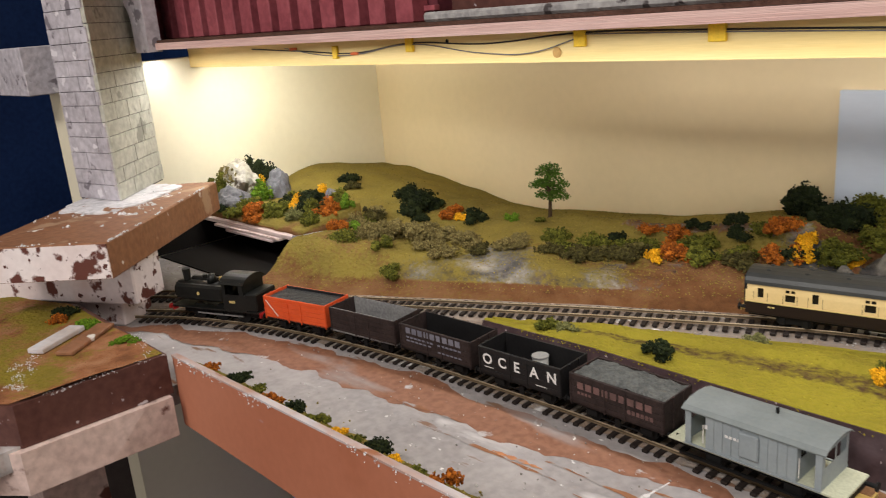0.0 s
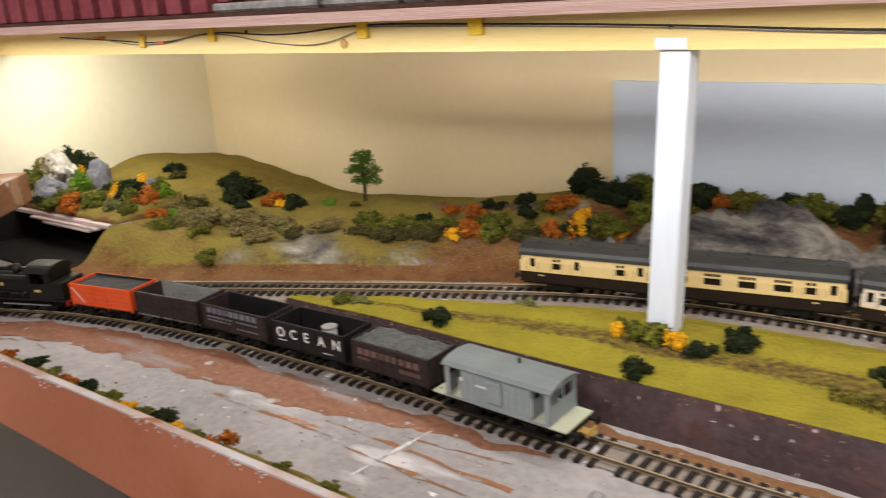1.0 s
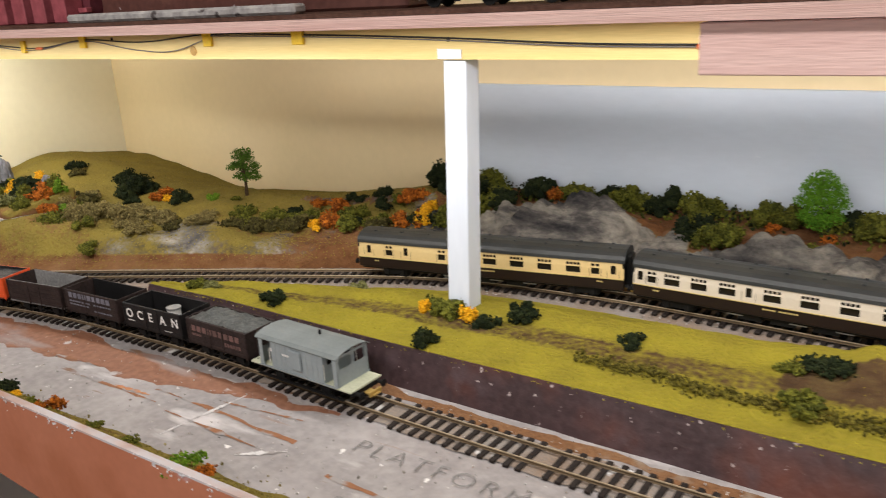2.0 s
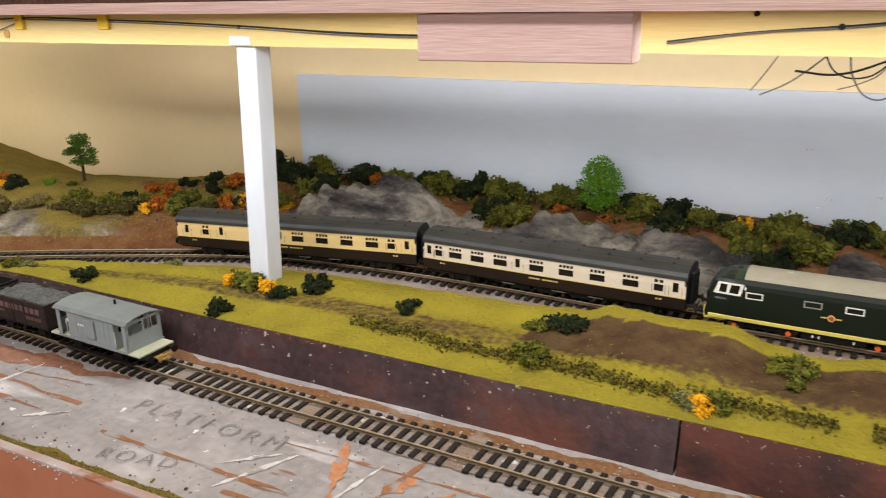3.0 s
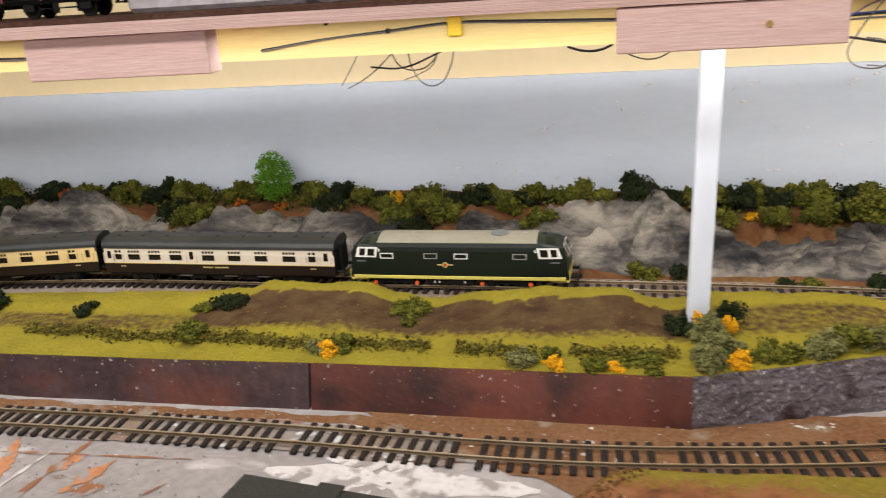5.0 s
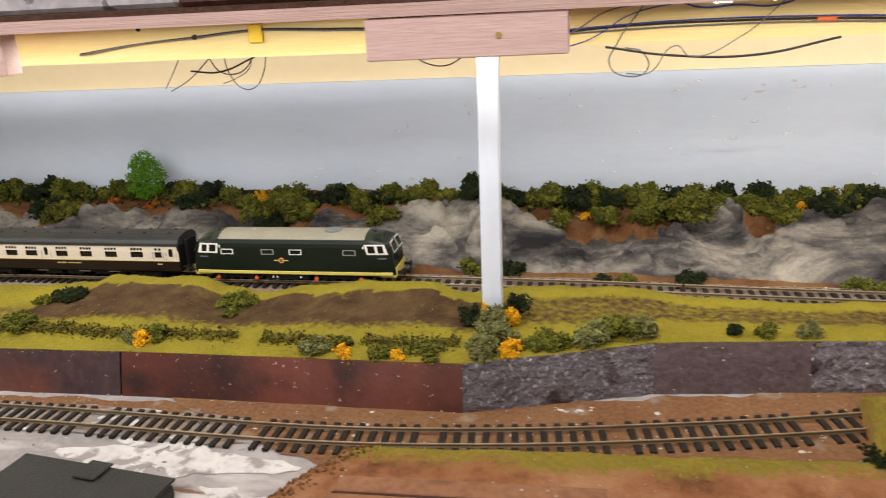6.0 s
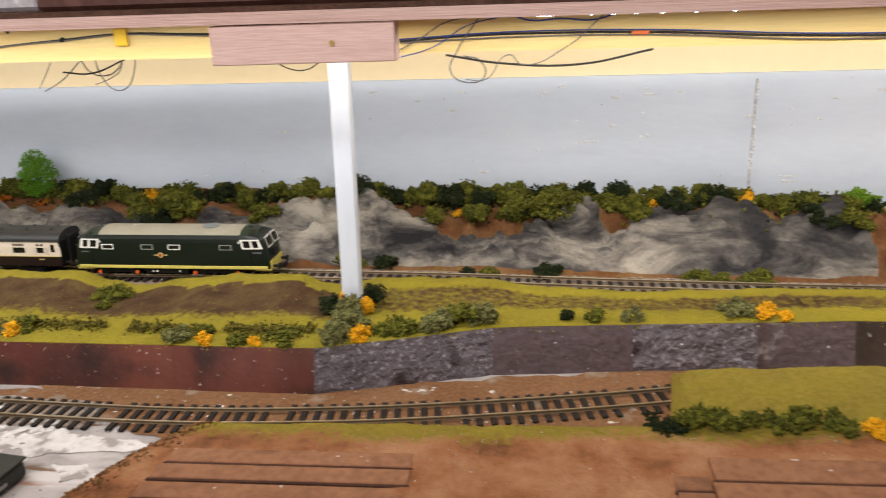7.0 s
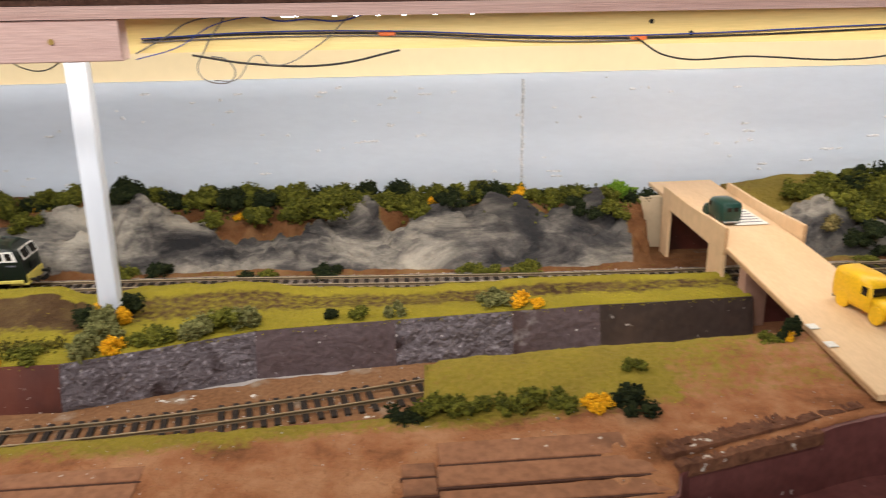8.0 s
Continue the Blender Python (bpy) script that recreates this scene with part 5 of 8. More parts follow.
def brake_van(place):
    v = thing("brake_van", "pale grey goods brake van with open end platforms", "goods wagon", place, "goods train")
    h = 0.053
    bm = bmesh.new()
    add_box(bm, -h, h, -0.0130, 0.0130, 0.0085, 0.0120)
    for s in (-1, 1):
        add_box(bm, -0.045, 0.045, s * 0.0155 - 0.0012, s * 0.0155 + 0.0012, 0.0045, 0.0055)
        for x in (-0.024, 0.024):
            add_box(bm, x - 0.005, x + 0.005, s * 0.0125 - 0.001, s * 0.0125 + 0.001, 0.0045, 0.0095, bevel=0.0004)
    part("underframe", bm, M["black"], v, "black underframe with footboards")
    part("platform_floor", box_bm(-h, h, -0.0165, 0.0165, 0.0121, 0.0136, bevel=0.0003), M["van_floor"], v, "pale cream end platform floor")
    for s in (-1, 1):
        side = part("side", box_bm(-0.0275, 0.0275, min(s * 0.0150, s * 0.0160), max(s * 0.0150, s * 0.0160), 0.0136, 0.0370), M["van_grey"], v)
        for k in range(10):
            a = -0.0275 + k * 0.0055
            part("plank", box_bm(a, a + 0.0053, min(s * 0.0160, s * 0.0165), max(s * 0.0160, s * 0.0165), 0.0136, 0.0370, bevel=0.00012), M["van_grey"], side)
        part("ducket", box_bm(-0.0060, 0.0060, min(s * 0.0165, s * 0.0185), max(s * 0.0165, s * 0.0185), 0.0180, 0.0335, bevel=0.0008), M["van_grey"], side, "projecting lookout box")
        part("footboard", box_bm(-0.0410, 0.0410, min(s * 0.0165, s * 0.0178), max(s * 0.0165, s * 0.0178), 0.0136, 0.0144), M["van_grey"], side)
        bm = bmesh.new()
        for k in range(5):
            add_box(bm, -0.0150 + k * 0.0026, -0.0132 + k * 0.0026, min(s * 0.0165, s * 0.0168), max(s * 0.0165, s * 0.0168), 0.0262, 0.0278)
        add_box(bm, -0.0280, -0.0262, min(s * 0.0165, s * 0.0168), max(s * 0.0165, s * 0.0168), 0.0272, 0.0298)
        part("lettering", bm, M["wagon_letter"], side)
        for e in (-1, 1):
            part("post", box_bm(min(e * 0.0410, e * 0.0398), max(e * 0.0410, e * 0.0398), min(s * 0.0153, s * 0.0165), max(s * 0.0153, s * 0.0165), 0.0136, 0.0370), M["van_grey"], v)
            part("side_sheet", box_bm(min(e * 0.0398, e * 0.0372), max(e * 0.0398, e * 0.0372), min(s * 0.0155, s * 0.0164), max(s * 0.0155, s * 0.0164), 0.0136, 0.0370), M["van_grey"], v)
            part("handrail", cyl_bm(0.0003, 0.0120, Matrix.Translation((e * 0.0288, s * 0.0170, 0.0235)), 6), M["white_trim"], v)
    for e in (-1, 1):
        bm = bmesh.new()
        panel(bm, -0.0152, 0.0152, 0.0136, 0.0380, [(-0.0118, -0.0060, 0.0270, 0.0345), (0.0060, 0.0118, 0.0270, 0.0345)], lambda z: 0.5, 0.0)
        for q in bm.verts:
            q.co = (e * 0.0275, q.co.x, q.co.z)
        part("end_wall", bm, M["van_grey"], v, "grey end wall with two windows")
        part("end_window", box_bm(min(e * 0.0262, e * 0.0270), max(e * 0.0262, e * 0.0270), -0.0125, 0.0125, 0.0262, 0.0352), M["pane"], v)
        bm = bmesh.new()
        panel(bm, -0.0160, 0.0160, 0.0136, 0.0372, [(-0.0135, -0.0010, 0.0268, 0.0350), (0.0010, 0.0135, 0.0268, 0.0350)], lambda z: 0.5, 0.0)
        for q in bm.verts:
            q.co = (e * 0.0410, q.co.x, q.co.z)
        part("verandah_end", bm, M["van_grey"], v, "grey verandah screen with openings")
        buffers(v, e * h, 0.0108)
        coupling(v, e * h, M["brass"])
        wheelset(v, e * 0.024)
    bm = bmesh.new()
    prof = [(-0.0178, 0.0366), (-0.0150, 0.0385), (-0.0080, 0.0402), (0.0, 0.0408), (0.0080, 0.0402), (0.0150, 0.0385), (0.0178, 0.0366)]
    a, b = [[bm.verts.new((x, y, z)) for y, z in prof] for x in (-0.0430, 0.0430)]
    a2, b2 = [[bm.verts.new((x, y, z - 0.0008)) for y, z in prof] for x in (-0.0430, 0.0430)]
    for k in range(len(prof) - 1):
        bm.faces.new((a[k], b[k], b[k + 1], a[k + 1]))
        bm.faces.new((a2[k + 1], b2[k + 1], b2[k], a2[k]))
        bm.faces.new((a[k], a[k + 1], a2[k + 1], a2[k]))
        bm.faces.new((b[k + 1], b[k], b2[k], b2[k + 1]))
    for k in (0, -1):
        bm.faces.new((a[k], b[k], b2[k], a2[k]))
    roof = part("roof", bm, M["van_roof"], v, "grey-green arched roof")
    part("stove_pipe", cyl_bm(0.0010, 0.004, shift(0.006, 0.004, 0.0420), 10), M["black"], roof)
    return v


def tank_engine(place):
    e = thing("tank_engine", "black steam tank engine with side tanks and a cab", "locomotive", place, "goods train")
    h = 0.054
    part("footplate", box_bm(-h, h, -0.0168, 0.0168, 0.0135, 0.0150, bevel=0.0003), M["tank"], e)
    bm = bmesh.new()
    add_box(bm, -0.046, 0.046, -0.0085, 0.0085, 0.0060, 0.0135)
    part("chassis", bm, M["black"], e)
    part("boiler", cyl_bm(0.0100, 0.066, Matrix.Translation((-0.0195, 0, 0.0270)) @ Matrix.Rotation(math.pi / 2, 4, "Y"), 28), M["tank"], e, smooth=True)
    for s in (-1, 1):
        bm = box_bm(-0.049, 0.012, min(s * 0.0080, s * 0.0160), max(s * 0.0080, s * 0.0160), 0.0215, 0.0375, bevel=0.0022)
        t = part("side_tank", bm, M["tank"], e, "black pannier tank")
        part("emblem", cyl_bm(0.0018, 0.0004, Matrix.Translation((-0.018, s * 0.0161, 0.0295)) @ Matrix.Rotation(math.pi / 2, 4, "X"), 14), M["gold"], t)
        part("cab_side", box_bm(0.0125, 0.0400, min(s * 0.0152, s * 0.0162), max(s * 0.0152, s * 0.0162), 0.0150, 0.0310), M["tank"], e)
        part("cab_pillar", box_bm(0.0125, 0.0165, min(s * 0.0152, s * 0.0162), max(s * 0.0152, s * 0.0162), 0.0310, 0.0440), M["tank"], e)
        part("cab_pillar", box_bm(0.0330, 0.0380, min(s * 0.0152, s * 0.0162), max(s * 0.0152, s * 0.0162), 0.0310, 0.0440), M["tank"], e)
        part("number_plate", box_bm(0.020, 0.027, min(s * 0.0162, s * 0.0165), max(s * 0.0162, s * 0.0165), 0.0225, 0.0250), M["gold"], e)
        part("step", box_bm(0.022, 0.029, min(s * 0.0140, s * 0.0165), max(s * 0.0140, s * 0.0165), 0.0055, 0.0064), M["tank"], e)
        part("coupling_rod", box_bm(-0.027, 0.030, min(s * 0.0105, s * 0.0113), max(s * 0.0105, s * 0.0113), 0.0064, 0.0078), M["gunmetal"], e)
    part("cab_front", box_bm(0.0120, 0.0130, -0.0152, 0.0152, 0.0150, 0.0440), M["tank"], e)
    part("cab_back", box_bm(0.0375, 0.0385, -0.0152, 0.0152, 0.0150, 0.0440), M["tank"], e)
    part("bunker", box_bm(0.0386, 0.0525, -0.0160, 0.0160, 0.0150, 0.0330, bevel=0.0012), M["tank"], e, "coal bunker")
    bm = bmesh.new()
    prof = [(math.sin(a) * 0.0180, 0.0395 + math.cos(a) * 0.0095) for a in [-1.35 + 2.7 * k / 10 for k in range(11)]]
    a, b = [[bm.verts.new((x, y, z)) for y, z in prof] for x in (0.0105, 0.0405)]
    for k in range(10):
        bm.faces.new((a[k], b[k], b[k + 1], a[k + 1]))
    bm.faces.new(a)
    bm.faces.new(b[::-1])
    part("cab_roof", bm, M["tank"], e, "arched satin black cab roof", smooth=False)
    part("chimney", cyl_bm(0.0034, 0.013, shift(-0.044, 0, 0.0425), 18, 0.0042), M["tank"], e)
    part("dome", cyl_bm(0.0052, 0.009, shift(-0.012, 0, 0.0405), 20, 0.0034), M["tank"], e, smooth=True)
    part("safety_valve", cyl_bm(0.0024, 0.006, shift(0.000, 0, 0.0400), 14, 0.0018), M["brass"], e, "dull brass safety valve")
    part("tank_filler", cyl_bm(0.0026, 0.003, shift(-0.030, 0.010, 0.0385), 14), M["tank"], e)
    part("smokebox_door", cyl_bm(0.0092, 0.0030, Matrix.Translation((-0.0535, 0, 0.0270)) @ Matrix.Rotation(math.pi / 2, 4, "Y"), 26), M["black"], e)
    for x in (-0.026, 0.002, 0.029):
        wheelset(e, x, 0.0088)
    for q in (-1, 1):
        part("buffer_beam", box_bm(min(q * h, q * (h + 0.001)), max(q * h, q * (h + 0.001)), -0.0155, 0.0155, 0.0090, 0.0140), M["buffer_red"], e)
        buffers(e, q * (h + 0.001), 0.0115, M["buffer_red"])
        coupling(e, q * h, M["black"])
    return e


UP = 0.0048
COACH_A = [("D", 0.045), ("S", 0.13), ("D", 0.20), ("S", 0.345), ("D", 0.41), ("D", 0.455), ("W", 0.53), ("W", 0.63), ("W", 0.73), ("W", 0.83), ("S", 0.905), ("D", 0.965)]
COACH_B = [("D", 0.026), ("S", 0.068), ("W", 0.140), ("W", 0.233), ("W", 0.328), ("D", 0.398), ("W", 0.471), ("W", 0.584), ("W", 0.698), ("W", 0.815), ("S", 0.910), ("D", 0.966)]
loco(on_line(UPPER, 0.368, 0.19, UP))
coach(0.232, M["coach_ivory"], COACH_B, "chocolate and ivory railway coach with dark grey roof", on_line(UPPER, 0.143, 0.232, UP))
coach(0.256, M["coach_cream"], COACH_A, "chocolate and cream brake coach with dark grey roof", on_line(UPPER, -0.113, 0.256, UP))

# goods train
def place_goods(x):
    return on_line(LOWER, x, 0.08, RAIL)


brake_van(place_goods(-0.147))
open_wagon("weathered brown open wagon heaped with dusty coal", place_goods(-0.240), M["wagon_brown"], M["wagon_brown"], (M["coal"], 0.0335, 0.0022, 0.0022), bars([(-0.030, 0.030, 0.0245, 0.0295, 9), (-0.030, -0.018, 0.0205, 0.0225, 4), (0.010, 0.030, 0.0185, 0.0215, 6)], M["pink_letter"]), length=0.074)
wagon = open_wagon("black open wagon with large white lettering and a white pot inside", place_goods(-0.323), M["wagon_black"], M["wagon_black"], None, bars([(-0.032, -0.020, 0.0190, 0.0196, 1), (0.016, 0.029, 0.0165, 0.0171, 1)], M["wagon_letter"]), length=0.076)
open_wagon("dark open wagon with faded white lettering", place_goods(-0.408), M["wagon_brown"], M["wagon_black"], None, bars([(-0.031, 0.030, 0.0275, 0.0325, 9), (-0.031, 0.000, 0.0235, 0.0250, 7), (0.004, 0.030, 0.0235, 0.0250, 6), (-0.031, -0.002, 0.0205, 0.0218, 6), (0.004, 0.030, 0.0175, 0.0188, 6)], M["faded_letter"]))
open_wagon("plain brown open wagon, grey inside", place_goods(-0.492), M["wagon_brown"], M["wagon_in"], None)
open_wagon("orange-red open wagon full of black coal", place_goods(-0.575), M["wagon_red"], M["coal_black"], (M["coal_black"], 0.0318, 0.0006, 0.0006), stripe=True)
tank_engine(on_line(LOWER, -0.676, 0.09, RAIL))
pot = thing("paint_pot", "small white pot lying in the black wagon", "pot", on_line(LOWER, -0.318, 0.08, RAIL) @ shift(0, 0.004, 0.0141))
bm = cyl_bm(0.0058, 0.014, shift(0, 0, 0.007), 20)
part("pot_body", bm, M["white_trim"], pot)
part("rim", cyl_bm(0.0064, 0.0014, shift(0, 0, 0.0146), 20), M["gunmetal"], pot)

# ============ foliage ============
def leaf_mat(name, a, b):
    """Foam foliage, each clump of its own shade."""
    m = bpy.data.materials.new(name)
    m.use_nodes = True
    nt = m.node_tree
    N, L = nt.nodes, nt.links
    bsdf = N["Principled BSDF"]
    geo = N.new("ShaderNodeNewGeometry")
    mx = N.new("ShaderNodeMix")
    mx.data_type = "RGBA"
    mx.inputs[6].default_value, mx.inputs[7].default_value = rgb(a), rgb(b)
    L.new(geo.outputs["Random Per Island"], mx.inputs["Factor"])
    tc = N.new("ShaderNodeTexCoord")
    nz = N.new("ShaderNodeTexNoise")
    nz.inputs["Scale"].default_value, nz.inputs["Detail"].default_value = 700.0, 3.0
    L.new(tc.outputs["Object"], nz.inputs["Vector"])
    mr = N.new("ShaderNodeMapRange")
    mr.inputs["From Min"].default_value, mr.inputs["From Max"].default_value = 0.3, 0.7
    mr.inputs["To Min"].default_value, mr.inputs["To Max"].default_value = 0.55, 1.25
    L.new(nz.outputs["Fac"], mr.inputs["Value"])
    mul = N.new("ShaderNodeMix")
    mul.data_type, mul.blend_type = "RGBA", "MULTIPLY"
    mul.inputs["Factor"].default_value = 1.0
    L.new(mx.outputs[2], mul.inputs[6])
    L.new(mr.outputs[0], mul.inputs[7])
    L.new(mul.outputs[2], bsdf.inputs["Base Color"])
    bsdf.inputs["Roughness"].default_value = 0.95
    bsdf.inputs["Specular IOR Level"].default_value = 0.15
    bn = N.new("ShaderNodeBump")
    bn.inputs["Strength"].default_value, bn.inputs["Distance"].default_value = 0.8, 0.001
    L.new(nz.outputs["Fac"], bn.inputs["Height"])
    L.new(bn.outputs[0], bsdf.inputs["Normal"])
    return m


LEAF = {
    "k": (leaf_mat("dark_green_foliage", (0.007, 0.012, 0.005), (0.027, 0.036, 0.011)), "dark green"),
    "o": (leaf_mat("olive_foliage", (0.038, 0.044, 0.007), (0.165, 0.165, 0.022)), "olive green"),
    "l": (leaf_mat("lime_foliage", (0.070, 0.15, 0.010), (0.17, 0.29, 0.022)), "bright lime green"),
    "s": (leaf_mat("sage_foliage", (0.09, 0.09, 0.028), (0.22, 0.22, 0.085)), "pale sage green"),
    "y": (leaf_mat("yellow_foliage", (0.58, 0.27, 0.008), (0.88, 0.48, 0.018)), "golden yellow"),
    "r": (leaf_mat("rust_foliage", (0.15, 0.040, 0.008), (0.50, 0.15, 0.016)), "rusty orange"),
}
LEAF["b"] = (leaf_mat("brown_olive_foliage", (0.028, 0.024, 0.008), (0.105, 0.090, 0.026)), "brown-olive")
LEAF["d"] = (leaf_mat("dry_grass", (0.11, 0.085, 0.028), (0.24, 0.195, 0.075)), "dry straw-green")
PHI = (1 + 5 ** 0.5) / 2
ICO_V = np.array([(-1, PHI, 0), (1, PHI, 0), (-1, -PHI, 0), (1, -PHI, 0), (0, -1, PHI), (0, 1, PHI), (0, -1, -PHI), (0, 1, -PHI), (PHI, 0, -1), (PHI, 0, 1), (-PHI, 0, -1), (-PHI, 0, 1)]) / math.sqrt(1 + PHI * PHI)
ICO_F = []
for i in range(12):
    for j in range(i + 1, 12):
        for k in range(j + 1, 12):
            if all(abs(np.linalg.norm(ICO_V[a] - ICO_V[b]) - np.linalg.norm(ICO_V[0] - ICO_V[1])) < 0.01 for a, b in ((i, j), (j, k), (i, k))):
                n = np.cross(ICO_V[j] - ICO_V[i], ICO_V[k] - ICO_V[i])
                ICO_F.append((i, j, k) if np.dot(n, ICO_V[i]) > 0 else (i, k, j))
ICO_F = np.array(ICO_F)
rng = np.random.default_rng(7)


def clump_mesh(name, centres, radii, material):
    n = len(centres)
    jit = rng.uniform(0.55, 1.35, (n, 12, 1))
    squash = rng.uniform(0.7, 1.2, (n, 1, 3))
    v = (ICO_V[None] * jit * squash * np.asarray(radii)[:, None, None] + np.asarray(centres)[:, None, :]).reshape(-1, 3)
    f = (ICO_F[None] + 12 * np.arange(n)[:, None, None]).reshape(-1, 3)
    me = bpy.data.meshes.new(name)
    me.from_pydata(v.tolist(), [], f.tolist())
    me.update()
    me.materials.append(material)
    return me


def bush_points(w, h, n, lobes):
    """Clump centres of an uneven low bush: several lobes, hollow below."""
    cs = []
    for _ in range(lobes):
        a = rng.uniform(0, 2 * math.pi)
        r = w * 0.42 * math.sqrt(rng.uniform())
        up = 1 - 0.55 * (r / (0.42 * w)) ** 2
        cs.append((r * math.cos(a), 0.7 * r * math.sin(a), h * rng.uniform(0.25, 0.66) * up, w * rng.uniform(0.13, 0.24), h * rng.uniform(0.20, 0.34)))
    pts = []
    for _ in range(n):
        x, y, z, rw, rh = cs[rng.integers(len(cs))]
        d = rng.normal(size=3)
        d /= np.linalg.norm(d)
        q = rng.uniform(0.55, 1.18)
        p = (x + d[0] * rw * q, y + d[1] * rw * q, z + d[2] * rh * q)
        pts.append((p[0], p[1], max(0.0004, p[2])))
    for x, y, z, rw, rh in cs:
        for _ in range(6):
            d = rng.normal(size=3) * 0.3
            pts.append((x + d[0] * rw, y + d[1] * rw, max(0.001, z + d[2] * rh)))
    return pts


def bush(x, y, z, w, h, colour, group):
    material, word = LEAF[colour]
    n = int(min(1500, 240 + 6.0e5 * w * h))
    pts = bush_points(1.12 * w, h, n, 5 + int(w / 0.007))
    size = 0.00055 + 0.0145 * w
    radii = np.concatenate([rng.uniform(0.6, 1.35, n) * size, np.full(len(pts) - n, 0.12 * min(w, 1.4 * h))])
    ob = new("bush", clump_mesh("bush", pts, radii, material))
    ob.matrix_world = Matrix.Translation((x, y, z - 0.001)) @ Matrix.Rotation(rng.uniform(0, 6.28), 4, "Z")
    size_word = "large" if w > 0.042 else ("small" if w < 0.022 else "round")
    return tagged(ob, "%s %s model foliage bush on the %s" % (size_word, word, group), "bush", "bushes on the " + group)


def bushes(rows, ground, group):
    for x, y, w, h, colour in rows:
        if ground is bank_z:
            y = max(y, ret_y(x) + LEAN + 0.55 * w)
        bush(x, y, ground(x, y), w, h, colour, group)


bushes([(-0.269, 0.815, 0.046, 0.042, "k"), (-0.221, 0.835, 0.038, 0.038, "o"), (-0.154, 0.837, 0.045, 0.032, "k"), (-0.128, 0.825, 0.016, 0.022, "r"), (-0.101, 0.833, 0.03, 0.022, "o"), (-0.046, 0.829, 0.055, 0.027, "o"), (-0.013, 0.822, 0.028, 0.023, "k"), (0.027, 0.824, 0.040, 0.031, "o"), (0.037, 0.795, 0.033, 0.025, "o"), (0.088, 0.82, 0.044, 0.033, "o"), (0.12, 0.818, 0.032, 0.026, "o"), (0.104, 0.80, 0.02, 0.009, "r"), (0.148, 0.797, 0.02, 0.009, "r"), (0.184, 0.813, 0.034, 0.028, "o"), (0.213, 0.815, 0.033, 0.028, "k"), (0.238, 0.81, 0.033, 0.024, "o"), (0.2, 0.80, 0.012, 0.012, "y"), (0.26, 0.808, 0.025, 0.018, "k"), (0.275, 0.80, 0.018, 0.020, "y")], hill_z, "rocky bank")
bushes([(0.305, 0.805, 0.046, 0.024, "o"), (0.33, 0.755, 0.042, 0.036, "o"), (0.345, 0.785, 0.03, 0.03, "k"), (0.366, 0.801, 0.038, 0.024, "k"), (0.413, 0.798, 0.038, 0.018, "k"), (0.419, 0.79, 0.010, 0.011, "y"), (0.458, 0.794, 0.030, 0.022, "o"), (0.484, 0.793, 0.037, 0.023, "o"), (0.555, 0.788, 0.032, 0.024, "k"), (0.588, 0.785, 0.042, 0.026, "o"), (0.62, 0.775, 0.036, 0.033, "k"), (0.629, 0.765, 0.018, 0.009, "y"), (0.649, 0.781, 0.035, 0.027, "k"), (0.684, 0.777, 0.041, 0.034, "o"), (0.712, 0.777, 0.031, 0.026, "k"), (0.743, 0.775, 0.037, 0.024, "o"), (0.753, 0.78, 0.025, 0.030, "k"), (0.727, 0.735, 0.052, 0.020, "o"), (0.433, 0.73, 0.029, 0.014, "o")], hill_z, "rocky bank")
bushes([(0.77, 0.768, 0.031, 0.025, "o"), (0.792, 0.775, 0.031, 0.032, "k"), (0.803, 0.753, 0.03, 0.024, "o"), (0.82, 0.755, 0.014, 0.013, "y"), (0.828, 0.769, 0.037, 0.023, "o"), (0.854, 0.767, 0.032, 0.024, "o"), (0.872, 0.766, 0.026, 0.027, "k"), (0.891, 0.765, 0.026, 0.021, "k"), (0.912, 0.763, 0.02, 0.017, "y"), (0.928, 0.762, 0.026, 0.018, "o"), (0.945, 0.761, 0.032, 0.020, "k"), (0.977, 0.759, 0.038, 0.020, "k"), (1.019, 0.756, 0.036, 0.024, "l"), (0.975, 0.716, 0.031, 0.015, "k"), (1.005, 0.714, 0.027, 0.014, "o"), (0.90, 0.665, 0.03, 0.012, "o"), (0.52, 0.69, 0.035, 0.016, "o"), (0.56, 0.688, 0.028, 0.015, "k")], hill_z, "rocky bank")
bushes([(1.203, 0.743, 0.040, 0.024, "o"), (1.232, 0.741, 0.047, 0.032, "o"), (1.275, 0.738, 0.054, 0.046, "o"), (1.317, 0.730, 0.055, 0.060, "l"), (1.263, 0.745, 0.041, 0.032, "k"), (1.301, 0.74, 0.041, 0.045, "k"), (1.36, 0.72, 0.06, 0.06, "o"), (1.25, 0.68, 0.035, 0.018, "k"), (1.29, 0.675, 0.04, 0.02, "o"), (1.33, 0.68, 0.04, 0.03, "l")], hill_z, "far rocky bank")
bushes([(-0.70, 0.705, 0.057, 0.033, "k"), (-0.735, 0.715, 0.040, 0.030, "k"), (-0.648, 0.715, 0.023, 0.016, "r"), (-0.643, 0.695, 0.021, 0.018, "r"), (-0.618, 0.70, 0.024, 0.015, "y"), (-0.603, 0.70, 0.034, 0.019, "k"), (-0.562, 0.72, 0.019, 0.012, "l"), (-0.525, 0.725, 0.014, 0.008, "o"), (-0.668, 0.675, 0.024, 0.013, "k"), (-0.862, 0.72, 0.030, 0.018, "k"), (-0.723, 0.59, 0.028, 0.018, "r"), (-0.702, 0.60, 0.020, 0.016, "l"), (-0.715, 0.625, 0.026, 0.016, "o"), (-0.675, 0.60, 0.020, 0.022, "d"), (-0.597, 0.56, 0.028, 0.016, "o")], hill_z, "grassy hill")
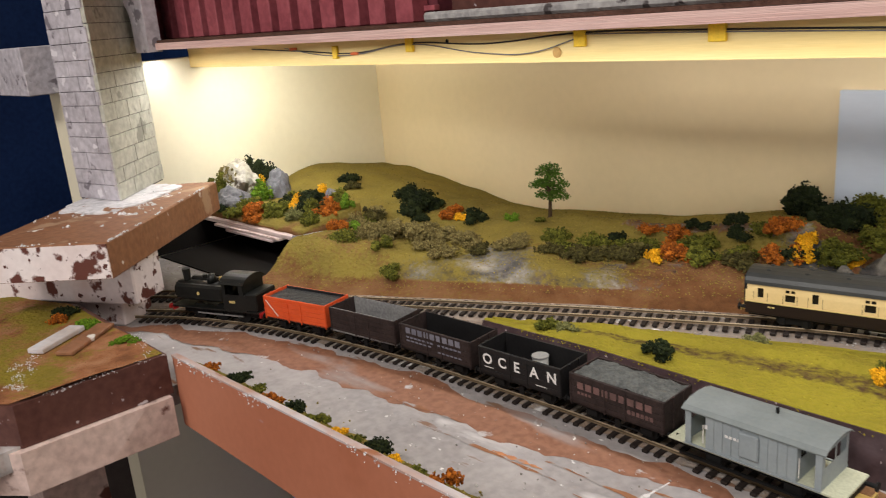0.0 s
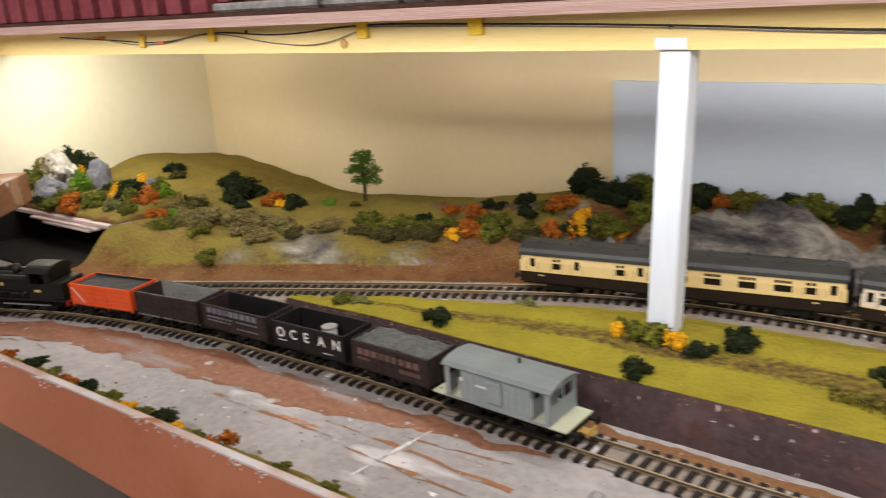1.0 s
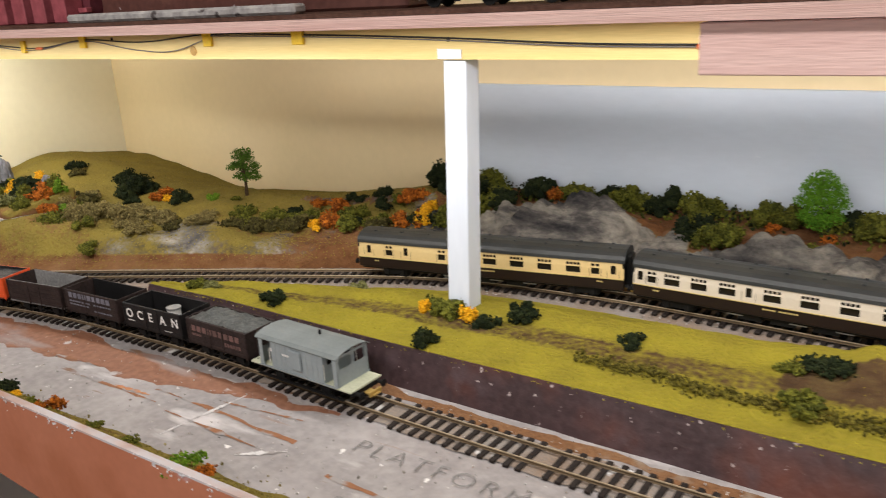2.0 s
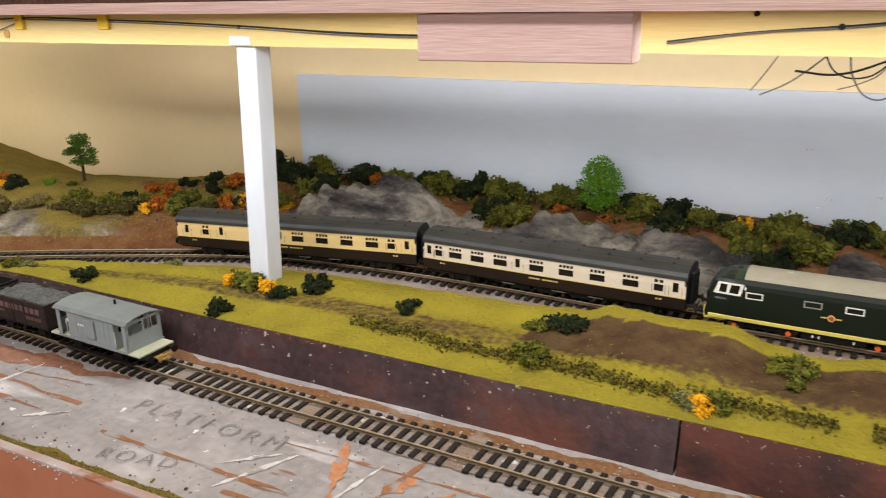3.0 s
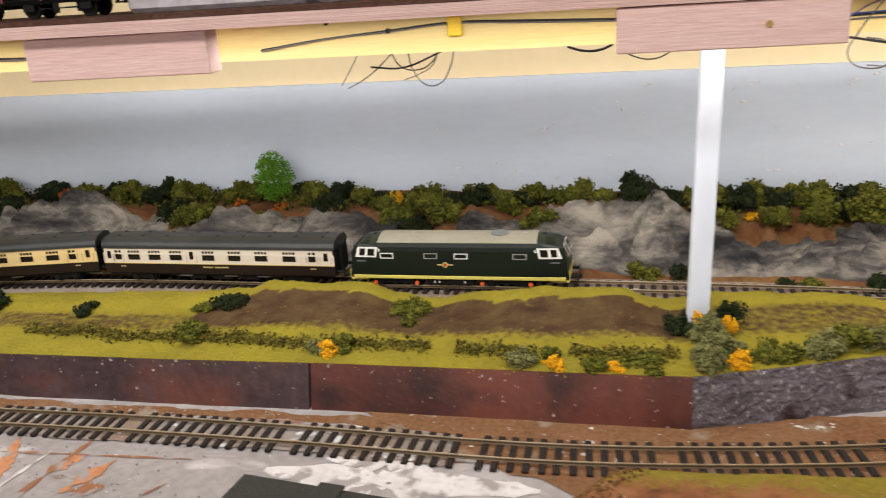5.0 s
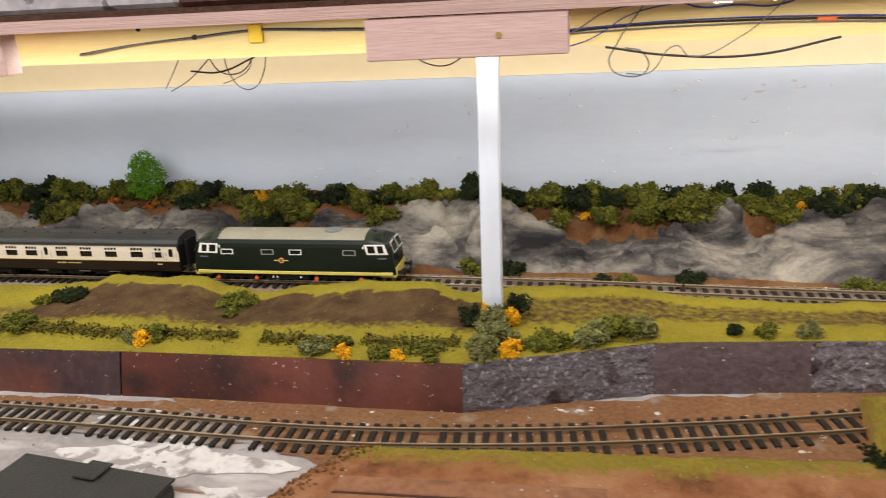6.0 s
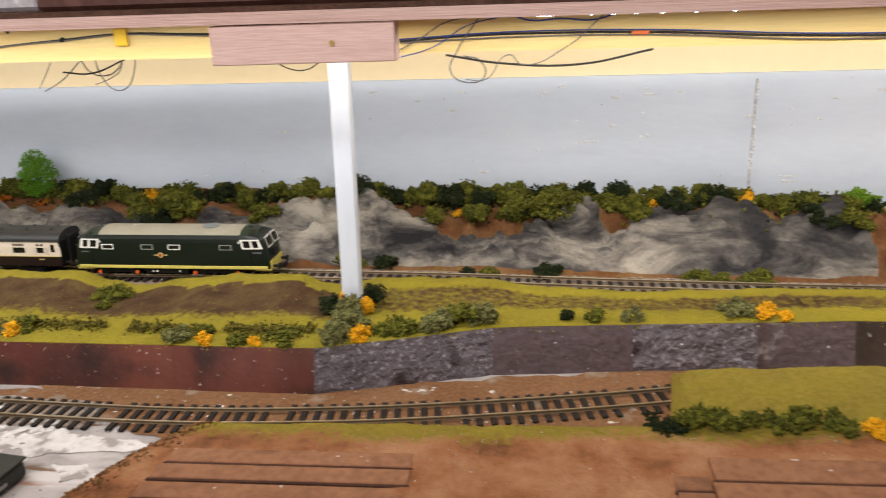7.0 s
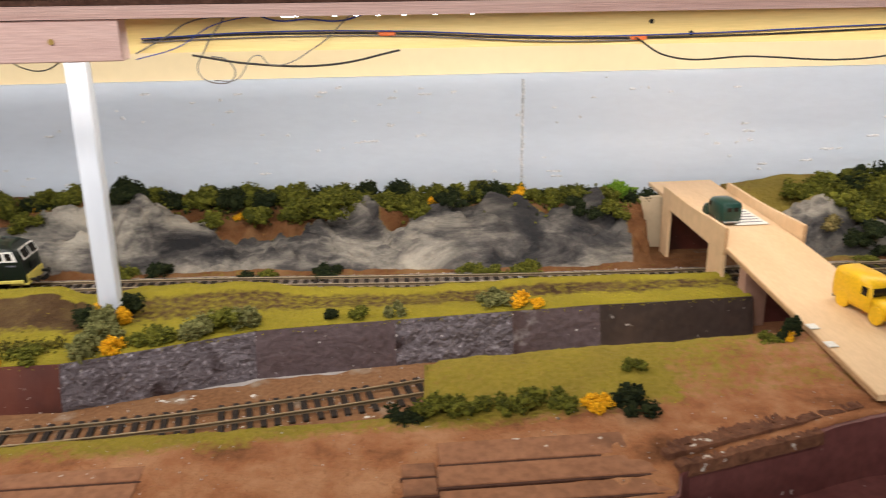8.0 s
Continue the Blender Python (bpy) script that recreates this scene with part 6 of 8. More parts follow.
bushes([(-0.965, 0.600, 0.050, 0.036, "o"), (-0.970, 0.575, 0.036, 0.020, "o"), (-0.948, 0.632, 0.048, 0.044, "k"), (-0.928, 0.618, 0.022, 0.028, "y"), (-0.909, 0.600, 0.024, 0.026, "l"), (-0.892, 0.562, 0.038, 0.020, "o"), (-0.849, 0.556, 0.034, 0.016, "r"), (-0.870, 0.562, 0.022, 0.018, "r"), (-0.848, 0.582, 0.030, 0.018, "o"), (-0.849, 0.622, 0.030, 0.020, "o"), (-0.801, 0.612, 0.038, 0.030, "k"), (-0.794, 0.580, 0.032, 0.018, "s"), (-0.822, 0.590, 0.030, 0.020, "o"), (-0.806, 0.632, 0.020, 0.026, "y"), (-0.762, 0.628, 0.036, 0.024, "o"), (-0.760, 0.598, 0.030, 0.018, "r"), (-0.750, 0.572, 0.026, 0.016, "o"), (-0.775, 0.606, 0.028, 0.022, "k"), (-0.925, 0.556, 0.030, 0.014, "k"), (-0.835, 0.600, 0.026, 0.022, "k")], roof_z, "tunnel roof")
bushes([(-0.362, 0.735, 0.030, 0.020, "r"), (-0.385, 0.715, 0.032, 0.018, "o"), (-0.411, 0.710, 0.026, 0.016, "o"), (-0.341, 0.730, 0.031, 0.015, "o"), (-0.326, 0.732, 0.025, 0.018, "o"), (-0.258, 0.745, 0.034, 0.018, "r"), (-0.238, 0.742, 0.019, 0.018, "y"), (-0.279, 0.745, 0.025, 0.015, "o"), (-0.3, 0.742, 0.025, 0.014, "k"), (-0.208, 0.745, 0.033, 0.020, "o"), (-0.195, 0.745, 0.013, 0.012, "y"), (-0.484, 0.70, 0.038, 0.013, "o"), (-0.446, 0.71, 0.037, 0.015, "o"), (-0.225, 0.80, 0.049, 0.034, "k"), (-0.187, 0.80, 0.036, 0.036, "o"), (-0.31, 0.755, 0.026, 0.014, "k"), (-0.345, 0.748, 0.024, 0.012, "k")], hill_z, "grassy hill")
bushes([(-0.665, 0.600, 0.045, 0.026, "d"), (-0.628, 0.610, 0.050, 0.028, "d"), (-0.60, 0.635, 0.050, 0.022, "d"), (-0.715, 0.612, 0.022, 0.026, "d"), (-0.555, 0.640, 0.040, 0.016, "d"), (-0.69, 0.575, 0.040, 0.014, "o"), (-0.50, 0.655, 0.045, 0.014, "d"), (-0.455, 0.68, 0.04, 0.012, "o"), (-0.43, 0.725, 0.03, 0.012, "k"), (-0.395, 0.742, 0.03, 0.012, "r"), (-0.285, 0.72, 0.03, 0.014, "o"), (-0.325, 0.71, 0.03, 0.012, "k"), (-0.235, 0.722, 0.028, 0.014, "k"), (-0.735, 0.66, 0.028, 0.016, "d")], hill_z, "grassy hill")
bushes([(-0.359, 0.52, 0.02, 0.013, "o"), (-0.341, 0.524, 0.017, 0.009, "s"), (-0.255, 0.517, 0.027, 0.014, "k"), (-0.214, 0.585, 0.025, 0.007, "s"), (-0.035, 0.576, 0.027, 0.017, "k"), (-0.08, 0.500, 0.024, 0.015, "k"), (0.059, 0.572, 0.022, 0.012, "k"), (-0.110, 0.563, 0.024, 0.022, "o"), (-0.090, 0.556, 0.028, 0.020, "o"), (-0.074, 0.558, 0.018, 0.017, "y"), (-0.120, 0.560, 0.015, 0.014, "y"), (-0.055, 0.555, 0.022, 0.014, "k"), (0.189, 0.586, 0.035, 0.011, "k"), (0.165, 0.575, 0.021, 0.010, "o"), (0.300, 0.506, 0.022, 0.010, "y"), (0.341, 0.573, 0.036, 0.016, "o"), (0.287, 0.508, 0.018, 0.011, "s"), (0.182, 0.519, 0.030, 0.018, "o"), (0.306, 0.511, 0.022, 0.014, "o")], bank_z, "embankment")
bushes([(0.458, 0.487, 0.015, 0.011, "y"), (0.498, 0.476, 0.014, 0.007, "y"), (0.436, 0.493, 0.024, 0.012, "s"), (0.452, 0.502, 0.017, 0.013, "o"), (0.63, 0.510, 0.030, 0.021, "s"), (0.652, 0.513, 0.032, 0.022, "o"), (0.665, 0.518, 0.022, 0.024, "s"), (0.73, 0.515, 0.016, 0.012, "k"), (0.748, 0.517, 0.021, 0.010, "o"), (0.776, 0.512, 0.016, 0.016, "s"), (0.852, 0.530, 0.027, 0.015, "s"), (0.875, 0.532, 0.020, 0.012, "y"), (0.886, 0.530, 0.014, 0.008, "y"), (0.604, 0.497, 0.028, 0.013, "o"), (0.518, 0.492, 0.033, 0.009, "o"), (0.484, 0.492, 0.025, 0.009, "o")], bank_z, "embankment")
bushes([(0.543, 0.545, 0.022, 0.022, "k"), (0.5535, 0.540, 0.009, 0.026, "y"), (0.578, 0.547, 0.020, 0.026, "k"), (0.575, 0.533, 0.011, 0.020, "y"), (0.562, 0.537, 0.024, 0.024, "s"), (0.560, 0.522, 0.024, 0.024, "s"), (0.566, 0.507, 0.026, 0.022, "s"), (0.554, 0.492, 0.026, 0.020, "s"), (0.575, 0.488, 0.017, 0.015, "y"), (0.588, 0.500, 0.022, 0.012, "o")], bank_z, "post foot")
bushes([(0.807, 0.380, 0.022, 0.014, "o"), (0.822, 0.377, 0.016, 0.013, "o"), (0.835, 0.375, 0.018, 0.013, "o"), (0.85, 0.375, 0.024, 0.015, "o"), (0.869, 0.374, 0.021, 0.013, "o"), (0.887, 0.368, 0.019, 0.012, "y"), (0.91, 0.366, 0.028, 0.017, "k"), (0.921, 0.405, 0.015, 0.011, "o"), (0.776, 0.378, 0.024, 0.010, "k"), (0.793, 0.378, 0.022, 0.016, "o"), (1.030, 0.425, 0.011, 0.009, "y"), (1.034, 0.426, 0.017, 0.02, "k"), (1.020, 0.428, 0.017, 0.008, "o")], plat_z, "near mound")
bushes([(-0.509, 0.316, 0.0255, 0.0094, "k"), (-0.455, 0.318, 0.0187, 0.0086, "r"), (-0.426, 0.316, 0.0204, 0.0079, "k"), (-0.4, 0.316, 0.0179, 0.0058, "o"), (-0.374, 0.316, 0.0136, 0.0065, "y"), (-0.337, 0.317, 0.0213, 0.0108, "k"), (-0.317, 0.317, 0.0127, 0.0058, "y"), (-0.275, 0.318, 0.0229, 0.013, "r"), (-0.548, 0.316, 0.017, 0.0058, "r"), (-0.295, 0.316, 0.0119, 0.0058, "o"), (-0.125, 0.315, 0.0263, 0.0086, "l"), (-0.108, 0.316, 0.0145, 0.0101, "r"), (-0.48, 0.316, 0.017, 0.0058, "o"), (-0.355, 0.316, 0.017, 0.0065, "o"), (-0.22, 0.315, 0.017, 0.0043, "o"), (-0.18, 0.315, 0.0187, 0.0043, "o")], verge_z, "front edge")

bushes([(0.722, 0.735, 0.046, 0.016, "o"), (0.685, 0.750, 0.036, 0.024, "o"), (0.803, 0.752, 0.036, 0.026, "o"), (0.779, 0.757, 0.030, 0.024, "o"), (0.852, 0.675, 0.028, 0.014, "o"), (0.872, 0.675, 0.020, 0.011, "o"), (0.907, 0.675, 0.024, 0.014, "o"), (0.963, 0.722, 0.022, 0.014, "k"), (0.996, 0.722, 0.026, 0.016, "o"), (0.430, 0.737, 0.030, 0.014, "o"), (0.715, 0.675, 0.030, 0.018, "k"), (0.662, 0.675, 0.022, 0.010, "o"), (0.640, 0.676, 0.018, 0.010, "k"), (0.310, 0.742, 0.034, 0.024, "k"), (0.322, 0.725, 0.030, 0.020, "o"), (-0.06, 0.770, 0.030, 0.016, "o"), (0.135, 0.760, 0.024, 0.012, "o"), (0.60, 0.752, 0.028, 0.018, "o")], hill_z, "rocky bank")
bushes([(1.236, 0.680, 0.034, 0.020, "k"), (1.267, 0.672, 0.040, 0.016, "k"), (1.238, 0.658, 0.030, 0.010, "o"), (1.22, 0.700, 0.030, 0.020, "d"), (1.265, 0.705, 0.040, 0.030, "o"), (1.30, 0.700, 0.044, 0.036, "o"), (1.24, 0.725, 0.036, 0.030, "o"), (1.335, 0.708, 0.05, 0.05, "o")], hill_z, "far rocky bank")

spread = random.Random(5)
rows = []
for k in range(46):
    x = -0.20 + 1.24 * (k + spread.uniform(0.1, 0.9)) / 46
    far = spread.random() < 0.45
    y = wall_y(x) - spread.uniform(0.016, 0.026) if far else crest_y(x) + spread.uniform(0.004, 0.024)
    if not far and x < 0.42 and crest_z(x) > 0.186:
        continue
    rows.append((x, y, spread.uniform(0.026, 0.044), spread.uniform(0.018, 0.030), spread.choice("kkkoooo")))
bushes(rows, hill_z, "rocky bank")
bushes([(-0.437, 0.672, 0.036, 0.018, "b"), (-0.415, 0.688, 0.034, 0.018, "b"), (-0.385, 0.692, 0.036, 0.020, "b"), (-0.360, 0.694, 0.022, 0.014, "y"), (-0.340, 0.699, 0.030, 0.026, "r"), (-0.315, 0.704, 0.034, 0.020, "o"), (-0.282, 0.708, 0.036, 0.018, "b"), (-0.248, 0.718, 0.030, 0.024, "r"), (-0.231, 0.720, 0.020, 0.022, "y"), (-0.213, 0.734, 0.034, 0.022, "o"), (-0.198, 0.742, 0.016, 0.014, "y"), (-0.465, 0.664, 0.030, 0.012, "b"), (-0.535, 0.632, 0.034, 0.012, "b"), (-0.842, 0.708, 0.024, 0.014, "b"), (-0.632, 0.578, 0.026, 0.018, "o"), (-0.590, 0.612, 0.034, 0.012, "d"), (-0.560, 0.600, 0.034, 0.012, "d"), (-0.655, 0.620, 0.040, 0.022, "d"), (-0.640, 0.650, 0.044, 0.016, "d"), (-0.720, 0.640, 0.030, 0.024, "b")], hill_z, "grassy hill")
bushes([(-0.962, 0.606, 0.062, 0.048, "d"), (-0.972, 0.590, 0.046, 0.040, "o"), (-0.955, 0.628, 0.040, 0.050, "k"), (-0.905, 0.606, 0.028, 0.036, "l"), (-0.792, 0.604, 0.046, 0.034, "k"), (-0.775, 0.592, 0.034, 0.024, "o"), (-0.828, 0.575, 0.034, 0.022, "o"), (-0.858, 0.568, 0.030, 0.022, "r"), (-0.760, 0.612, 0.030, 0.026, "r"), (-0.745, 0.622, 0.022, 0.022, "l"), (-0.812, 0.600, 0.024, 0.026, "y"), (-0.885, 0.574, 0.036, 0.026, "o")], roof_z, "tunnel roof")
# low scrub along the terrace and crumbs of turf
M["flake"] = leaf_mat("white_paint_flakes", (0.62, 0.64, 0.66), (0.80, 0.80, 0.82))
M["chips"] = leaf_mat("ballast_chips", (0.22, 0.20, 0.18), (0.60, 0.58, 0.56))
def stuff(name, pts, radii, material, label, category):
    return tagged(new(name, clump_mesh(name, pts, radii, material)), label, category, kind="stuff")


pts, radii = [], []
for i in range(3400):
    x = rng.uniform(0.03, 0.54)
    y = ret_y(x) + linear(x, (0.03, 0.052), (0.2, 0.042), (0.35, 0.038), (0.54, 0.036)) + rng.normal() * 0.0045 + 0.007 * fbm(x * 20, 2.0)
    if fbm(x * 25, 9.0) < -0.34:
        continue
    pts.append((x, y, bank_z(x, y) + rng.uniform(0.000, 0.0040)))
    radii.append(rng.uniform(0.0005, 0.0014))
M["scrub"] = leaf_mat("brown_olive_scrub", (0.045, 0.038, 0.007), (0.17, 0.145, 0.024))
stuff("low_scrub", pts, radii, M["scrub"], "low olive scrub straggling along the embankment terrace", "scrub")
for colour, count, word in (("k", 1500, "dark green"), ("o", 2600, "olive")):
    pts, radii = [], []
    for i in range(count):
        x = rng.uniform(-0.24, 1.04)
        gap = fbm(x * 14 + (5 if colour == "k" else 0), 4.0)
        if gap < -0.12:
            continue
        y = wall_y(x) - 0.012 - abs(rng.normal()) * 0.022
        pts.append((x, y, hill_z(x, y) + rng.uniform(0, 0.010) * (0.5 + gap)))
        radii.append(rng.uniform(0.0009, 0.0024))
    stuff("low_scrub", pts, radii, LEAF[colour][0], word + " scrub along the foot of the backdrop", "scrub")
pts, radii = [], []
for i in range(6500):
    x = rng.uniform(-0.38, 1.05)
    v = rng.uniform(0.01, 0.97)
    y = ret_y(x) + 0.002 + (bank_far(x) - ret_y(x)) * v
    e = bank_zone(x, y, v)[0]
    if e > 0.45 and rng.uniform() < 0.9:
        continue
    pts.append((x, y, bank_z(x, y) - 0.0001))
    radii.append(rng.uniform(0.0002, 0.0007))
M["turf"] = leaf_mat("yellow_green_turf", (0.19, 0.155, 0.014), (0.35, 0.30, 0.026))
stuff("turf", pts, radii, M["turf"], "fine yellow-green turf crumbs on the embankment", "turf")
pts, radii = [], []
for i in range(14000):
    x = rng.uniform(-0.96, -0.2)
    y = rng.uniform(hill_near(x) + 0.02, wall_y(x) - 0.01)
    pts.append((x, y, hill_z(x, y)))
    radii.append(rng.uniform(0.0003, 0.0010))
M["hill_turf"] = leaf_mat("brown_green_turf", (0.15, 0.115, 0.025), (0.28, 0.22, 0.045))
stuff("turf", pts, radii, M["hill_turf"], "coarse brown-green turf on the hill", "turf")
pts, radii = [], []
for i in range(1500):
    y = rng.uniform(0.29, 0.425)
    edge = linear(y, (0.28, 0.40), (0.344, 0.431), (0.395, 0.466), (0.43, 0.50))
    x = edge + rng.uniform(0.0, 0.055) + rng.normal() * 0.004
    pts.append((x, y, plat_z(x, y)))
    radii.append(rng.uniform(0.0005, 0.0016))
M["crumb"] = leaf_mat("brown_earth_crumbs", (0.12, 0.055, 0.022), (0.27, 0.14, 0.06))
stuff("earth_crumbs", pts, radii, M["crumb"], "crumbly brown earth on the slope down to the board", "earth")
pts, radii = [], []
for i in range(1800):
    x = rng.uniform(0.80, 1.05) if i % 2 else rng.uniform(0.50, 0.80)
    y = rng.uniform(0.365, 0.49) if i % 2 else rng.uniform(0.362, 0.395)
    if i % 2 and rng.uniform() < 0.6 * (x > 0.97):
        continue
    pts.append((x, y, plat_z(x, y) - 0.0001))
    radii.append(rng.uniform(0.0002, 0.0006))
stuff("turf", pts, radii, M["turf"], "fine yellow-green turf on the near mound", "turf")
pts, radii = [], []
for i in range(220):
    x = rng.uniform(0.5, 1.06)
    y = rng.uniform(0.288, 0.37)
    if y < plat_front(x) + 0.002:
        continue
    pts.append((x, y, plat_z(x, y) + 0.0004))
    radii.append(rng.uniform(0.0002, 0.0005) * (2.0 if rng.uniform() < 0.05 else 1.0))
stuff("plaster_flecks", pts, radii, M["chips"], "pale plaster flecks scattered on the brown ground", "flecks")
pts, radii = [], []
for i in range(500):
    x = rng.uniform(-0.5, 0.42)
    y = rng.uniform(0.335, 0.47)
    pts.append((x, y, BOARD + 0.0003))
    radii.append(rng.uniform(0.0002, 0.0009) * (1.8 if rng.uniform() < 0.04 else 1.0))
stuff("plaster_flecks", pts, radii, M["chips"], "pale plaster flecks scattered on the grey baseboard", "flecks")
pts, radii = [], []
for i in range(1600):
    x = rng.uniform(-0.55, 0.12)
    y = 0.307 + abs(rng.normal()) * 0.014
    pts.append((x, y, max(BOARD, verge_z(x, y))))
    radii.append(rng.uniform(0.0004, 0.0012))
stuff("turf", pts, radii, M["hill_turf"], "brown-green scatter along the front edge", "turf")
pts, radii = [], []
for i in range(1500):
    s = rng.uniform(UPPER.s_at_x(-0.3), UPPER.s_at_x(1.2))
    p, w = UPPER.at(s), UPPER.way(s)
    o = rng.uniform(-0.026, 0.027)
    pts.append((p.x - w.y * o, p.y + w.x * o, p.z + 0.0002))
    radii.append(rng.uniform(0.0003, 0.0009))
for i in range(1300):
    s = rng.uniform(LOWER.s_at_x(-0.7), LOWER.s_at_x(0.8))
    p, w = LOWER.at(s), LOWER.way(s)
    o = rng.normal() * 0.018
    pts.append((p.x - w.y * o, p.y + w.x * o, p.z + 0.0009))
    radii.append(rng.uniform(0.0002, 0.0008))
stuff("ballast_chips", pts, radii, M["chips"], "loose pale ballast chips beside the rails", "ballast")

# ============ trees ============
M["bark"] = mat("bark", (0.055, 0.035, 0.020), (0.085, 0.055, 0.03), 80, 0.9, 0.6, 500)


def limb(bm, a, b, r0, r1):
    a, b = Vector(a), Vector(b)
    q = (b - a).to_track_quat("Z", "Y").to_matrix().to_4x4()
    add_cyl(bm, r0, (b - a).length, Matrix.Translation((a + b) / 2) @ q, 8, r1)


def tree(x, y, z, h, crown_w, colour, label, lobes, stem, full=0.125):
    """A model tree, its lobes taller with full: bent trunk, limbs to each lobe, lobes (across, along, height, size) of many small leaf clumps with gaps between."""
    t = thing("tree", label, "tree", shift(x, y, z - 0.001), "trees")
    bm = bmesh.new()
    bend = [(0, 0, 0), (0.02 * h, 0, stem * h), (-0.015 * h, 0, 0.62 * h), (0, 0, 0.88 * h)]
    for a, b, r0, r1 in zip(bend, bend[1:], (0.038, 0.027, 0.018), (0.027, 0.018, 0.007)):
        limb(bm, a, b, h * r0, h * r1)
    for a in (0.4, 2.4, 4.5):
        limb(bm, (0, 0, 0.035 * h), (0.06 * h * math.cos(a), 0.06 * h * math.sin(a), 0), h * 0.018, h * 0.008)
    pts, radii = [], []
    for ax, ay, f, size in lobes:
        q = (0.5 * crown_w * ax, 0.5 * crown_w * ay, h * f)
        limb(bm, (0.01 * h * ax, 0, h * max(stem, f - 0.16)), q, h * 0.014, h * 0.004)
        m = int(330 * size * (full / 0.125) ** 1.5)
        d = rng.normal(size=(m, 3))
        d /= np.linalg.norm(d, axis=1)[:, None]
        d *= rng.uniform(0.45, 1.06, (m, 1))
        w = 0.5 * crown_w * size
        pts += [(q[0] + v[0] * w, q[1] + v[1] * w, q[2] + v[2] * h * full * size - 0.12 * h * size * (v[0] ** 2 + v[1] ** 2) * 0.5) for v in d]
        radii += list(rng.uniform(0.4, 1.1, m) * h * 0.017)
    part("trunk", bm, M["bark"], t)
    ob = new("crown", clump_mesh("crown", pts, radii, LEAF[colour][0]))
    ob.parent = t
    return t


LEAF["t"] = (leaf_mat("mid_green_foliage", (0.036, 0.090, 0.010), (0.115, 0.215, 0.026)), "mid green")
LEAF["g"] = (leaf_mat("fresh_green_foliage", (0.060, 0.17, 0.010), (0.16, 0.34, 0.026)), "fresh green")
SPREAD = ((0.05, 0.0, 0.93, 0.62), (-0.28, 0.2, 0.84, 0.55), (0.36, -0.1, 0.82, 0.50), (-0.55, 0.0, 0.63, 0.58), (0.55, 0.1, 0.66, 0.52), (0.0, -0.4, 0.70, 0.50), (-0.40, 0.2, 0.42, 0.55), (0.50, 0.0, 0.45, 0.60), (0.05, 0.45, 0.50, 0.50))
tree(-0.527, 0.745, hill_z(-0.527, 0.745), 0.062, 0.046, "t", "mid green broadleaf model tree on the hill crest", SPREAD, 0.34, 0.155)
FULL = ((0.0, 0.0, 0.94, 0.66), (-0.35, 0.1, 0.80, 0.62), (0.42, 0.0, 0.78, 0.60), (-0.58, 0.0, 0.58, 0.60), (0.60, 0.1, 0.56, 0.62), (0.0, -0.4, 0.62, 0.66), (-0.35, -0.2, 0.36, 0.62), (0.40, -0.2, 0.34, 0.62), (0.0, -0.3, 0.22, 0.55))
tree(0.139, 0.812, hill_z(0.139, 0.812), 0.054, 0.040, "g", "bright fresh green model tree against the backdrop", FULL, 0.16, 0.21)

# ============ road bridge and road vehicles ============
bridge = thing("road_bridge", "light plywood road bridge with low parapets over the line", "bridge")


def road_z(y):
    return linear(y, (0.30, 0.172), (0.58, 0.184), (0.80, 0.190))


def skew(y):
    """The road bends slightly on its way down."""
    return -0.045 * max(0.0, 0.60 - y)


def strip_along(ys, section):
    """A closed bar along y; section(y) gives its four corners."""
    bm = bmesh.new()
    rows = [[bm.verts.new(p) for p in section(y)] for y in ys]
    for a, b in zip(rows, rows[1:]):
        for k in range(4):
            bm.faces.new((a[k], b[k], b[(k + 1) % 4], a[(k + 1) % 4]))
    bm.faces.new(rows[0])
    bm.faces.new(rows[-1][::-1])
    return bm


XL, XR = 1.0545, 1.1225
part("road_deck", strip_along(steps(0.345, 0.776, 0.03), lambda y: ((XL + skew(y), y, road_z(y)), (XR + skew(y), y, road_z(y)), (XR + skew(y), y, road_z(y) - 0.004), (XL + skew(y), y, road_z(y) - 0.004))), M["ply"], bridge, "bare plywood road deck")
part("deck_edge", strip_along(steps(0.345, 0.572, 0.03), lambda y: ((XL + skew(y) - 0.0008, y, road_z(y) - 0.0006), (XL + skew(y) - 0.0001, y, road_z(y) - 0.0006), (XL + skew(y) - 0.0001, y, road_z(y) - 0.0036), (XL + skew(y) - 0.0008, y, road_z(y) - 0.0036))), M["ply_layers"], bridge, "darker layered plywood edge")
for x, y0, y1, drop in ((XL - 0.0018, 0.576, 0.722, 0.0075), (XR + 0.0018, 0.583, 0.736, 0.004)):
    def wall_section(y):
        f = (y - y0) / (y1 - y0)
        top = (0.2005 if x < XR else 0.1975) - 0.0015 * f - 0.0018 * math.sin(math.pi * f) ** 2
        return ((x - 0.0015, y, road_z(y) - drop), (x + 0.0015, y, road_z(y) - drop), (x + 0.0015, y, top), (x - 0.0015, y, top))
    parapet = part("parapet", strip_along(steps(y0, y1, 0.012), wall_section), M["ply"], bridge, "thin plywood parapet")
    part("parapet_edge", box_bm(x - 0.0014, x + 0.0014, y0 - 0.0006, y0 - 0.0001, road_z(y0) - drop + 0.0004, 0.1999 if x < XR else 0.1969), M["ply_layers"], parapet, "cut plywood edge")
part("bridge_leg", box_bm(XL - 0.0033, XL - 0.0003, 0.576, 0.606, 0.123, 0.1768), M["ply"], bridge)
part("bridge_leg", box_bm(XL - 0.0033, XL - 0.0003, 0.703, 0.722, 0.123, 0.1800), M["ply"], bridge)
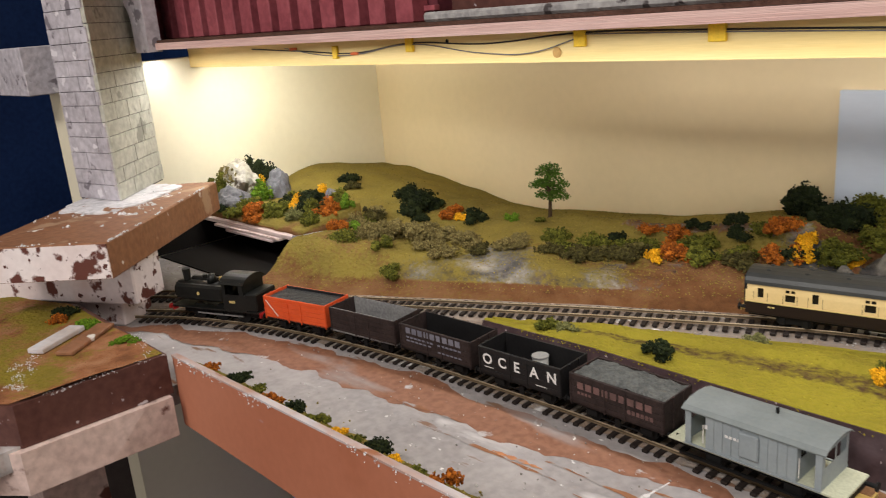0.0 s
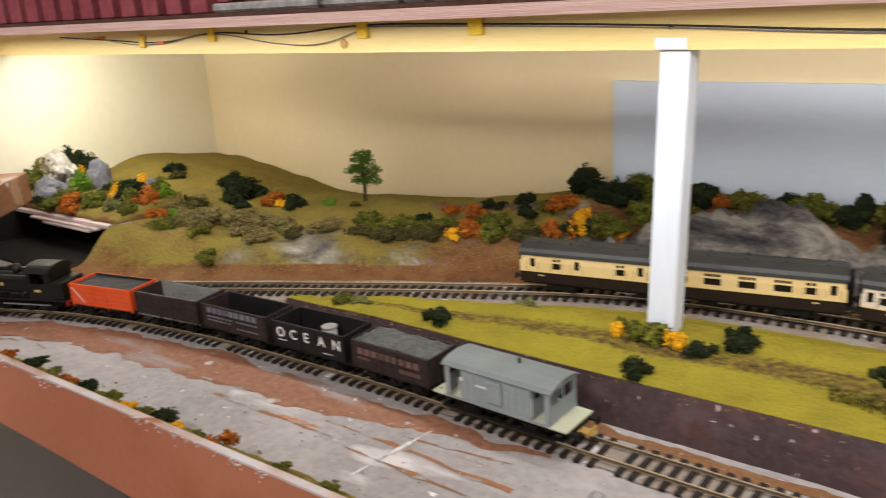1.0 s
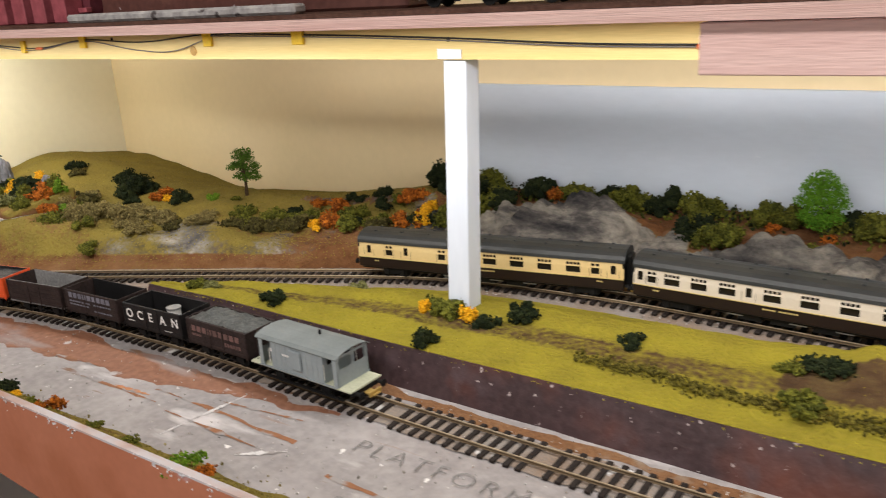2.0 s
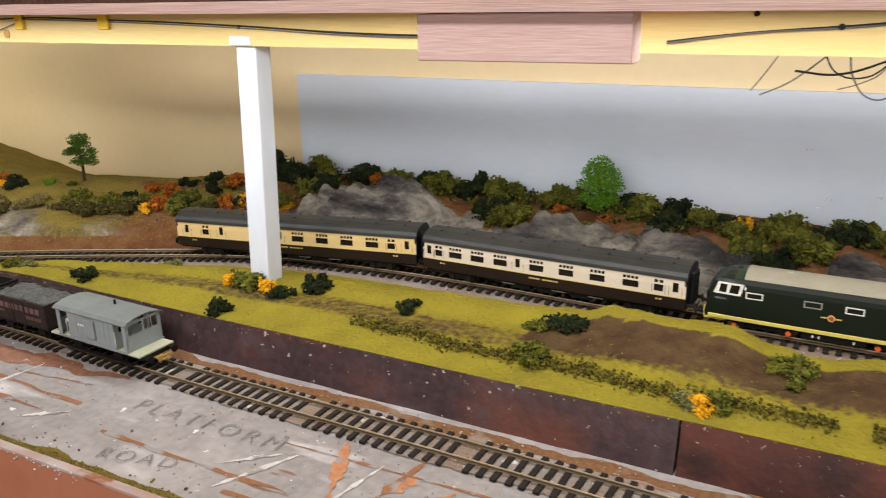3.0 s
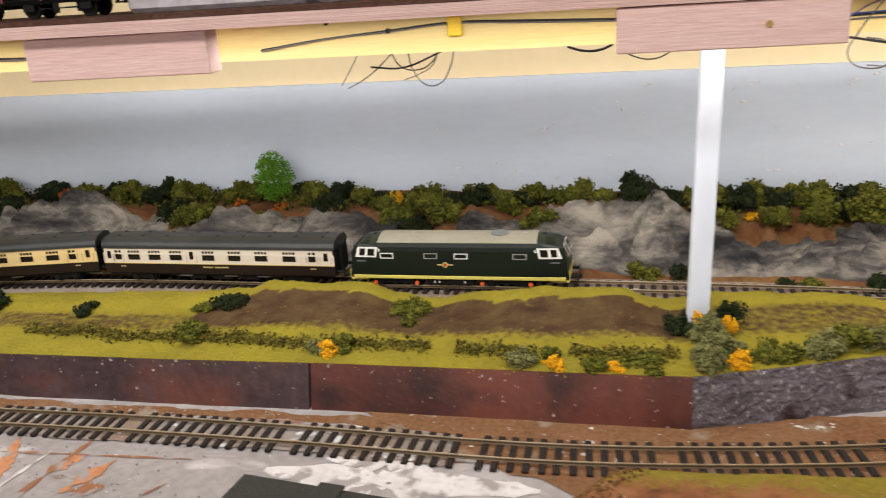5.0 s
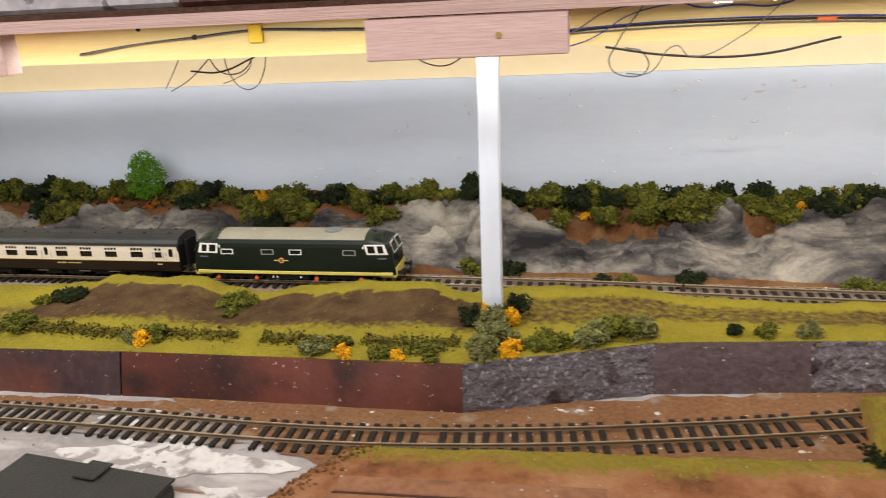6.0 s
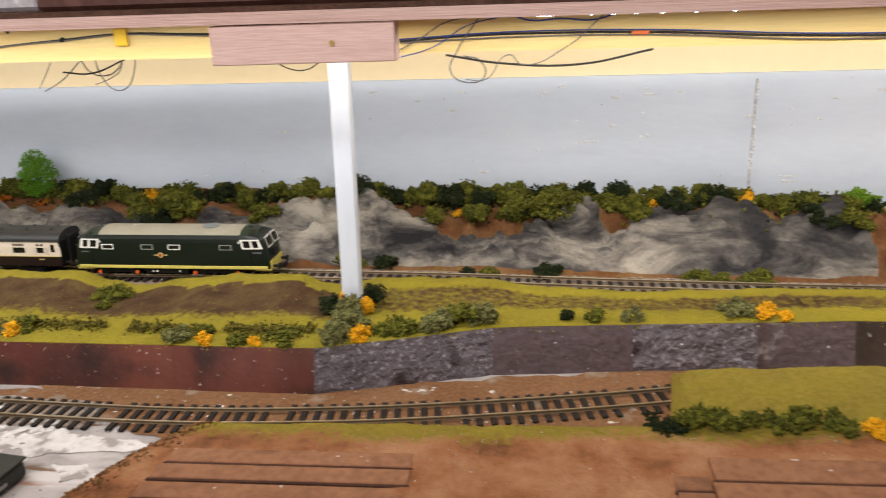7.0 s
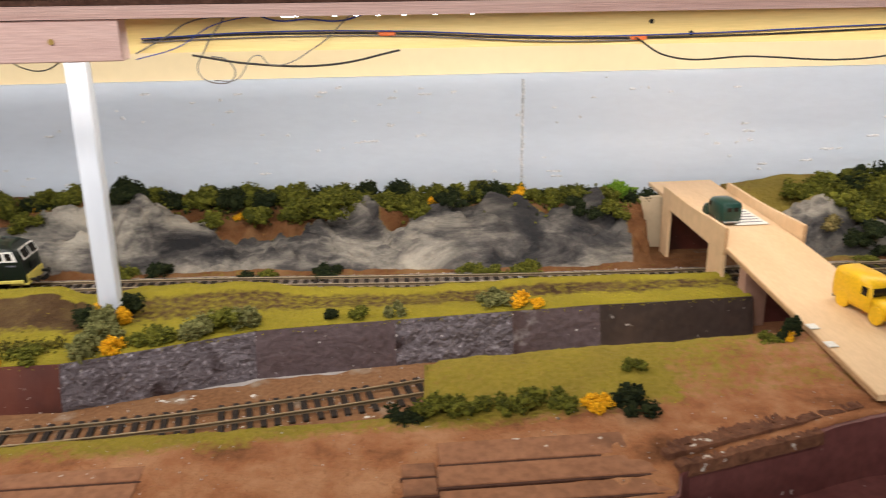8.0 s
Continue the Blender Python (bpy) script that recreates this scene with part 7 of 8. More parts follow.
part("abutment", box_bm(XL + 0.001, XR - 0.001, 0.724, 0.732, 0.123, 0.183), M["wall_red"], bridge, "dark maroon abutment")
part("abutment", box_bm(XL + 0.001, XL + 0.020, 0.540, 0.552, 0.123, 0.178), M["pink_plain"], bridge, "pinkish board abutment")
part("abutment", box_bm(XL + 0.0205, XR - 0.001, 0.546, 0.552, 0.123, 0.178), M["ramp_maroon"], bridge, "dark maroon recessed panel")
part("abutment", box_bm(XR - 0.012, XR - 0.007, 0.430, 0.538, 0.123, 0.171), M["wall_red"], bridge, "dark maroon side wall below the road")
part("side_board", box_bm(XL - 0.022, XL + 0.004, 0.735, 0.741, 0.128, 0.1845), M["pale_mdf"], bridge, "pale board beside the bridge")
paper = part("paper", box_bm(1.084, 1.114, 0.625, 0.672, road_z(0.65) + 0.0002, road_z(0.65) + 0.0008), M["white_trim"], bridge, "white printed paper patch")
for k in range(5):
    part("print_line", box_bm(1.087, 1.111, 0.631 + 0.008 * k, 0.6325 + 0.008 * k, road_z(0.65) + 0.0009, road_z(0.65) + 0.0011), M["faded_letter"], paper)
for y in (0.40, 0.425):
    part("glue_patch", box_bm(XL + skew(y) - 0.001, XL + skew(y) + 0.006, y, y + 0.008, road_z(y) + 0.0004, road_z(y) + 0.0011, bevel=0.0004), M["white_trim"], bridge)


def road_van(name, label, place, paint, length, width, height):
    """An old-fashioned small van: rounded box body, bonnet, cab glass, arches and wheels."""
    v = thing(name, label, "toy van", place)
    L, W, H = length / 2, width / 2, height

    def loft(stations):
        bm = bmesh.new()
        rows = []
        for x, w, z0, z1 in stations:
            ring = []
            for k in range(16):
                a = 2 * math.pi * k / 16
                c, s = math.cos(a), math.sin(a)
                y = w * (abs(c) ** 0.35) * (1 if c > 0 else -1)
                z = (z0 + z1) / 2 + (z1 - z0) / 2 * (abs(s) ** 0.45) * (1 if s > 0 else -1)
                ring.append(bm.verts.new((x, y, z)))
            rows.append(ring)
        for a, b in zip(rows, rows[1:]):
            for k in range(16):
                bm.faces.new((a[k], b[k], b[(k + 1) % 16], a[(k + 1) % 16]))
        bm.faces.new(rows[0])
        bm.faces.new(rows[-1][::-1])
        return bm

    g = 0.12 * H
    body = part("body", loft([(-L, W * 0.90, g * 1.3, H * 0.90), (-L * 0.94, W * 0.97, g, H * 0.98), (-L * 0.2, W, g, H), (L * 0.18, W, g, H * 0.97), (L * 0.36, W * 0.95, g, H * 0.80)]), paint, v, smooth=True)
    part("bonnet", loft([(L * 0.32, W * 0.92, g, H * 0.62), (L * 0.70, W * 0.80, g, H * 0.56), (L * 0.95, W * 0.70, g * 1.2, H * 0.46), (L, W * 0.55, g * 1.5, H * 0.38)]), paint, v, smooth=True)
    part("windscreen", box_bm(L * 0.33, L * 0.40, -W * 0.78, W * 0.78, H * 0.60, H * 0.80, bevel=0.0003), M["pane"], v)
    for s in (-1, 1):
        part("door_window", box_bm(L * 0.06, L * 0.26, min(s * W * 0.93, s * W * 1.01), max(s * W * 0.93, s * W * 1.01), H * 0.58, H * 0.80, bevel=0.0002), M["pane"], v)
        part("rear_window", box_bm(-L * 1.01, -L * 0.96, min(s * W * 0.12, s * W * 0.55), max(s * W * 0.12, s * W * 0.55), H * 0.58, H * 0.76), M["pane"], v)
        part("headlight", cyl_bm(W * 0.16, L * 0.05, Matrix.Translation((L * 0.96, s * W * 0.55, H * 0.36)) @ Matrix.Rotation(math.pi / 2, 4, "Y"), 12), M["gunmetal"], v)
        for x in (-L * 0.58, L * 0.62):
            part("wheel", cyl_bm(H * 0.17, W * 0.22, Matrix.Translation((x, s * W * 0.86, H * 0.17)) @ Matrix.Rotation(math.pi / 2, 4, "X"), 16), M["black"], v)
            part("wing", cyl_bm(H * 0.22, W * 0.16, Matrix.Translation((x, s * W * 0.90, H * 0.22)) @ Matrix.Rotation(math.pi / 2, 4, "X"), 16), paint, v)
    part("bumper", box_bm(L * 0.99, L * 1.04, -W * 0.8, W * 0.8, g * 0.9, g * 1.5, bevel=0.0002), M["gunmetal"], v)
    part("bumper", box_bm(-L * 1.04, -L * 0.99, -W * 0.8, W * 0.8, g * 0.9, g * 1.5, bevel=0.0002), M["gunmetal"], v)
    return v


road_van("toy_van", "dark green toy van driving over the plywood bridge", shift(1.079, 0.648, road_z(0.648)) @ Matrix.Rotation(radians(93), 4, "Z"), M["car_green"], 0.043, 0.019, 0.0215)
road_van("toy_van", "bright yellow toy van on the plywood road", shift(1.098, 0.444, road_z(0.444)) @ Matrix.Rotation(radians(-82), 4, "Z"), M["car_yellow"], 0.054, 0.022, 0.028)

# ============ near ground: slabs, steps, phone ============
for x0, x1, y0, y1, z in ((0.500, 0.637, 0.3315, 0.3450, 0.0015), (0.497, 0.637, 0.3160, 0.3295, 0.0015), (0.495, 0.637, 0.3000, 0.3140, 0.0005), (0.792, 0.893, 0.3215, 0.3420, 0.0010), (0.790, 0.905, 0.3020, 0.3195, 0.0012), (0.790, 0.905, 0.2875, 0.3000, 0.0012), (0.772, 0.7895, 0.3140, 0.3260, 0.0010), (0.772, 0.7895, 0.2980, 0.3120, 0.0010)):
    z0 = plat_z((x0 + x1) / 2, (y0 + y1) / 2)
    tagged(link_mesh("platform_slab", box_bm(x0, x1, y0 + 0.0006, y1, z0 - 0.006, z0 + 0.6 * z + 0.0008, bevel=0.0004), M["slab"]), "flat brown painted platform slab on the raised ground", "slab", "platform slabs")
    # dark strip along the slab's front edge, drawn in as its shadow gap
    bm = bmesh.new()
    add_box(bm, x0 - 0.001, x1 + 0.001, y0 - 0.0012, y0 + 0.0004, z0 - 0.006, z0 + 0.6 * z + 0.0004, bevel=0.0002)
    structure(link_mesh("trim", bm, M["gap_shade"]), "dark brown strip put in for the shaded gap between platform slabs", "joint")
for k, (a, b, h) in enumerate((((0.909, 0.310), (1.036, 0.344), 0.004), ((0.912, 0.300), (1.000, 0.322), 0.003), ((0.915, 0.3185), (0.985, 0.338), 0.001))):
    d = Vector((b[0] - a[0], b[1] - a[1], 0))
    m = Matrix.Translation((a[0], a[1], plat_z(a[0], a[1]) - 0.004)) @ Matrix.Rotation(math.atan2(d.y, d.x), 4, "Z")
    bm = bmesh.new()
    n = 80
    rows = []
    for i in range(n + 1):
        x = d.length * i / n
        wv = 0.0011 * fbm(x * 90, k * 5.0) + 0.0016 * fbm(x * 420, k * 9.0)
        rows.append([bm.verts.new(p) for p in ((x, 0, 0), (x, 0.0070 + wv, 0), (x, 0.0065 + wv, 0.005 + h * 0.6 + wv), (x, 0.001, 0.005 + h * 0.6 + 0.5 * wv))])
    for r0, r1 in zip(rows, rows[1:]):
        for q in range(4):
            bm.faces.new((r0[q], r1[q], r1[(q + 1) % 4], r0[(q + 1) % 4]))
    bm.faces.new(rows[0])
    bm.faces.new(rows[-1][::-1])
    ob = tagged(link_mesh("low_wall", bm, M["ramp_wall"]), "low crumbling brown plaster wall beside the ramp", "low wall", "low walls")
    ob.matrix_world = m
bm = bmesh.new()
xs = steps(0.900, 1.40, 0.006)
rows = []
for x in xs:
    y, zt = plat_front(x) - 0.0030 + 0.0006 * fbm(x * 40, 6.0), plat_z(x, plat_front(x)) - 0.0008
    rows.append([bm.verts.new(p) for p in ((x, y - 0.002, 0.124), (x, y, zt), (x, y + 0.006, zt), (x, y + 0.006, 0.124))])
for r0, r1 in zip(rows, rows[1:]):
    for q in range(4):
        bm.faces.new((r0[q], r1[q], r1[(q + 1) % 4], r0[(q + 1) % 4]))
bm.faces.new(rows[0])
bm.faces.new(rows[-1][::-1])
structure(link_mesh("ramp_side", bm, M["ramp_maroon"]), "dark maroon painted side of the ramp", "ramp")
structure(link_mesh("lower_ledge", box_bm(0.893, 1.6, 0.2845, 0.345, 0.112, 0.1285), M["ramp_maroon"]), "dark maroon painted ledge below the ramp", "ledge")
structure(link_mesh("bridge_base", cyl_bm(0.040, 0.004, shift(1.083, 0.561, 0.1255), 28), M["slab"]), "brown round base board under the road bridge", "base board")
structure(link_mesh("bridge_yard", box_bm(1.0605, 1.60, 0.5105, 0.640, 0.1232, 0.1250), M["cork"]), "dark brown ground under and beyond the road bridge", "ground")
structure(link_mesh("front_ledge", box_bm(0.62, 1.6, 0.262, 0.284, 0.10, 0.150, bevel=0.001), M["wall_stone"]), "rough purple-grey ledge along the front", "ledge")

phone = thing("phone_wallet", "black leather phone wallet lying on the baseboard", "phone case", shift(0.335, 0.353, BOARD + 0.0002) @ Matrix.Rotation(radians(-9), 4, "Z"))
part("case", box_bm(-0.055, 0.055, -0.022, 0.020, 0.0, 0.0115, bevel=0.0028), M["phone"], phone)
part("cover", box_bm(-0.0555, 0.0555, -0.0225, 0.0205, 0.0118, 0.0135, bevel=0.0006), M["phone"], phone)
part("strap", box_bm(-0.006, 0.010, 0.005, 0.0225, 0.0137, 0.0150, bevel=0.0005), M["phone"], phone)
part("charging_port", box_bm(0.0545, 0.0556, -0.004, 0.002, 0.0048, 0.0068), M["gunmetal"], phone)

# hand-written words on the board
M["pencil"] = mat("pencil_line", (0.15, 0.145, 0.14), (0.26, 0.25, 0.245), 60, 0.7, 0.0, 300)


def written(text, m, size, material, name, label, parent=None, thin=0.0):
    cu = bpy.data.curves.new(name, "FONT")
    cu.body, cu.size, cu.space_character, cu.offset = text, size, 1.35, thin
    tmp = bpy.data.objects.new(name, cu)
    scene.collection.objects.link(tmp)
    me = bpy.data.meshes.new_from_object(tmp.evaluated_get(bpy.context.evaluated_depsgraph_get()))
    bpy.data.objects.remove(tmp)
    me.materials.append(material)
    ob = new(name, me)
    if parent:
        ob.parent = parent
        ob.matrix_local = m
        return ob
    ob.matrix_world = m
    return tagged(ob, label, "handwriting", kind="structure")


written("PLATFORM", shift(-0.068, 0.398, BOARD + 0.0012) @ Matrix.Rotation(radians(0), 4, "Z"), 0.021, M["pencil"], "handwriting", "faint pencilled word on the grey baseboard", thin=-0.00045)
written("ROAD.", shift(-0.040, 0.343, BOARD + 0.0012) @ Matrix.Rotation(radians(12), 4, "Z"), 0.017, M["pencil"], "handwriting", "faint pencilled word on the grey baseboard", thin=-0.00035)

# ============ stone pier, beams and board at the entrance ============
def slab(name, corner, angle, sx, sy, z0, z1, material, label, category, bevel=0.0015):
    """A timber whose near right corner stands at corner; it reaches sx to its left and sy away."""
    ob = tagged(link_mesh(name, box_bm(-sx, 0, 0, sy, z0, z1, bevel=bevel), material), label, category)
    ob.matrix_world = Matrix.Translation((corner[0], corner[1], 0)) @ Matrix.Rotation(radians(angle), 4, "Z")
    return ob


slab("timber_beam", (-0.680, 0.305), 39, 0.135, 0.262, 0.1972, 0.232, M["beam_brown"], "thick brown painted timber beam over the track mouth", "beam")
ob = slab("timber_block", (-0.722, 0.338), 28, 0.24, 0.045, 0.153, 0.197, M["beam_flaked"], "timber block with flaking pink-white and maroon paint", "wood block")
ob = slab("timber_block", (-0.760, 0.337), 28, 0.22, 0.045, 0.1225, 0.1528, M["beam_flaked"], "lower timber block with flaking pale paint", "wood block")
end = tagged(link_mesh("beam_end", box_bm(-0.134, -0.001, -0.0016, -0.0001, 0.1985, 0.2305), M["beam_flaked"]), "flaked pale end grain of the beam", "beam end")
end.matrix_world = Matrix.Translation((-0.680, 0.305, 0)) @ Matrix.Rotation(radians(39), 4, "Z")

pier = thing("stone_pier", "tall grey card viaduct pier drawn with stone courses", "viaduct pier")
corner = Vector((-0.845, 0.390))
a_dir, b_dir = Vector((-0.98, -0.19)).normalized(), Vector((-0.676, 0.737)).normalized()
la, lb = 0.074, 0.125
bm = bmesh.new()
plan = [corner, corner + a_dir * la, corner + a_dir * la + b_dir * lb, corner + b_dir * lb]
mid = sum(plan, Vector((0, 0))) / 4
lo = [bm.verts.new((*(mid + (p - mid) * 1.0), 0.232)) for p in plan]
hi = [bm.verts.new((*(mid + (p - mid) * 0.92), 0.62)) for p in plan]
bm.faces.new(lo[::-1])
bm.faces.new(hi)
for k in range(4):
    bm.faces.new((lo[k], lo[(k + 1) % 4], hi[(k + 1) % 4], hi[k]))
part("core", bm, M["joint"], pier)


def course_face(o, d, n, length, material):
    """Courses of separate thin stones on one face of the pier."""
    z, row = 0.234, 0
    while z < 0.60:
        hgt = rng.uniform(0.015, 0.019)
        x = -rng.uniform(0, 0.02) if row % 2 else 0.0
        f = (z - 0.232) / 0.388
        shrink = 1 - 0.08 * f
        while x < length:
            w = rng.uniform(0.024, 0.042)
            x0, x1 = max(0, x), min(length, x + w - 0.0007)
            if x1 - x0 > 0.004:
                bm = bmesh.new()
                add_box(bm, x0, x1, -0.0014 - rng.uniform(0, 0.0008), 0.003, 0, hgt - 0.0007, bevel=0.0003)
                base = mid + (o - mid) * shrink
                m = Matrix(((d.x * shrink, -n.x, 0, base.x), (d.y * shrink, -n.y, 0, base.y), (0, 0, 1, z), (0, 0, 0, 1)))
                bm.transform(m)
                part("stone", bm, material, pier)
            x += w
        z += hgt
        row += 1


def outward(d):
    n = Vector((d.y, -d.x))
    return n if n.dot(corner - mid) > 0 else -n


course_face(corner + a_dir * la, -a_dir, outward(a_dir), la, M["stone_pier"])
course_face(corner, b_dir, outward(b_dir), lb, M["stone_side"])
viaduct = thing("viaduct_wall", "grey card viaduct wall with one dark arch on the upper board", "viaduct")
bm = bmesh.new()
n = 16
arc = [(-0.940 - 0.036 * math.cos(math.pi * k / n), 0.418 + 0.034 * math.sin(math.pi * k / n)) for k in range(n + 1)]
inner = [(-0.976, 0.3876)] + arc + [(-0.904, 0.3876)]
outer = [(-1.010, 0.3876)] + [(-1.010 + 0.140 * k / n, 0.60) for k in range(n + 1)] + [(-0.870, 0.3876)]
front = [[bm.verts.new((x, 0.466, z)) for x, z in loop] for loop in (inner, outer)]
back = [[bm.verts.new((x, 0.482, z)) for x, z in loop] for loop in (inner, outer)]
for k in range(len(inner) - 1):
    bm.faces.new((front[0][k], front[0][k + 1], front[1][k + 1], front[1][k]))
    bm.faces.new((back[0][k], back[1][k], back[1][k + 1], back[0][k + 1]))
    bm.faces.new((front[0][k], back[0][k], back[0][k + 1], front[0][k + 1]))
    bm.faces.new((front[1][k], front[1][k + 1], back[1][k + 1], back[1][k]))
part("wall", bm, M["stone_pier"], viaduct)
part("recess", box_bm(-0.982, -0.898, 0.4825, 0.486, 0.3876, 0.460), M["black"], viaduct, "dark arch recess")
tagged(link_mesh("viaduct_deck", box_bm(-1.75, -0.97, 0.36, 0.46, 0.350, 0.405, bevel=0.001), M["stone_pier"]), "grey painted viaduct deck running on from the pier", "viaduct deck")
beam = Matrix.Translation((-0.680, 0.305, 0)) @ Matrix.Rotation(radians(39), 4, "Z")
bm = bmesh.new()
lo, hi = [], []
for k in range(72):
    a = 2 * math.pi * k / 72
    r = 0.056 + 0.020 * fbm(1.6 * math.cos(a), 1.6 * math.sin(a), 3.0) + 0.007 * fbm(7 * math.cos(a), 7 * math.sin(a), 6.0)
    x, y = max(-0.1335, min(-0.005, -0.088 + r * math.cos(a))), max(0.05, min(0.258, 0.200 + 1.25 * r * math.sin(a)))
    lo.append(bm.verts.new(beam @ Vector((x, y, 0.2321))))
    hi.append(bm.verts.new(beam @ Vector((x, y, 0.2336))))
bm.faces.new(hi)
bm.faces.new(lo[::-1])
for k in range(72):
    bm.faces.new((lo[k], lo[(k + 1) % 72], hi[(k + 1) % 72], hi[k]))
tagged(link_mesh("plaster_base", bm, M["plaster_white"]), "rough white plaster round the foot of the pier", "plaster")

pts, radii = [], []
for i in range(420):
    u = rng.uniform(0, 0.26)
    p = beam @ Vector((-abs(rng.normal()) * 0.0012 if i % 3 else -0.134 * rng.uniform(), u if i % 3 else abs(rng.normal()) * 0.002, 0.232))
    if fbm(p.x * 40, p.y * 40, 2.0) < 0.0:
        continue
    pts.append(tuple(p))
    radii.append(rng.uniform(0.0003, 0.0011))
for i in range(260):
    p = beam @ Vector((rng.uniform(-0.130, -0.004), rng.uniform(0.06, 0.255), 0.2321))
    if fbm(p.x * 22, p.y * 22, 6.0) < 0.05:
        continue
    pts.append(tuple(p))
    radii.append(rng.uniform(0.0006, 0.0026))
stuff("paint_flakes", pts, radii, M["flake"], "white flaked paint on the brown beam", "paint flakes")
# small lumps of plaster under the paint of the backdrop panel
pts, radii = [], []
for i in range(150):
    x = rng.uniform(0.30, 1.5)
    z = rng.uniform(0.19, 0.30)
    if fbm(x * 6, z * 20, 3.0) < -0.1:
        continue
    a = rng.uniform(0.003, 0.015) * (1.0 if rng.uniform() < 0.4 else 0.4)
    for k in range(int(a / 0.0008) + 1):
        pts.append((x + 0.0008 * k, wall_y(x) - 0.0082, z + 0.0004 * rng.normal()))
        radii.append(rng.uniform(0.0006, 0.0015))
for i in range(90):
    z = rng.uniform(0.188, 0.300)
    pts.append((0.9195 + 0.0010 * rng.normal(), wall_y(0.9195) - 0.0080, z))
    radii.append(rng.uniform(0.0006, 0.0014))
for i in range(260):
    x = rng.uniform(0.24, 0.45)
    z = 0.1885 - 0.006 * (x - 0.24) + 0.0008 * rng.normal()
    if fbm(x * 60, 4.0) > -0.1:
        pts.append((x, wall_y(x) - 0.0085, z))
        radii.append(rng.uniform(0.0004, 0.0012))
stuff("plaster_lumps", pts, radii, M["flake"], "small white plaster lumps under the panel's paint", "plaster")

pts, radii = [], []
for i in range(900):
    x = rng.uniform(-0.574, 0.41)
    if fbm(x * 14, 2.0) + 0.4 * fbm(x * 90, 5.0) < 0.05:
        continue
    pts.append((x, 0.2988, 0.1515 - abs(rng.normal()) * 0.0032))
    radii.append(rng.uniform(0.0003, 0.0009))
stuff("paint_flakes", pts, radii, M["flake"], "chipped white paint along the front board's edge", "paint flakes")

# brown board of the lower corner
bm = bmesh.new()
top = [(-0.572, 0.2935), (-0.579, 0.177), (-0.64, 0.130), (-1.10, -0.02), (-1.05, 0.20), (-0.772, 0.300)]
lo = [bm.verts.new((x, y, 0.1205)) for x, y in top]
hi = [bm.verts.new((x, y, 0.155)) for x, y in top]
bm.faces.new(hi)
bm.faces.new(lo[::-1])
for k in range(len(top)):
    bm.faces.new((lo[k], lo[(k + 1) % len(top)], hi[(k + 1) % len(top)], hi[k]))
tagged(link_mesh("corner_block", bm, M["dark_brown"]), "dark brown painted corner block at the baseboard end", "wood block")
bm = bmesh.new()
lo = [bm.verts.new((x + 0.006, y - 0.004, 0.085)) for x, y in top]
hi = [bm.verts.new((x + 0.006, y - 0.004, 0.1200)) for x, y in top]
bm.faces.new(hi)
bm.faces.new(lo[::-1])
for k in range(len(top)):
    bm.faces.new((lo[k], lo[(k + 1) % len(top)], hi[(k + 1) % len(top)], hi[k]))
tagged(link_mesh("corner_rail", bm, M["pink_board"]), "worn pinkish softwood rail below the corner block", "board")
structure(sheet("corner_ground", steps(-1.0, -0.576, 0.004), (lambda x: linear(x, (-1.0, 0.02), (-0.64, 0.133), (-0.581, 0.178), (-0.576, 0.240)), lambda x: linear(x, (-1.0, 0.22), (-0.78, 0.295), (-0.576, 0.292)), 36), lambda x, y, v: 0.1556 + 0.003 * max(0, fbm(x * 18, y * 18, 2.0)), M["platform"], lambda x, y, v: (0.55 + 0.9 * fbm(x * 13, y * 13, 4.0), 0.0)), "patchy grass and glue on the corner block", "ground")
bushes([(-0.70, 0.280, 0.024, 0.010, "l"), (-0.735, 0.265, 0.020, 0.010, "r"), (-0.75, 0.278, 0.030, 0.010, "k"), (-0.628, 0.285, 0.022, 0.007, "l")], lambda x, y: 0.156, "corner block")
for (xa, ya), (xb, yb), w, h, key, label in (((-0.669, 0.224), (-0.696, 0.270), 0.016, 0.0045, "edge_white", "white painted strip on the corner block"), ((-0.642, 0.238), (-0.681, 0.290), 0.016, 0.0035, "beam_brown", "brown wooden offcut on the corner block")):
    d = Vector((xb - xa, yb - ya, 0))
    ob = tagged(link_mesh("ply_strip", box_bm(0, d.length, -w / 2, w / 2, 0, h, bevel=0.0006), M[key]), label, "strip")
    ob.matrix_world = shift(xa, ya, 0.1562) @ Matrix.Rotation(math.atan2(d.y, d.x), 4, "Z")
pts, radii = [], []
for xa, ya, xb, yb in ((-0.600, 0.190, -0.660, 0.205), (-0.584, 0.205, -0.625, 0.182), (-0.63, 0.205, -0.70, 0.235), (-0.578, 0.282, -0.640, 0.298), (-0.575, 0.20, -0.573, 0.285)):
    for i in range(150):
        u = rng.uniform()
        x, y = xa + (xb - xa) * u + 0.0026 * rng.normal(), ya + (yb - ya) * u + 0.0026 * rng.normal()
        if fbm(x * 60, y * 60, 1.0) > -0.15:
            pts.append((x, y, 0.1561))
            radii.append(rng.uniform(0.0002, 0.0006))
stuff("paint_flakes", pts, radii, M["flake"], "dried white glue smeared over the corner block", "glue")
structure(link_mesh("table_leg", box_bm(-0.80, -0.74, 0.22, 0.28, -0.85, 0.0845), M["pink_board"]), "worn square wooden leg", "table leg")
structure(link_mesh("under_panel", box_bm(-0.97, -0.3, 0.62, 0.63, -0.85, 0.10), M["purple_grey"]), "dull blue-grey panel below the baseboard", "panel")
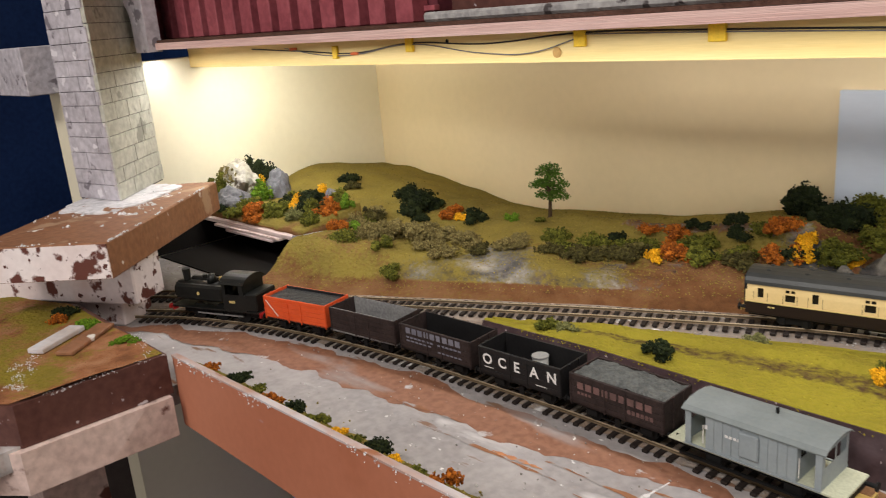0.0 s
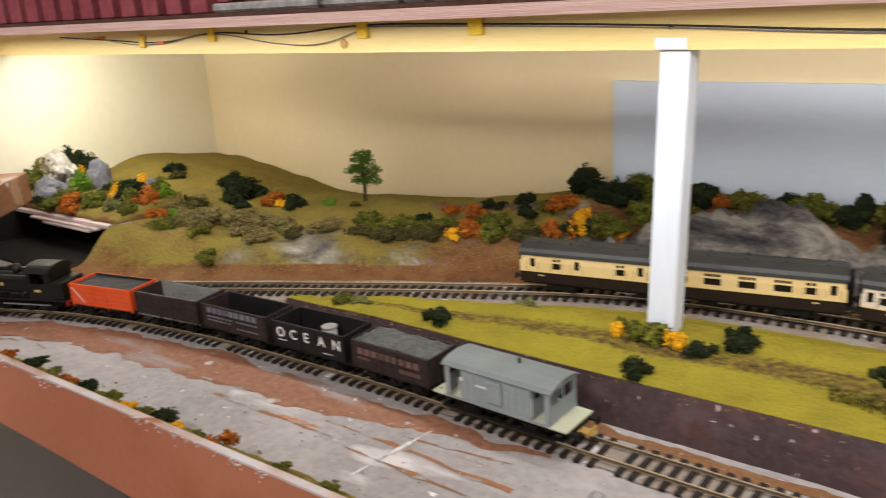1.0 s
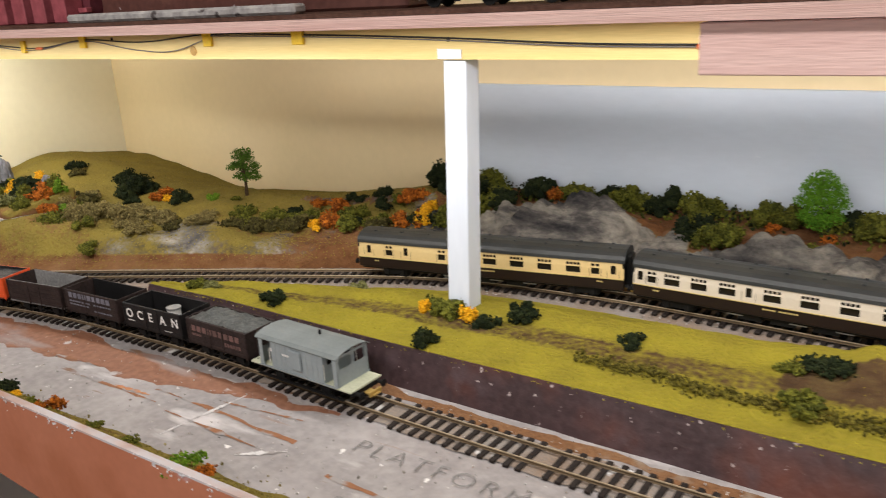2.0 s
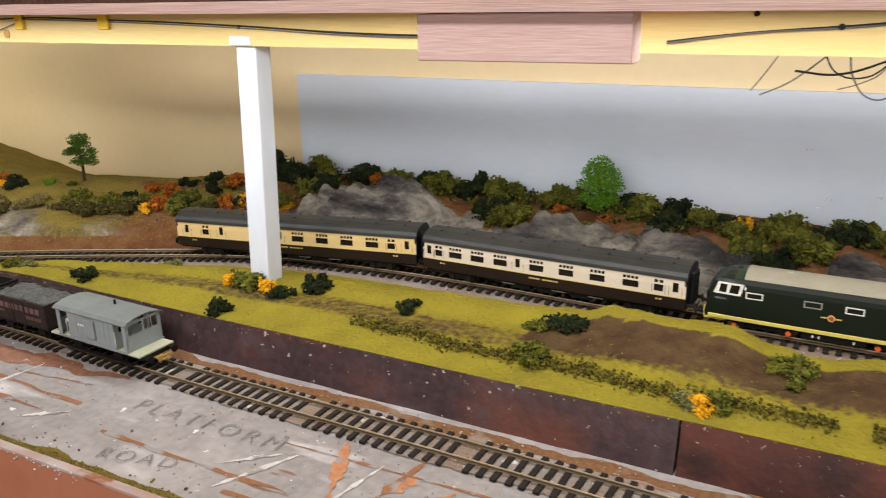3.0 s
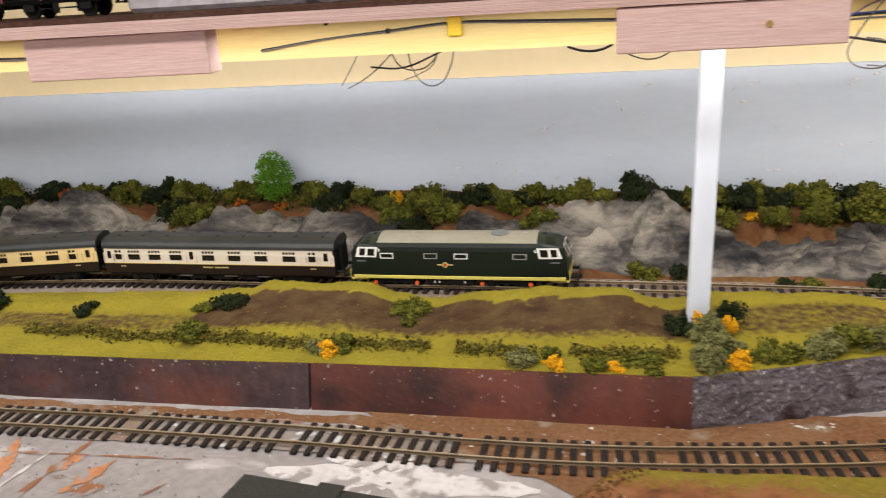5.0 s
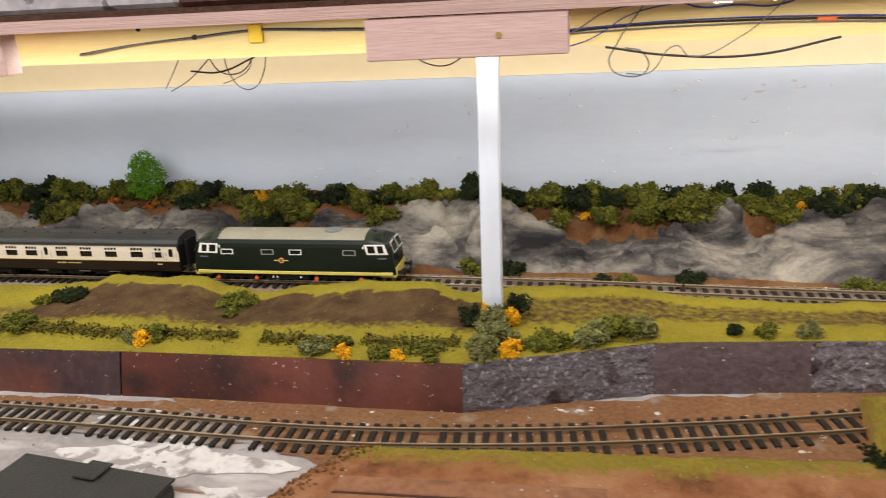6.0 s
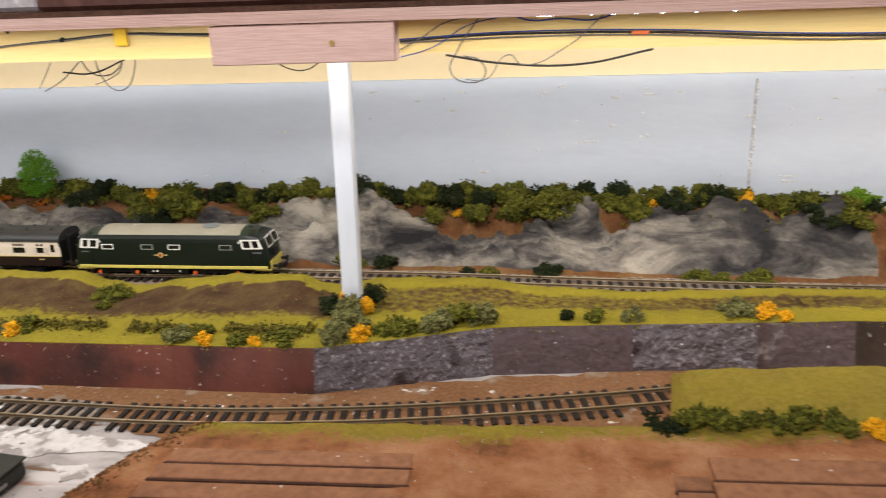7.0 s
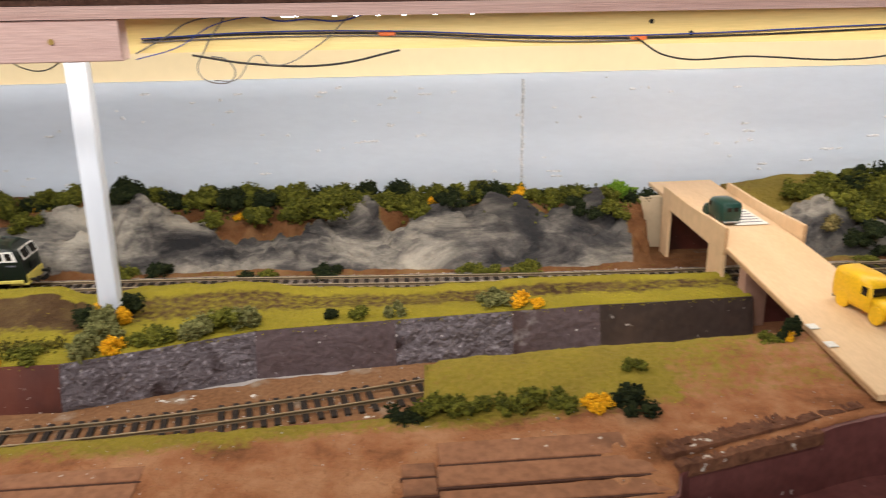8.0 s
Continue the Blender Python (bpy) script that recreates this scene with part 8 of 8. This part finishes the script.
structure(link_mesh("door_1", box_bm(-1.62, -1.30, 0.64, 0.68, -0.85, 0.34), M["white_trim"]), "white panelled cupboard door", "door")
structure(link_mesh("curtain", box_bm(-1.9, -1.1, 1.0, 1.02, -0.85, 1.3), M["blue"]), "navy blue hanging panel", "panel")

# tunnel mouth in the hill, and the plaster rocks over it
structure(sheet("tunnel_roof", steps(-0.978, -0.739, 0.004), (lambda x: 0.551 + 0.004 * fbm(x * 30, 2.0), lambda x: 0.640, 24), roof_z, M["hill"], lambda x, y, v: (0.15 + 0.7 * fbm(x * 14, y * 14, 5.0), 0.0), skirt=0.1665), "flocked earth roof of the tunnel mouth", "tunnel")
for x0, x1, y0, y1, z0, z1 in ((-0.975, -0.748, 0.545, 0.640, 0.1610, 0.1660), (-0.93, -0.778, 0.541, 0.600, 0.1575, 0.1607), (-0.90, -0.792, 0.540, 0.59, 0.1540, 0.1572)):
    tagged(link_mesh("lintel_strip", box_bm(x0, x1, y0, y1, z0, z1, bevel=0.0006), M["lintel"]), "pale split wood strip over the dark tunnel mouth", "wood strip", "lintel strips")
bm = bmesh.new()
rows = []
for i in range(15):
    z = BOARD + 0.046 * i / 14
    rows.append([bm.verts.new((-0.748 + 0.030 * u + 0.010 * fbm(u * 3, z * 90) + 0.014 * (1 - i / 14), 0.540 + 0.045 * u + 0.007 * abs(fbm(u * 4, z * 80, 5.0)), z)) for u in (0, 0.2, 0.4, 0.6, 0.8, 1.0)] + [bm.verts.new((-0.740, 0.600, z))])
for a, b in zip(rows, rows[1:]):
    for k in range(6):
        bm.faces.new((a[k], a[k + 1], b[k + 1], b[k]))
bmesh.ops.solidify(bm, geom=bm.faces[:], thickness=0.003)
tagged(link_mesh("tunnel_side", bm, M["rock_torn"]), "torn white and slate plaster edge of the tunnel mouth", "plaster")
# added black lining: the tunnel's shade is put into its colour
structure(link_mesh("tunnel_shade_back", box_bm(-0.975, -0.742, 0.6265, 0.633, BOARD, 0.1605), M["dark"]), "black box put in for the shade at the tunnel's back", "tunnel")
structure(link_mesh("tunnel_shade_floor", box_bm(-0.975, -0.742, 0.480, 0.6260, BOARD, BOARD + 0.0015), M["dark"]), "black sheet put in for the shade on the tunnel floor", "tunnel")
structure(link_mesh("tunnel_shade_end", box_bm(-0.9795, -0.9755, 0.43, 0.6260, BOARD + 0.002, 0.1700), M["dark"]), "black plate put in for the shade at the tunnel's end", "tunnel")


def boulder(x, y, z, w, d, h, material, label):
    bm = bmesh.new()
    bmesh.ops.create_icosphere(bm, subdivisions=4, radius=1.0)
    for v in bm.verts:
        c = v.co.copy()
        k = 1 + 0.30 * fbm(c.x * 1.6 + x * 40, c.y * 1.6, c.z * 1.6) + 0.08 * (1 - abs(noise.noise(c * 5)))
        v.co = (c.x * w * k, c.y * d * k, max(-0.2, c.z) * h * k)
    ob = tagged(link_mesh("rock", bm, material), label, "rock", "rocks")
    ob.matrix_world = shift(x, y, z)


M["rock_pale"] = mat("pale_plaster_rock", (0.34, 0.31, 0.25), (0.50, 0.48, 0.43), 34, 0.8, 0.7, 200, spots=(((0.10, 0.08, 0.055), 45, 0.57), ((0.14, 0.14, 0.05), 25, 0.62)))
M["rock_grey"] = mat("slate_grey_rock", (0.10, 0.10, 0.115), (0.18, 0.18, 0.20), 30, 0.6, 0.5, 160, spots=(((0.38, 0.37, 0.38), 40, 0.64),))
boulder(-0.950, 0.600, 0.196, 0.031, 0.020, 0.031, M["rock_pale"], "pale cracked plaster rock above the tunnel mouth")
boulder(-0.925, 0.572, 0.180, 0.032, 0.016, 0.021, M["rock_grey"], "slate grey plaster rock above the tunnel mouth")
boulder(-0.900, 0.630, 0.186, 0.018, 0.014, 0.030, M["rock_grey"], "upright slate grey plaster rock on the hill")
boulder(-0.787, 0.634, 0.186, 0.014, 0.010, 0.014, M["rock_grey"], "small slate grey plaster rock on the hill")

# ============ upper level ============
structure(link_mesh("cork_bed", slope(box_bm(-1.0, 1.9, 0.4765, 0.596, 0.3878, 0.3905)), M["cork"]), "dark brown cork bed of the upper line", "track bed")
shed = thing("red_building", "dark red card building with tall narrow bays", "building")
# recessed wall coloured darker for the shade between the bays
part("back_wall", slope(box_bm(-1.0, -0.47, 0.535, 0.560, 0.3906, 0.55)), M["red_shaded"], shed)
for k in range(15):
    x = -0.995 + k * 0.0352
    part("bay", slope(box_bm(x, x + 0.0215, 0.515, 0.5345, 0.3906, 0.55, bevel=0.001)), M["red_brick"], shed)
    part("sill", slope(box_bm(x + 0.0216, x + 0.0350, 0.528, 0.5345, 0.3990, 0.4035, bevel=0.0005)), M["white_trim"] if k in (2, 4, 6) else M["red_brick"], shed)
tagged(link_mesh("stone_kerb", slope(box_bm(-0.445, -0.165, 0.492, 0.506, 0.3906, 0.3980, bevel=0.002)), M["stone_kerb"]), "grey weathered stone kerb on the upper board", "kerb")
open_wagon("red open wagon on the upper line", TILT @ Matrix.Translation((-0.045, 0.530, 0.3905)), M["wagon_red"], M["wagon_black"], None)
open_wagon("pale grey open wagon on the upper line", TILT @ Matrix.Translation((0.042, 0.530, 0.3905)), M["van_grey"], M["wagon_black"], None)
open_wagon("dark red open wagon on the upper line", TILT @ Matrix.Translation((0.128, 0.530, 0.3905)), M["red_brick"], M["wagon_black"], None)
tagged(link_mesh("stone_kerb", slope(box_bm(0.18, 0.36, 0.52, 0.55, 0.3906, 0.4040, bevel=0.003)), M["stone_pier"]), "pale lilac-grey stone retaining block on the upper board", "kerb")
tagged(link_mesh("stone_kerb", slope(box_bm(0.37, 1.85, 0.50, 0.53, 0.3906, 0.4060, bevel=0.003)), M["dark_brown"]), "long dark brown painted wall on the upper board", "kerb")
tagged(link_mesh("dark_building", slope(box_bm(-0.46, -0.10, 0.54, 0.58, 0.3906, 0.48, bevel=0.002)), M["dark_brown"]), "dark brown building on the upper board", "building")

# ============ wires and fixings ============
def wire(pts, r, material, label, sag=0.0):
    cu = bpy.data.curves.new("wire", "CURVE")
    cu.dimensions, cu.bevel_depth, cu.bevel_resolution = "3D", r, 2
    sp = cu.splines.new("BEZIER")
    sp.bezier_points.add(len(pts) - 1)
    for b, p in zip(sp.bezier_points, pts):
        b.co = p
        b.handle_left_type = b.handle_right_type = "AUTO"
    cu.materials.append(material)
    tmp = bpy.data.objects.new("wire", cu)
    scene.collection.objects.link(tmp)
    me = bpy.data.meshes.new_from_object(tmp.evaluated_get(bpy.context.evaluated_depsgraph_get()))
    bpy.data.objects.remove(tmp)
    return tagged(new("wire", me), label, "wire", "wires")


F = 0.5682
def pinned(pts, y=F):
    return [(x, y, z) for x, z in pts]


M["wire_blue"] = plain("blue_wire", (0.03, 0.06, 0.30), 0.45)
wire(pinned([(-0.82, 0.381), (-0.72, 0.376), (-0.628, 0.372), (-0.545, 0.379), (-0.45, 0.3755), (-0.350, 0.3805), (-0.237, 0.378), (-0.087, 0.3725), (0.02, 0.367), (0.125, 0.3645)]), 0.0007, M["wire"], "black wire pinned along the pine batten")
wire(pinned([(-0.75, 0.380), (-0.68, 0.371), (-0.628, 0.3705), (-0.545, 0.378), (-0.45, 0.3675), (-0.40, 0.3665), (-0.35, 0.377)], F - 0.001), 0.0005, M["wire_grey"], "loose grey wire looping below the batten")
wire(pinned([(-0.35, 0.3795), (-0.237, 0.3765), (-0.087, 0.371), (0.02, 0.3655), (0.125, 0.3635)], F - 0.001), 0.0005, M["wire_grey"], "grey wire along the batten")
wire(pinned([(0.25, 0.362), (0.29, 0.3665), (0.345, 0.3705), (0.392, 0.3735), (0.44, 0.372), (0.50, 0.3695)]), 0.0007, M["wire"], "black wire pinned along the pine batten")
wire(pinned([(0.25, 0.3613), (0.30, 0.3672), (0.345, 0.3698), (0.392, 0.3728), (0.44, 0.3708), (0.50, 0.3685)], F - 0.001), 0.0005, M["wire_grey"], "grey wire along the batten")
wire(pinned([(0.605, 0.3615), (0.66, 0.364), (0.725, 0.364), (0.787, 0.3625), (0.868, 0.358), (0.961, 0.3555), (1.06, 0.356), (1.154, 0.358), (1.3, 0.360)]), 0.0007, M["wire"], "black wire pinned along the pine batten")
wire(pinned([(0.605, 0.3630), (0.684, 0.3658), (0.78, 0.3645), (0.909, 0.3580), (0.98, 0.3575), (1.15, 0.361), (1.3, 0.363)], F - 0.002), 0.0005, M["wire_blue"], "thin blue wire along the batten")
wire(pinned([(0.605, 0.3606), (0.70, 0.3622), (0.787, 0.3608), (0.90, 0.3545), (0.965, 0.3540)], F - 0.001), 0.0005, M["wire_grey"], "grey wire along the batten")
wire(pinned([(0.639, 0.351), (0.68, 0.344), (0.737, 0.342), (0.787, 0.351)], F - 0.003), 0.0008, M["wire"], "black wire hanging in a bow")
wire(pinned([(0.962, 0.356), (0.987, 0.342), (1.053, 0.340), (1.135, 0.336), (1.20, 0.343), (1.28, 0.350)], F - 0.003), 0.0007, M["wire"], "black wire hanging in a bow")
wire(pinned([(0.664, 0.377), (0.647, 0.353), (0.642, 0.339), (0.653, 0.331), (0.667, 0.335), (0.664, 0.346), (0.652, 0.350)], F - 0.002), 0.0005, M["wire_grey"], "thin tangled wire under the batten")
wire(pinned([(0.653, 0.333), (0.668, 0.333), (0.685, 0.350), (0.694, 0.343), (0.727, 0.355), (0.752, 0.376)], F - 0.004), 0.0004, M["wire_grey"], "thin tangled wire under the batten")
wire(pinned([(0.600, 0.353), (0.622, 0.364), (0.640, 0.374), (0.672, 0.3775)], F - 0.003), 0.0005, M["wire_grey"], "thin wire slanting across the batten")
wire(pinned([(0.600, 0.349), (0.630, 0.357), (0.655, 0.371), (0.690, 0.378)], F - 0.003), 0.0004, M["wire_blue"], "thin blue wire slanting across the batten")
wire(pinned([(0.686, 0.378), (0.700, 0.3735), (0.722, 0.3740), (0.745, 0.3725), (0.765, 0.3775)], F - 0.003), 0.0006, M["wire_blue"], "short blue wire under the upper board")
wire(pinned([(0.321, 0.343), (0.345, 0.3415), (0.376, 0.352)], 0.600), 0.0007, M["wire"], "thin loose wire end under the batten")
wire(pinned([(0.302, 0.328), (0.318, 0.336), (0.340, 0.354)], 0.600), 0.0005, M["wire_grey"], "thin loose wire end under the batten")
wire(pinned([(0.296, 0.330), (0.303, 0.340), (0.312, 0.354)], 0.603), 0.0004, M["wire_grey"], "thin loose wire end under the batten")
wire(pinned([(0.350, 0.354), (0.353, 0.340), (0.363, 0.328), (0.373, 0.329), (0.381, 0.340), (0.385, 0.354)], 0.600), 0.0005, M["wire_grey"], "thin loop of wire under the batten")
wire(pinned([(0.336, 0.354), (0.344, 0.342), (0.358, 0.3395), (0.368, 0.345), (0.374, 0.354)], 0.602), 0.0005, M["wire"], "thin loop of wire under the batten")
wire(pinned([(0.345, 0.332), (0.357, 0.336), (0.368, 0.343), (0.372, 0.354)], 0.604), 0.0004, M["wire_grey"], "thin loop of wire under the batten")
wire(pinned([(0.466, 0.3505), (0.478, 0.3470), (0.490, 0.3475), (0.500, 0.3520)], 0.600), 0.0009, M["wire"], "black wire end hanging under the batten")
wire(pinned([(0.500, 0.350), (0.512, 0.3425), (0.526, 0.3405), (0.540, 0.347)], 0.590), 0.0005, M["wire"], "thin loop of wire beside the post")
led_mat = bpy.data.materials.new("led_glow")
led_mat.use_nodes = True
led_mat.node_tree.nodes["Principled BSDF"].inputs["Emission Color"].default_value = (0.80, 0.90, 1.0, 1.0)
led_mat.node_tree.nodes["Principled BSDF"].inputs["Emission Strength"].default_value = 5.0
for x, w in ((0.711, 0.0055), (0.742, 0.0012), (0.757, 0.0014), (0.772, 0.0012), (0.790, 0.0014), (0.812, 0.0012), (0.838, 0.0014)):
    tagged(link_mesh("led_lamp", box_bm(x - w, x + w, F - 0.020, F - 0.018, 0.3765 - 0.0058 * (x - 0.7), 0.3787 - 0.0058 * (x - 0.7), bevel=0.0004), led_mat), "small glowing white led under the upper board", "led lamp", "led lamps")
for x, z, w in ((-0.545, 0.377, 0.010), (-0.350, 0.376, 0.011), (-0.237, 0.376, 0.013), (0.392, 0.3705, 0.010), (-0.66, 0.373, 0.008)):
    bm = box_bm(x - w / 2, x + w / 2, F - 0.0022, F + 0.0012, z - 0.006, z + 0.007, bevel=0.0006)
    tagged(link_mesh("tape_tab", bm, M["tape"]), "yellow tape tab holding the wire to the batten", "tape", "tape tabs")
for x, z in ((-0.628, 0.3715), (-0.735, 0.379), (0.104, 0.3640), (0.965, 0.3555), (0.778, 0.3625)):
    tagged(link_mesh("wire_connector", box_bm(x - 0.006, x + 0.006, F - 0.002, F + 0.0008, z - 0.0014, z + 0.0014, bevel=0.0005), M["orange_clip"]), "orange wire connector on the batten", "connector", "wire connectors")
for x, y, z in ((-0.087, 0.5705, 0.3715), (-0.497, 0.5705, 0.379), (0.975, 0.5705, 0.367), (0.30, 0.5705, 0.378), (0.345, 0.567, 0.3705), (0.577, 0.4758, 0.3685), (1.006, 0.5705, 0.358)):
    tagged(link_mesh("screw", cyl_bm(0.0018, 0.0022, Matrix.Translation((x, y, z)) @ Matrix.Rotation(math.pi / 2, 4, "X"), 12), M["black"] if y > 0.5 else M["brass"]), "dark screw head sunk in the wood", "screw", "screws")
tagged(link_mesh("knot", cyl_bm(0.0042, 0.0012, Matrix.Translation((-0.374, 0.5698, 0.3660)) @ Matrix.Rotation(math.pi / 2, 4, "X"), 20), M["knot"]), "round knot in the pine batten", "knot")
tagged(link_mesh("red_mark", box_bm(0.5560, 0.5655, 0.5545, 0.5557, 0.3495, 0.3525, bevel=0.0003), M["buffer_red"]), "red paint mark on the white post", "mark")
seam = structure(link_mesh("wall_seam", box_bm(0.9185, 0.9205, wall_y(0.9195) - 0.0060, wall_y(0.9195) - 0.0042, 0.185, 0.300), M["seam"]), "rough vertical filler seam on the backdrop panel", "seam")

# white letters of the black wagon, one by one along each side
for s_side in (-1, 1):
    for k, ch in enumerate("OCEAN"):
        m = Matrix.Translation((-s_side * -0.0 + (0.0148 * (k - 2) if s_side < 0 else -0.0148 * (k - 2)), s_side * 0.0169, 0.0222)) @ (Matrix.Rotation(0.0 if s_side < 0 else math.pi, 4, "Z") @ Matrix.Rotation(math.pi / 2, 4, "X") @ Matrix.Translation((-0.0036, 0, 0)))
        written(ch, m, 0.0112, M["wagon_letter"], "letter", "", parent=wagon, thin=0.00025)
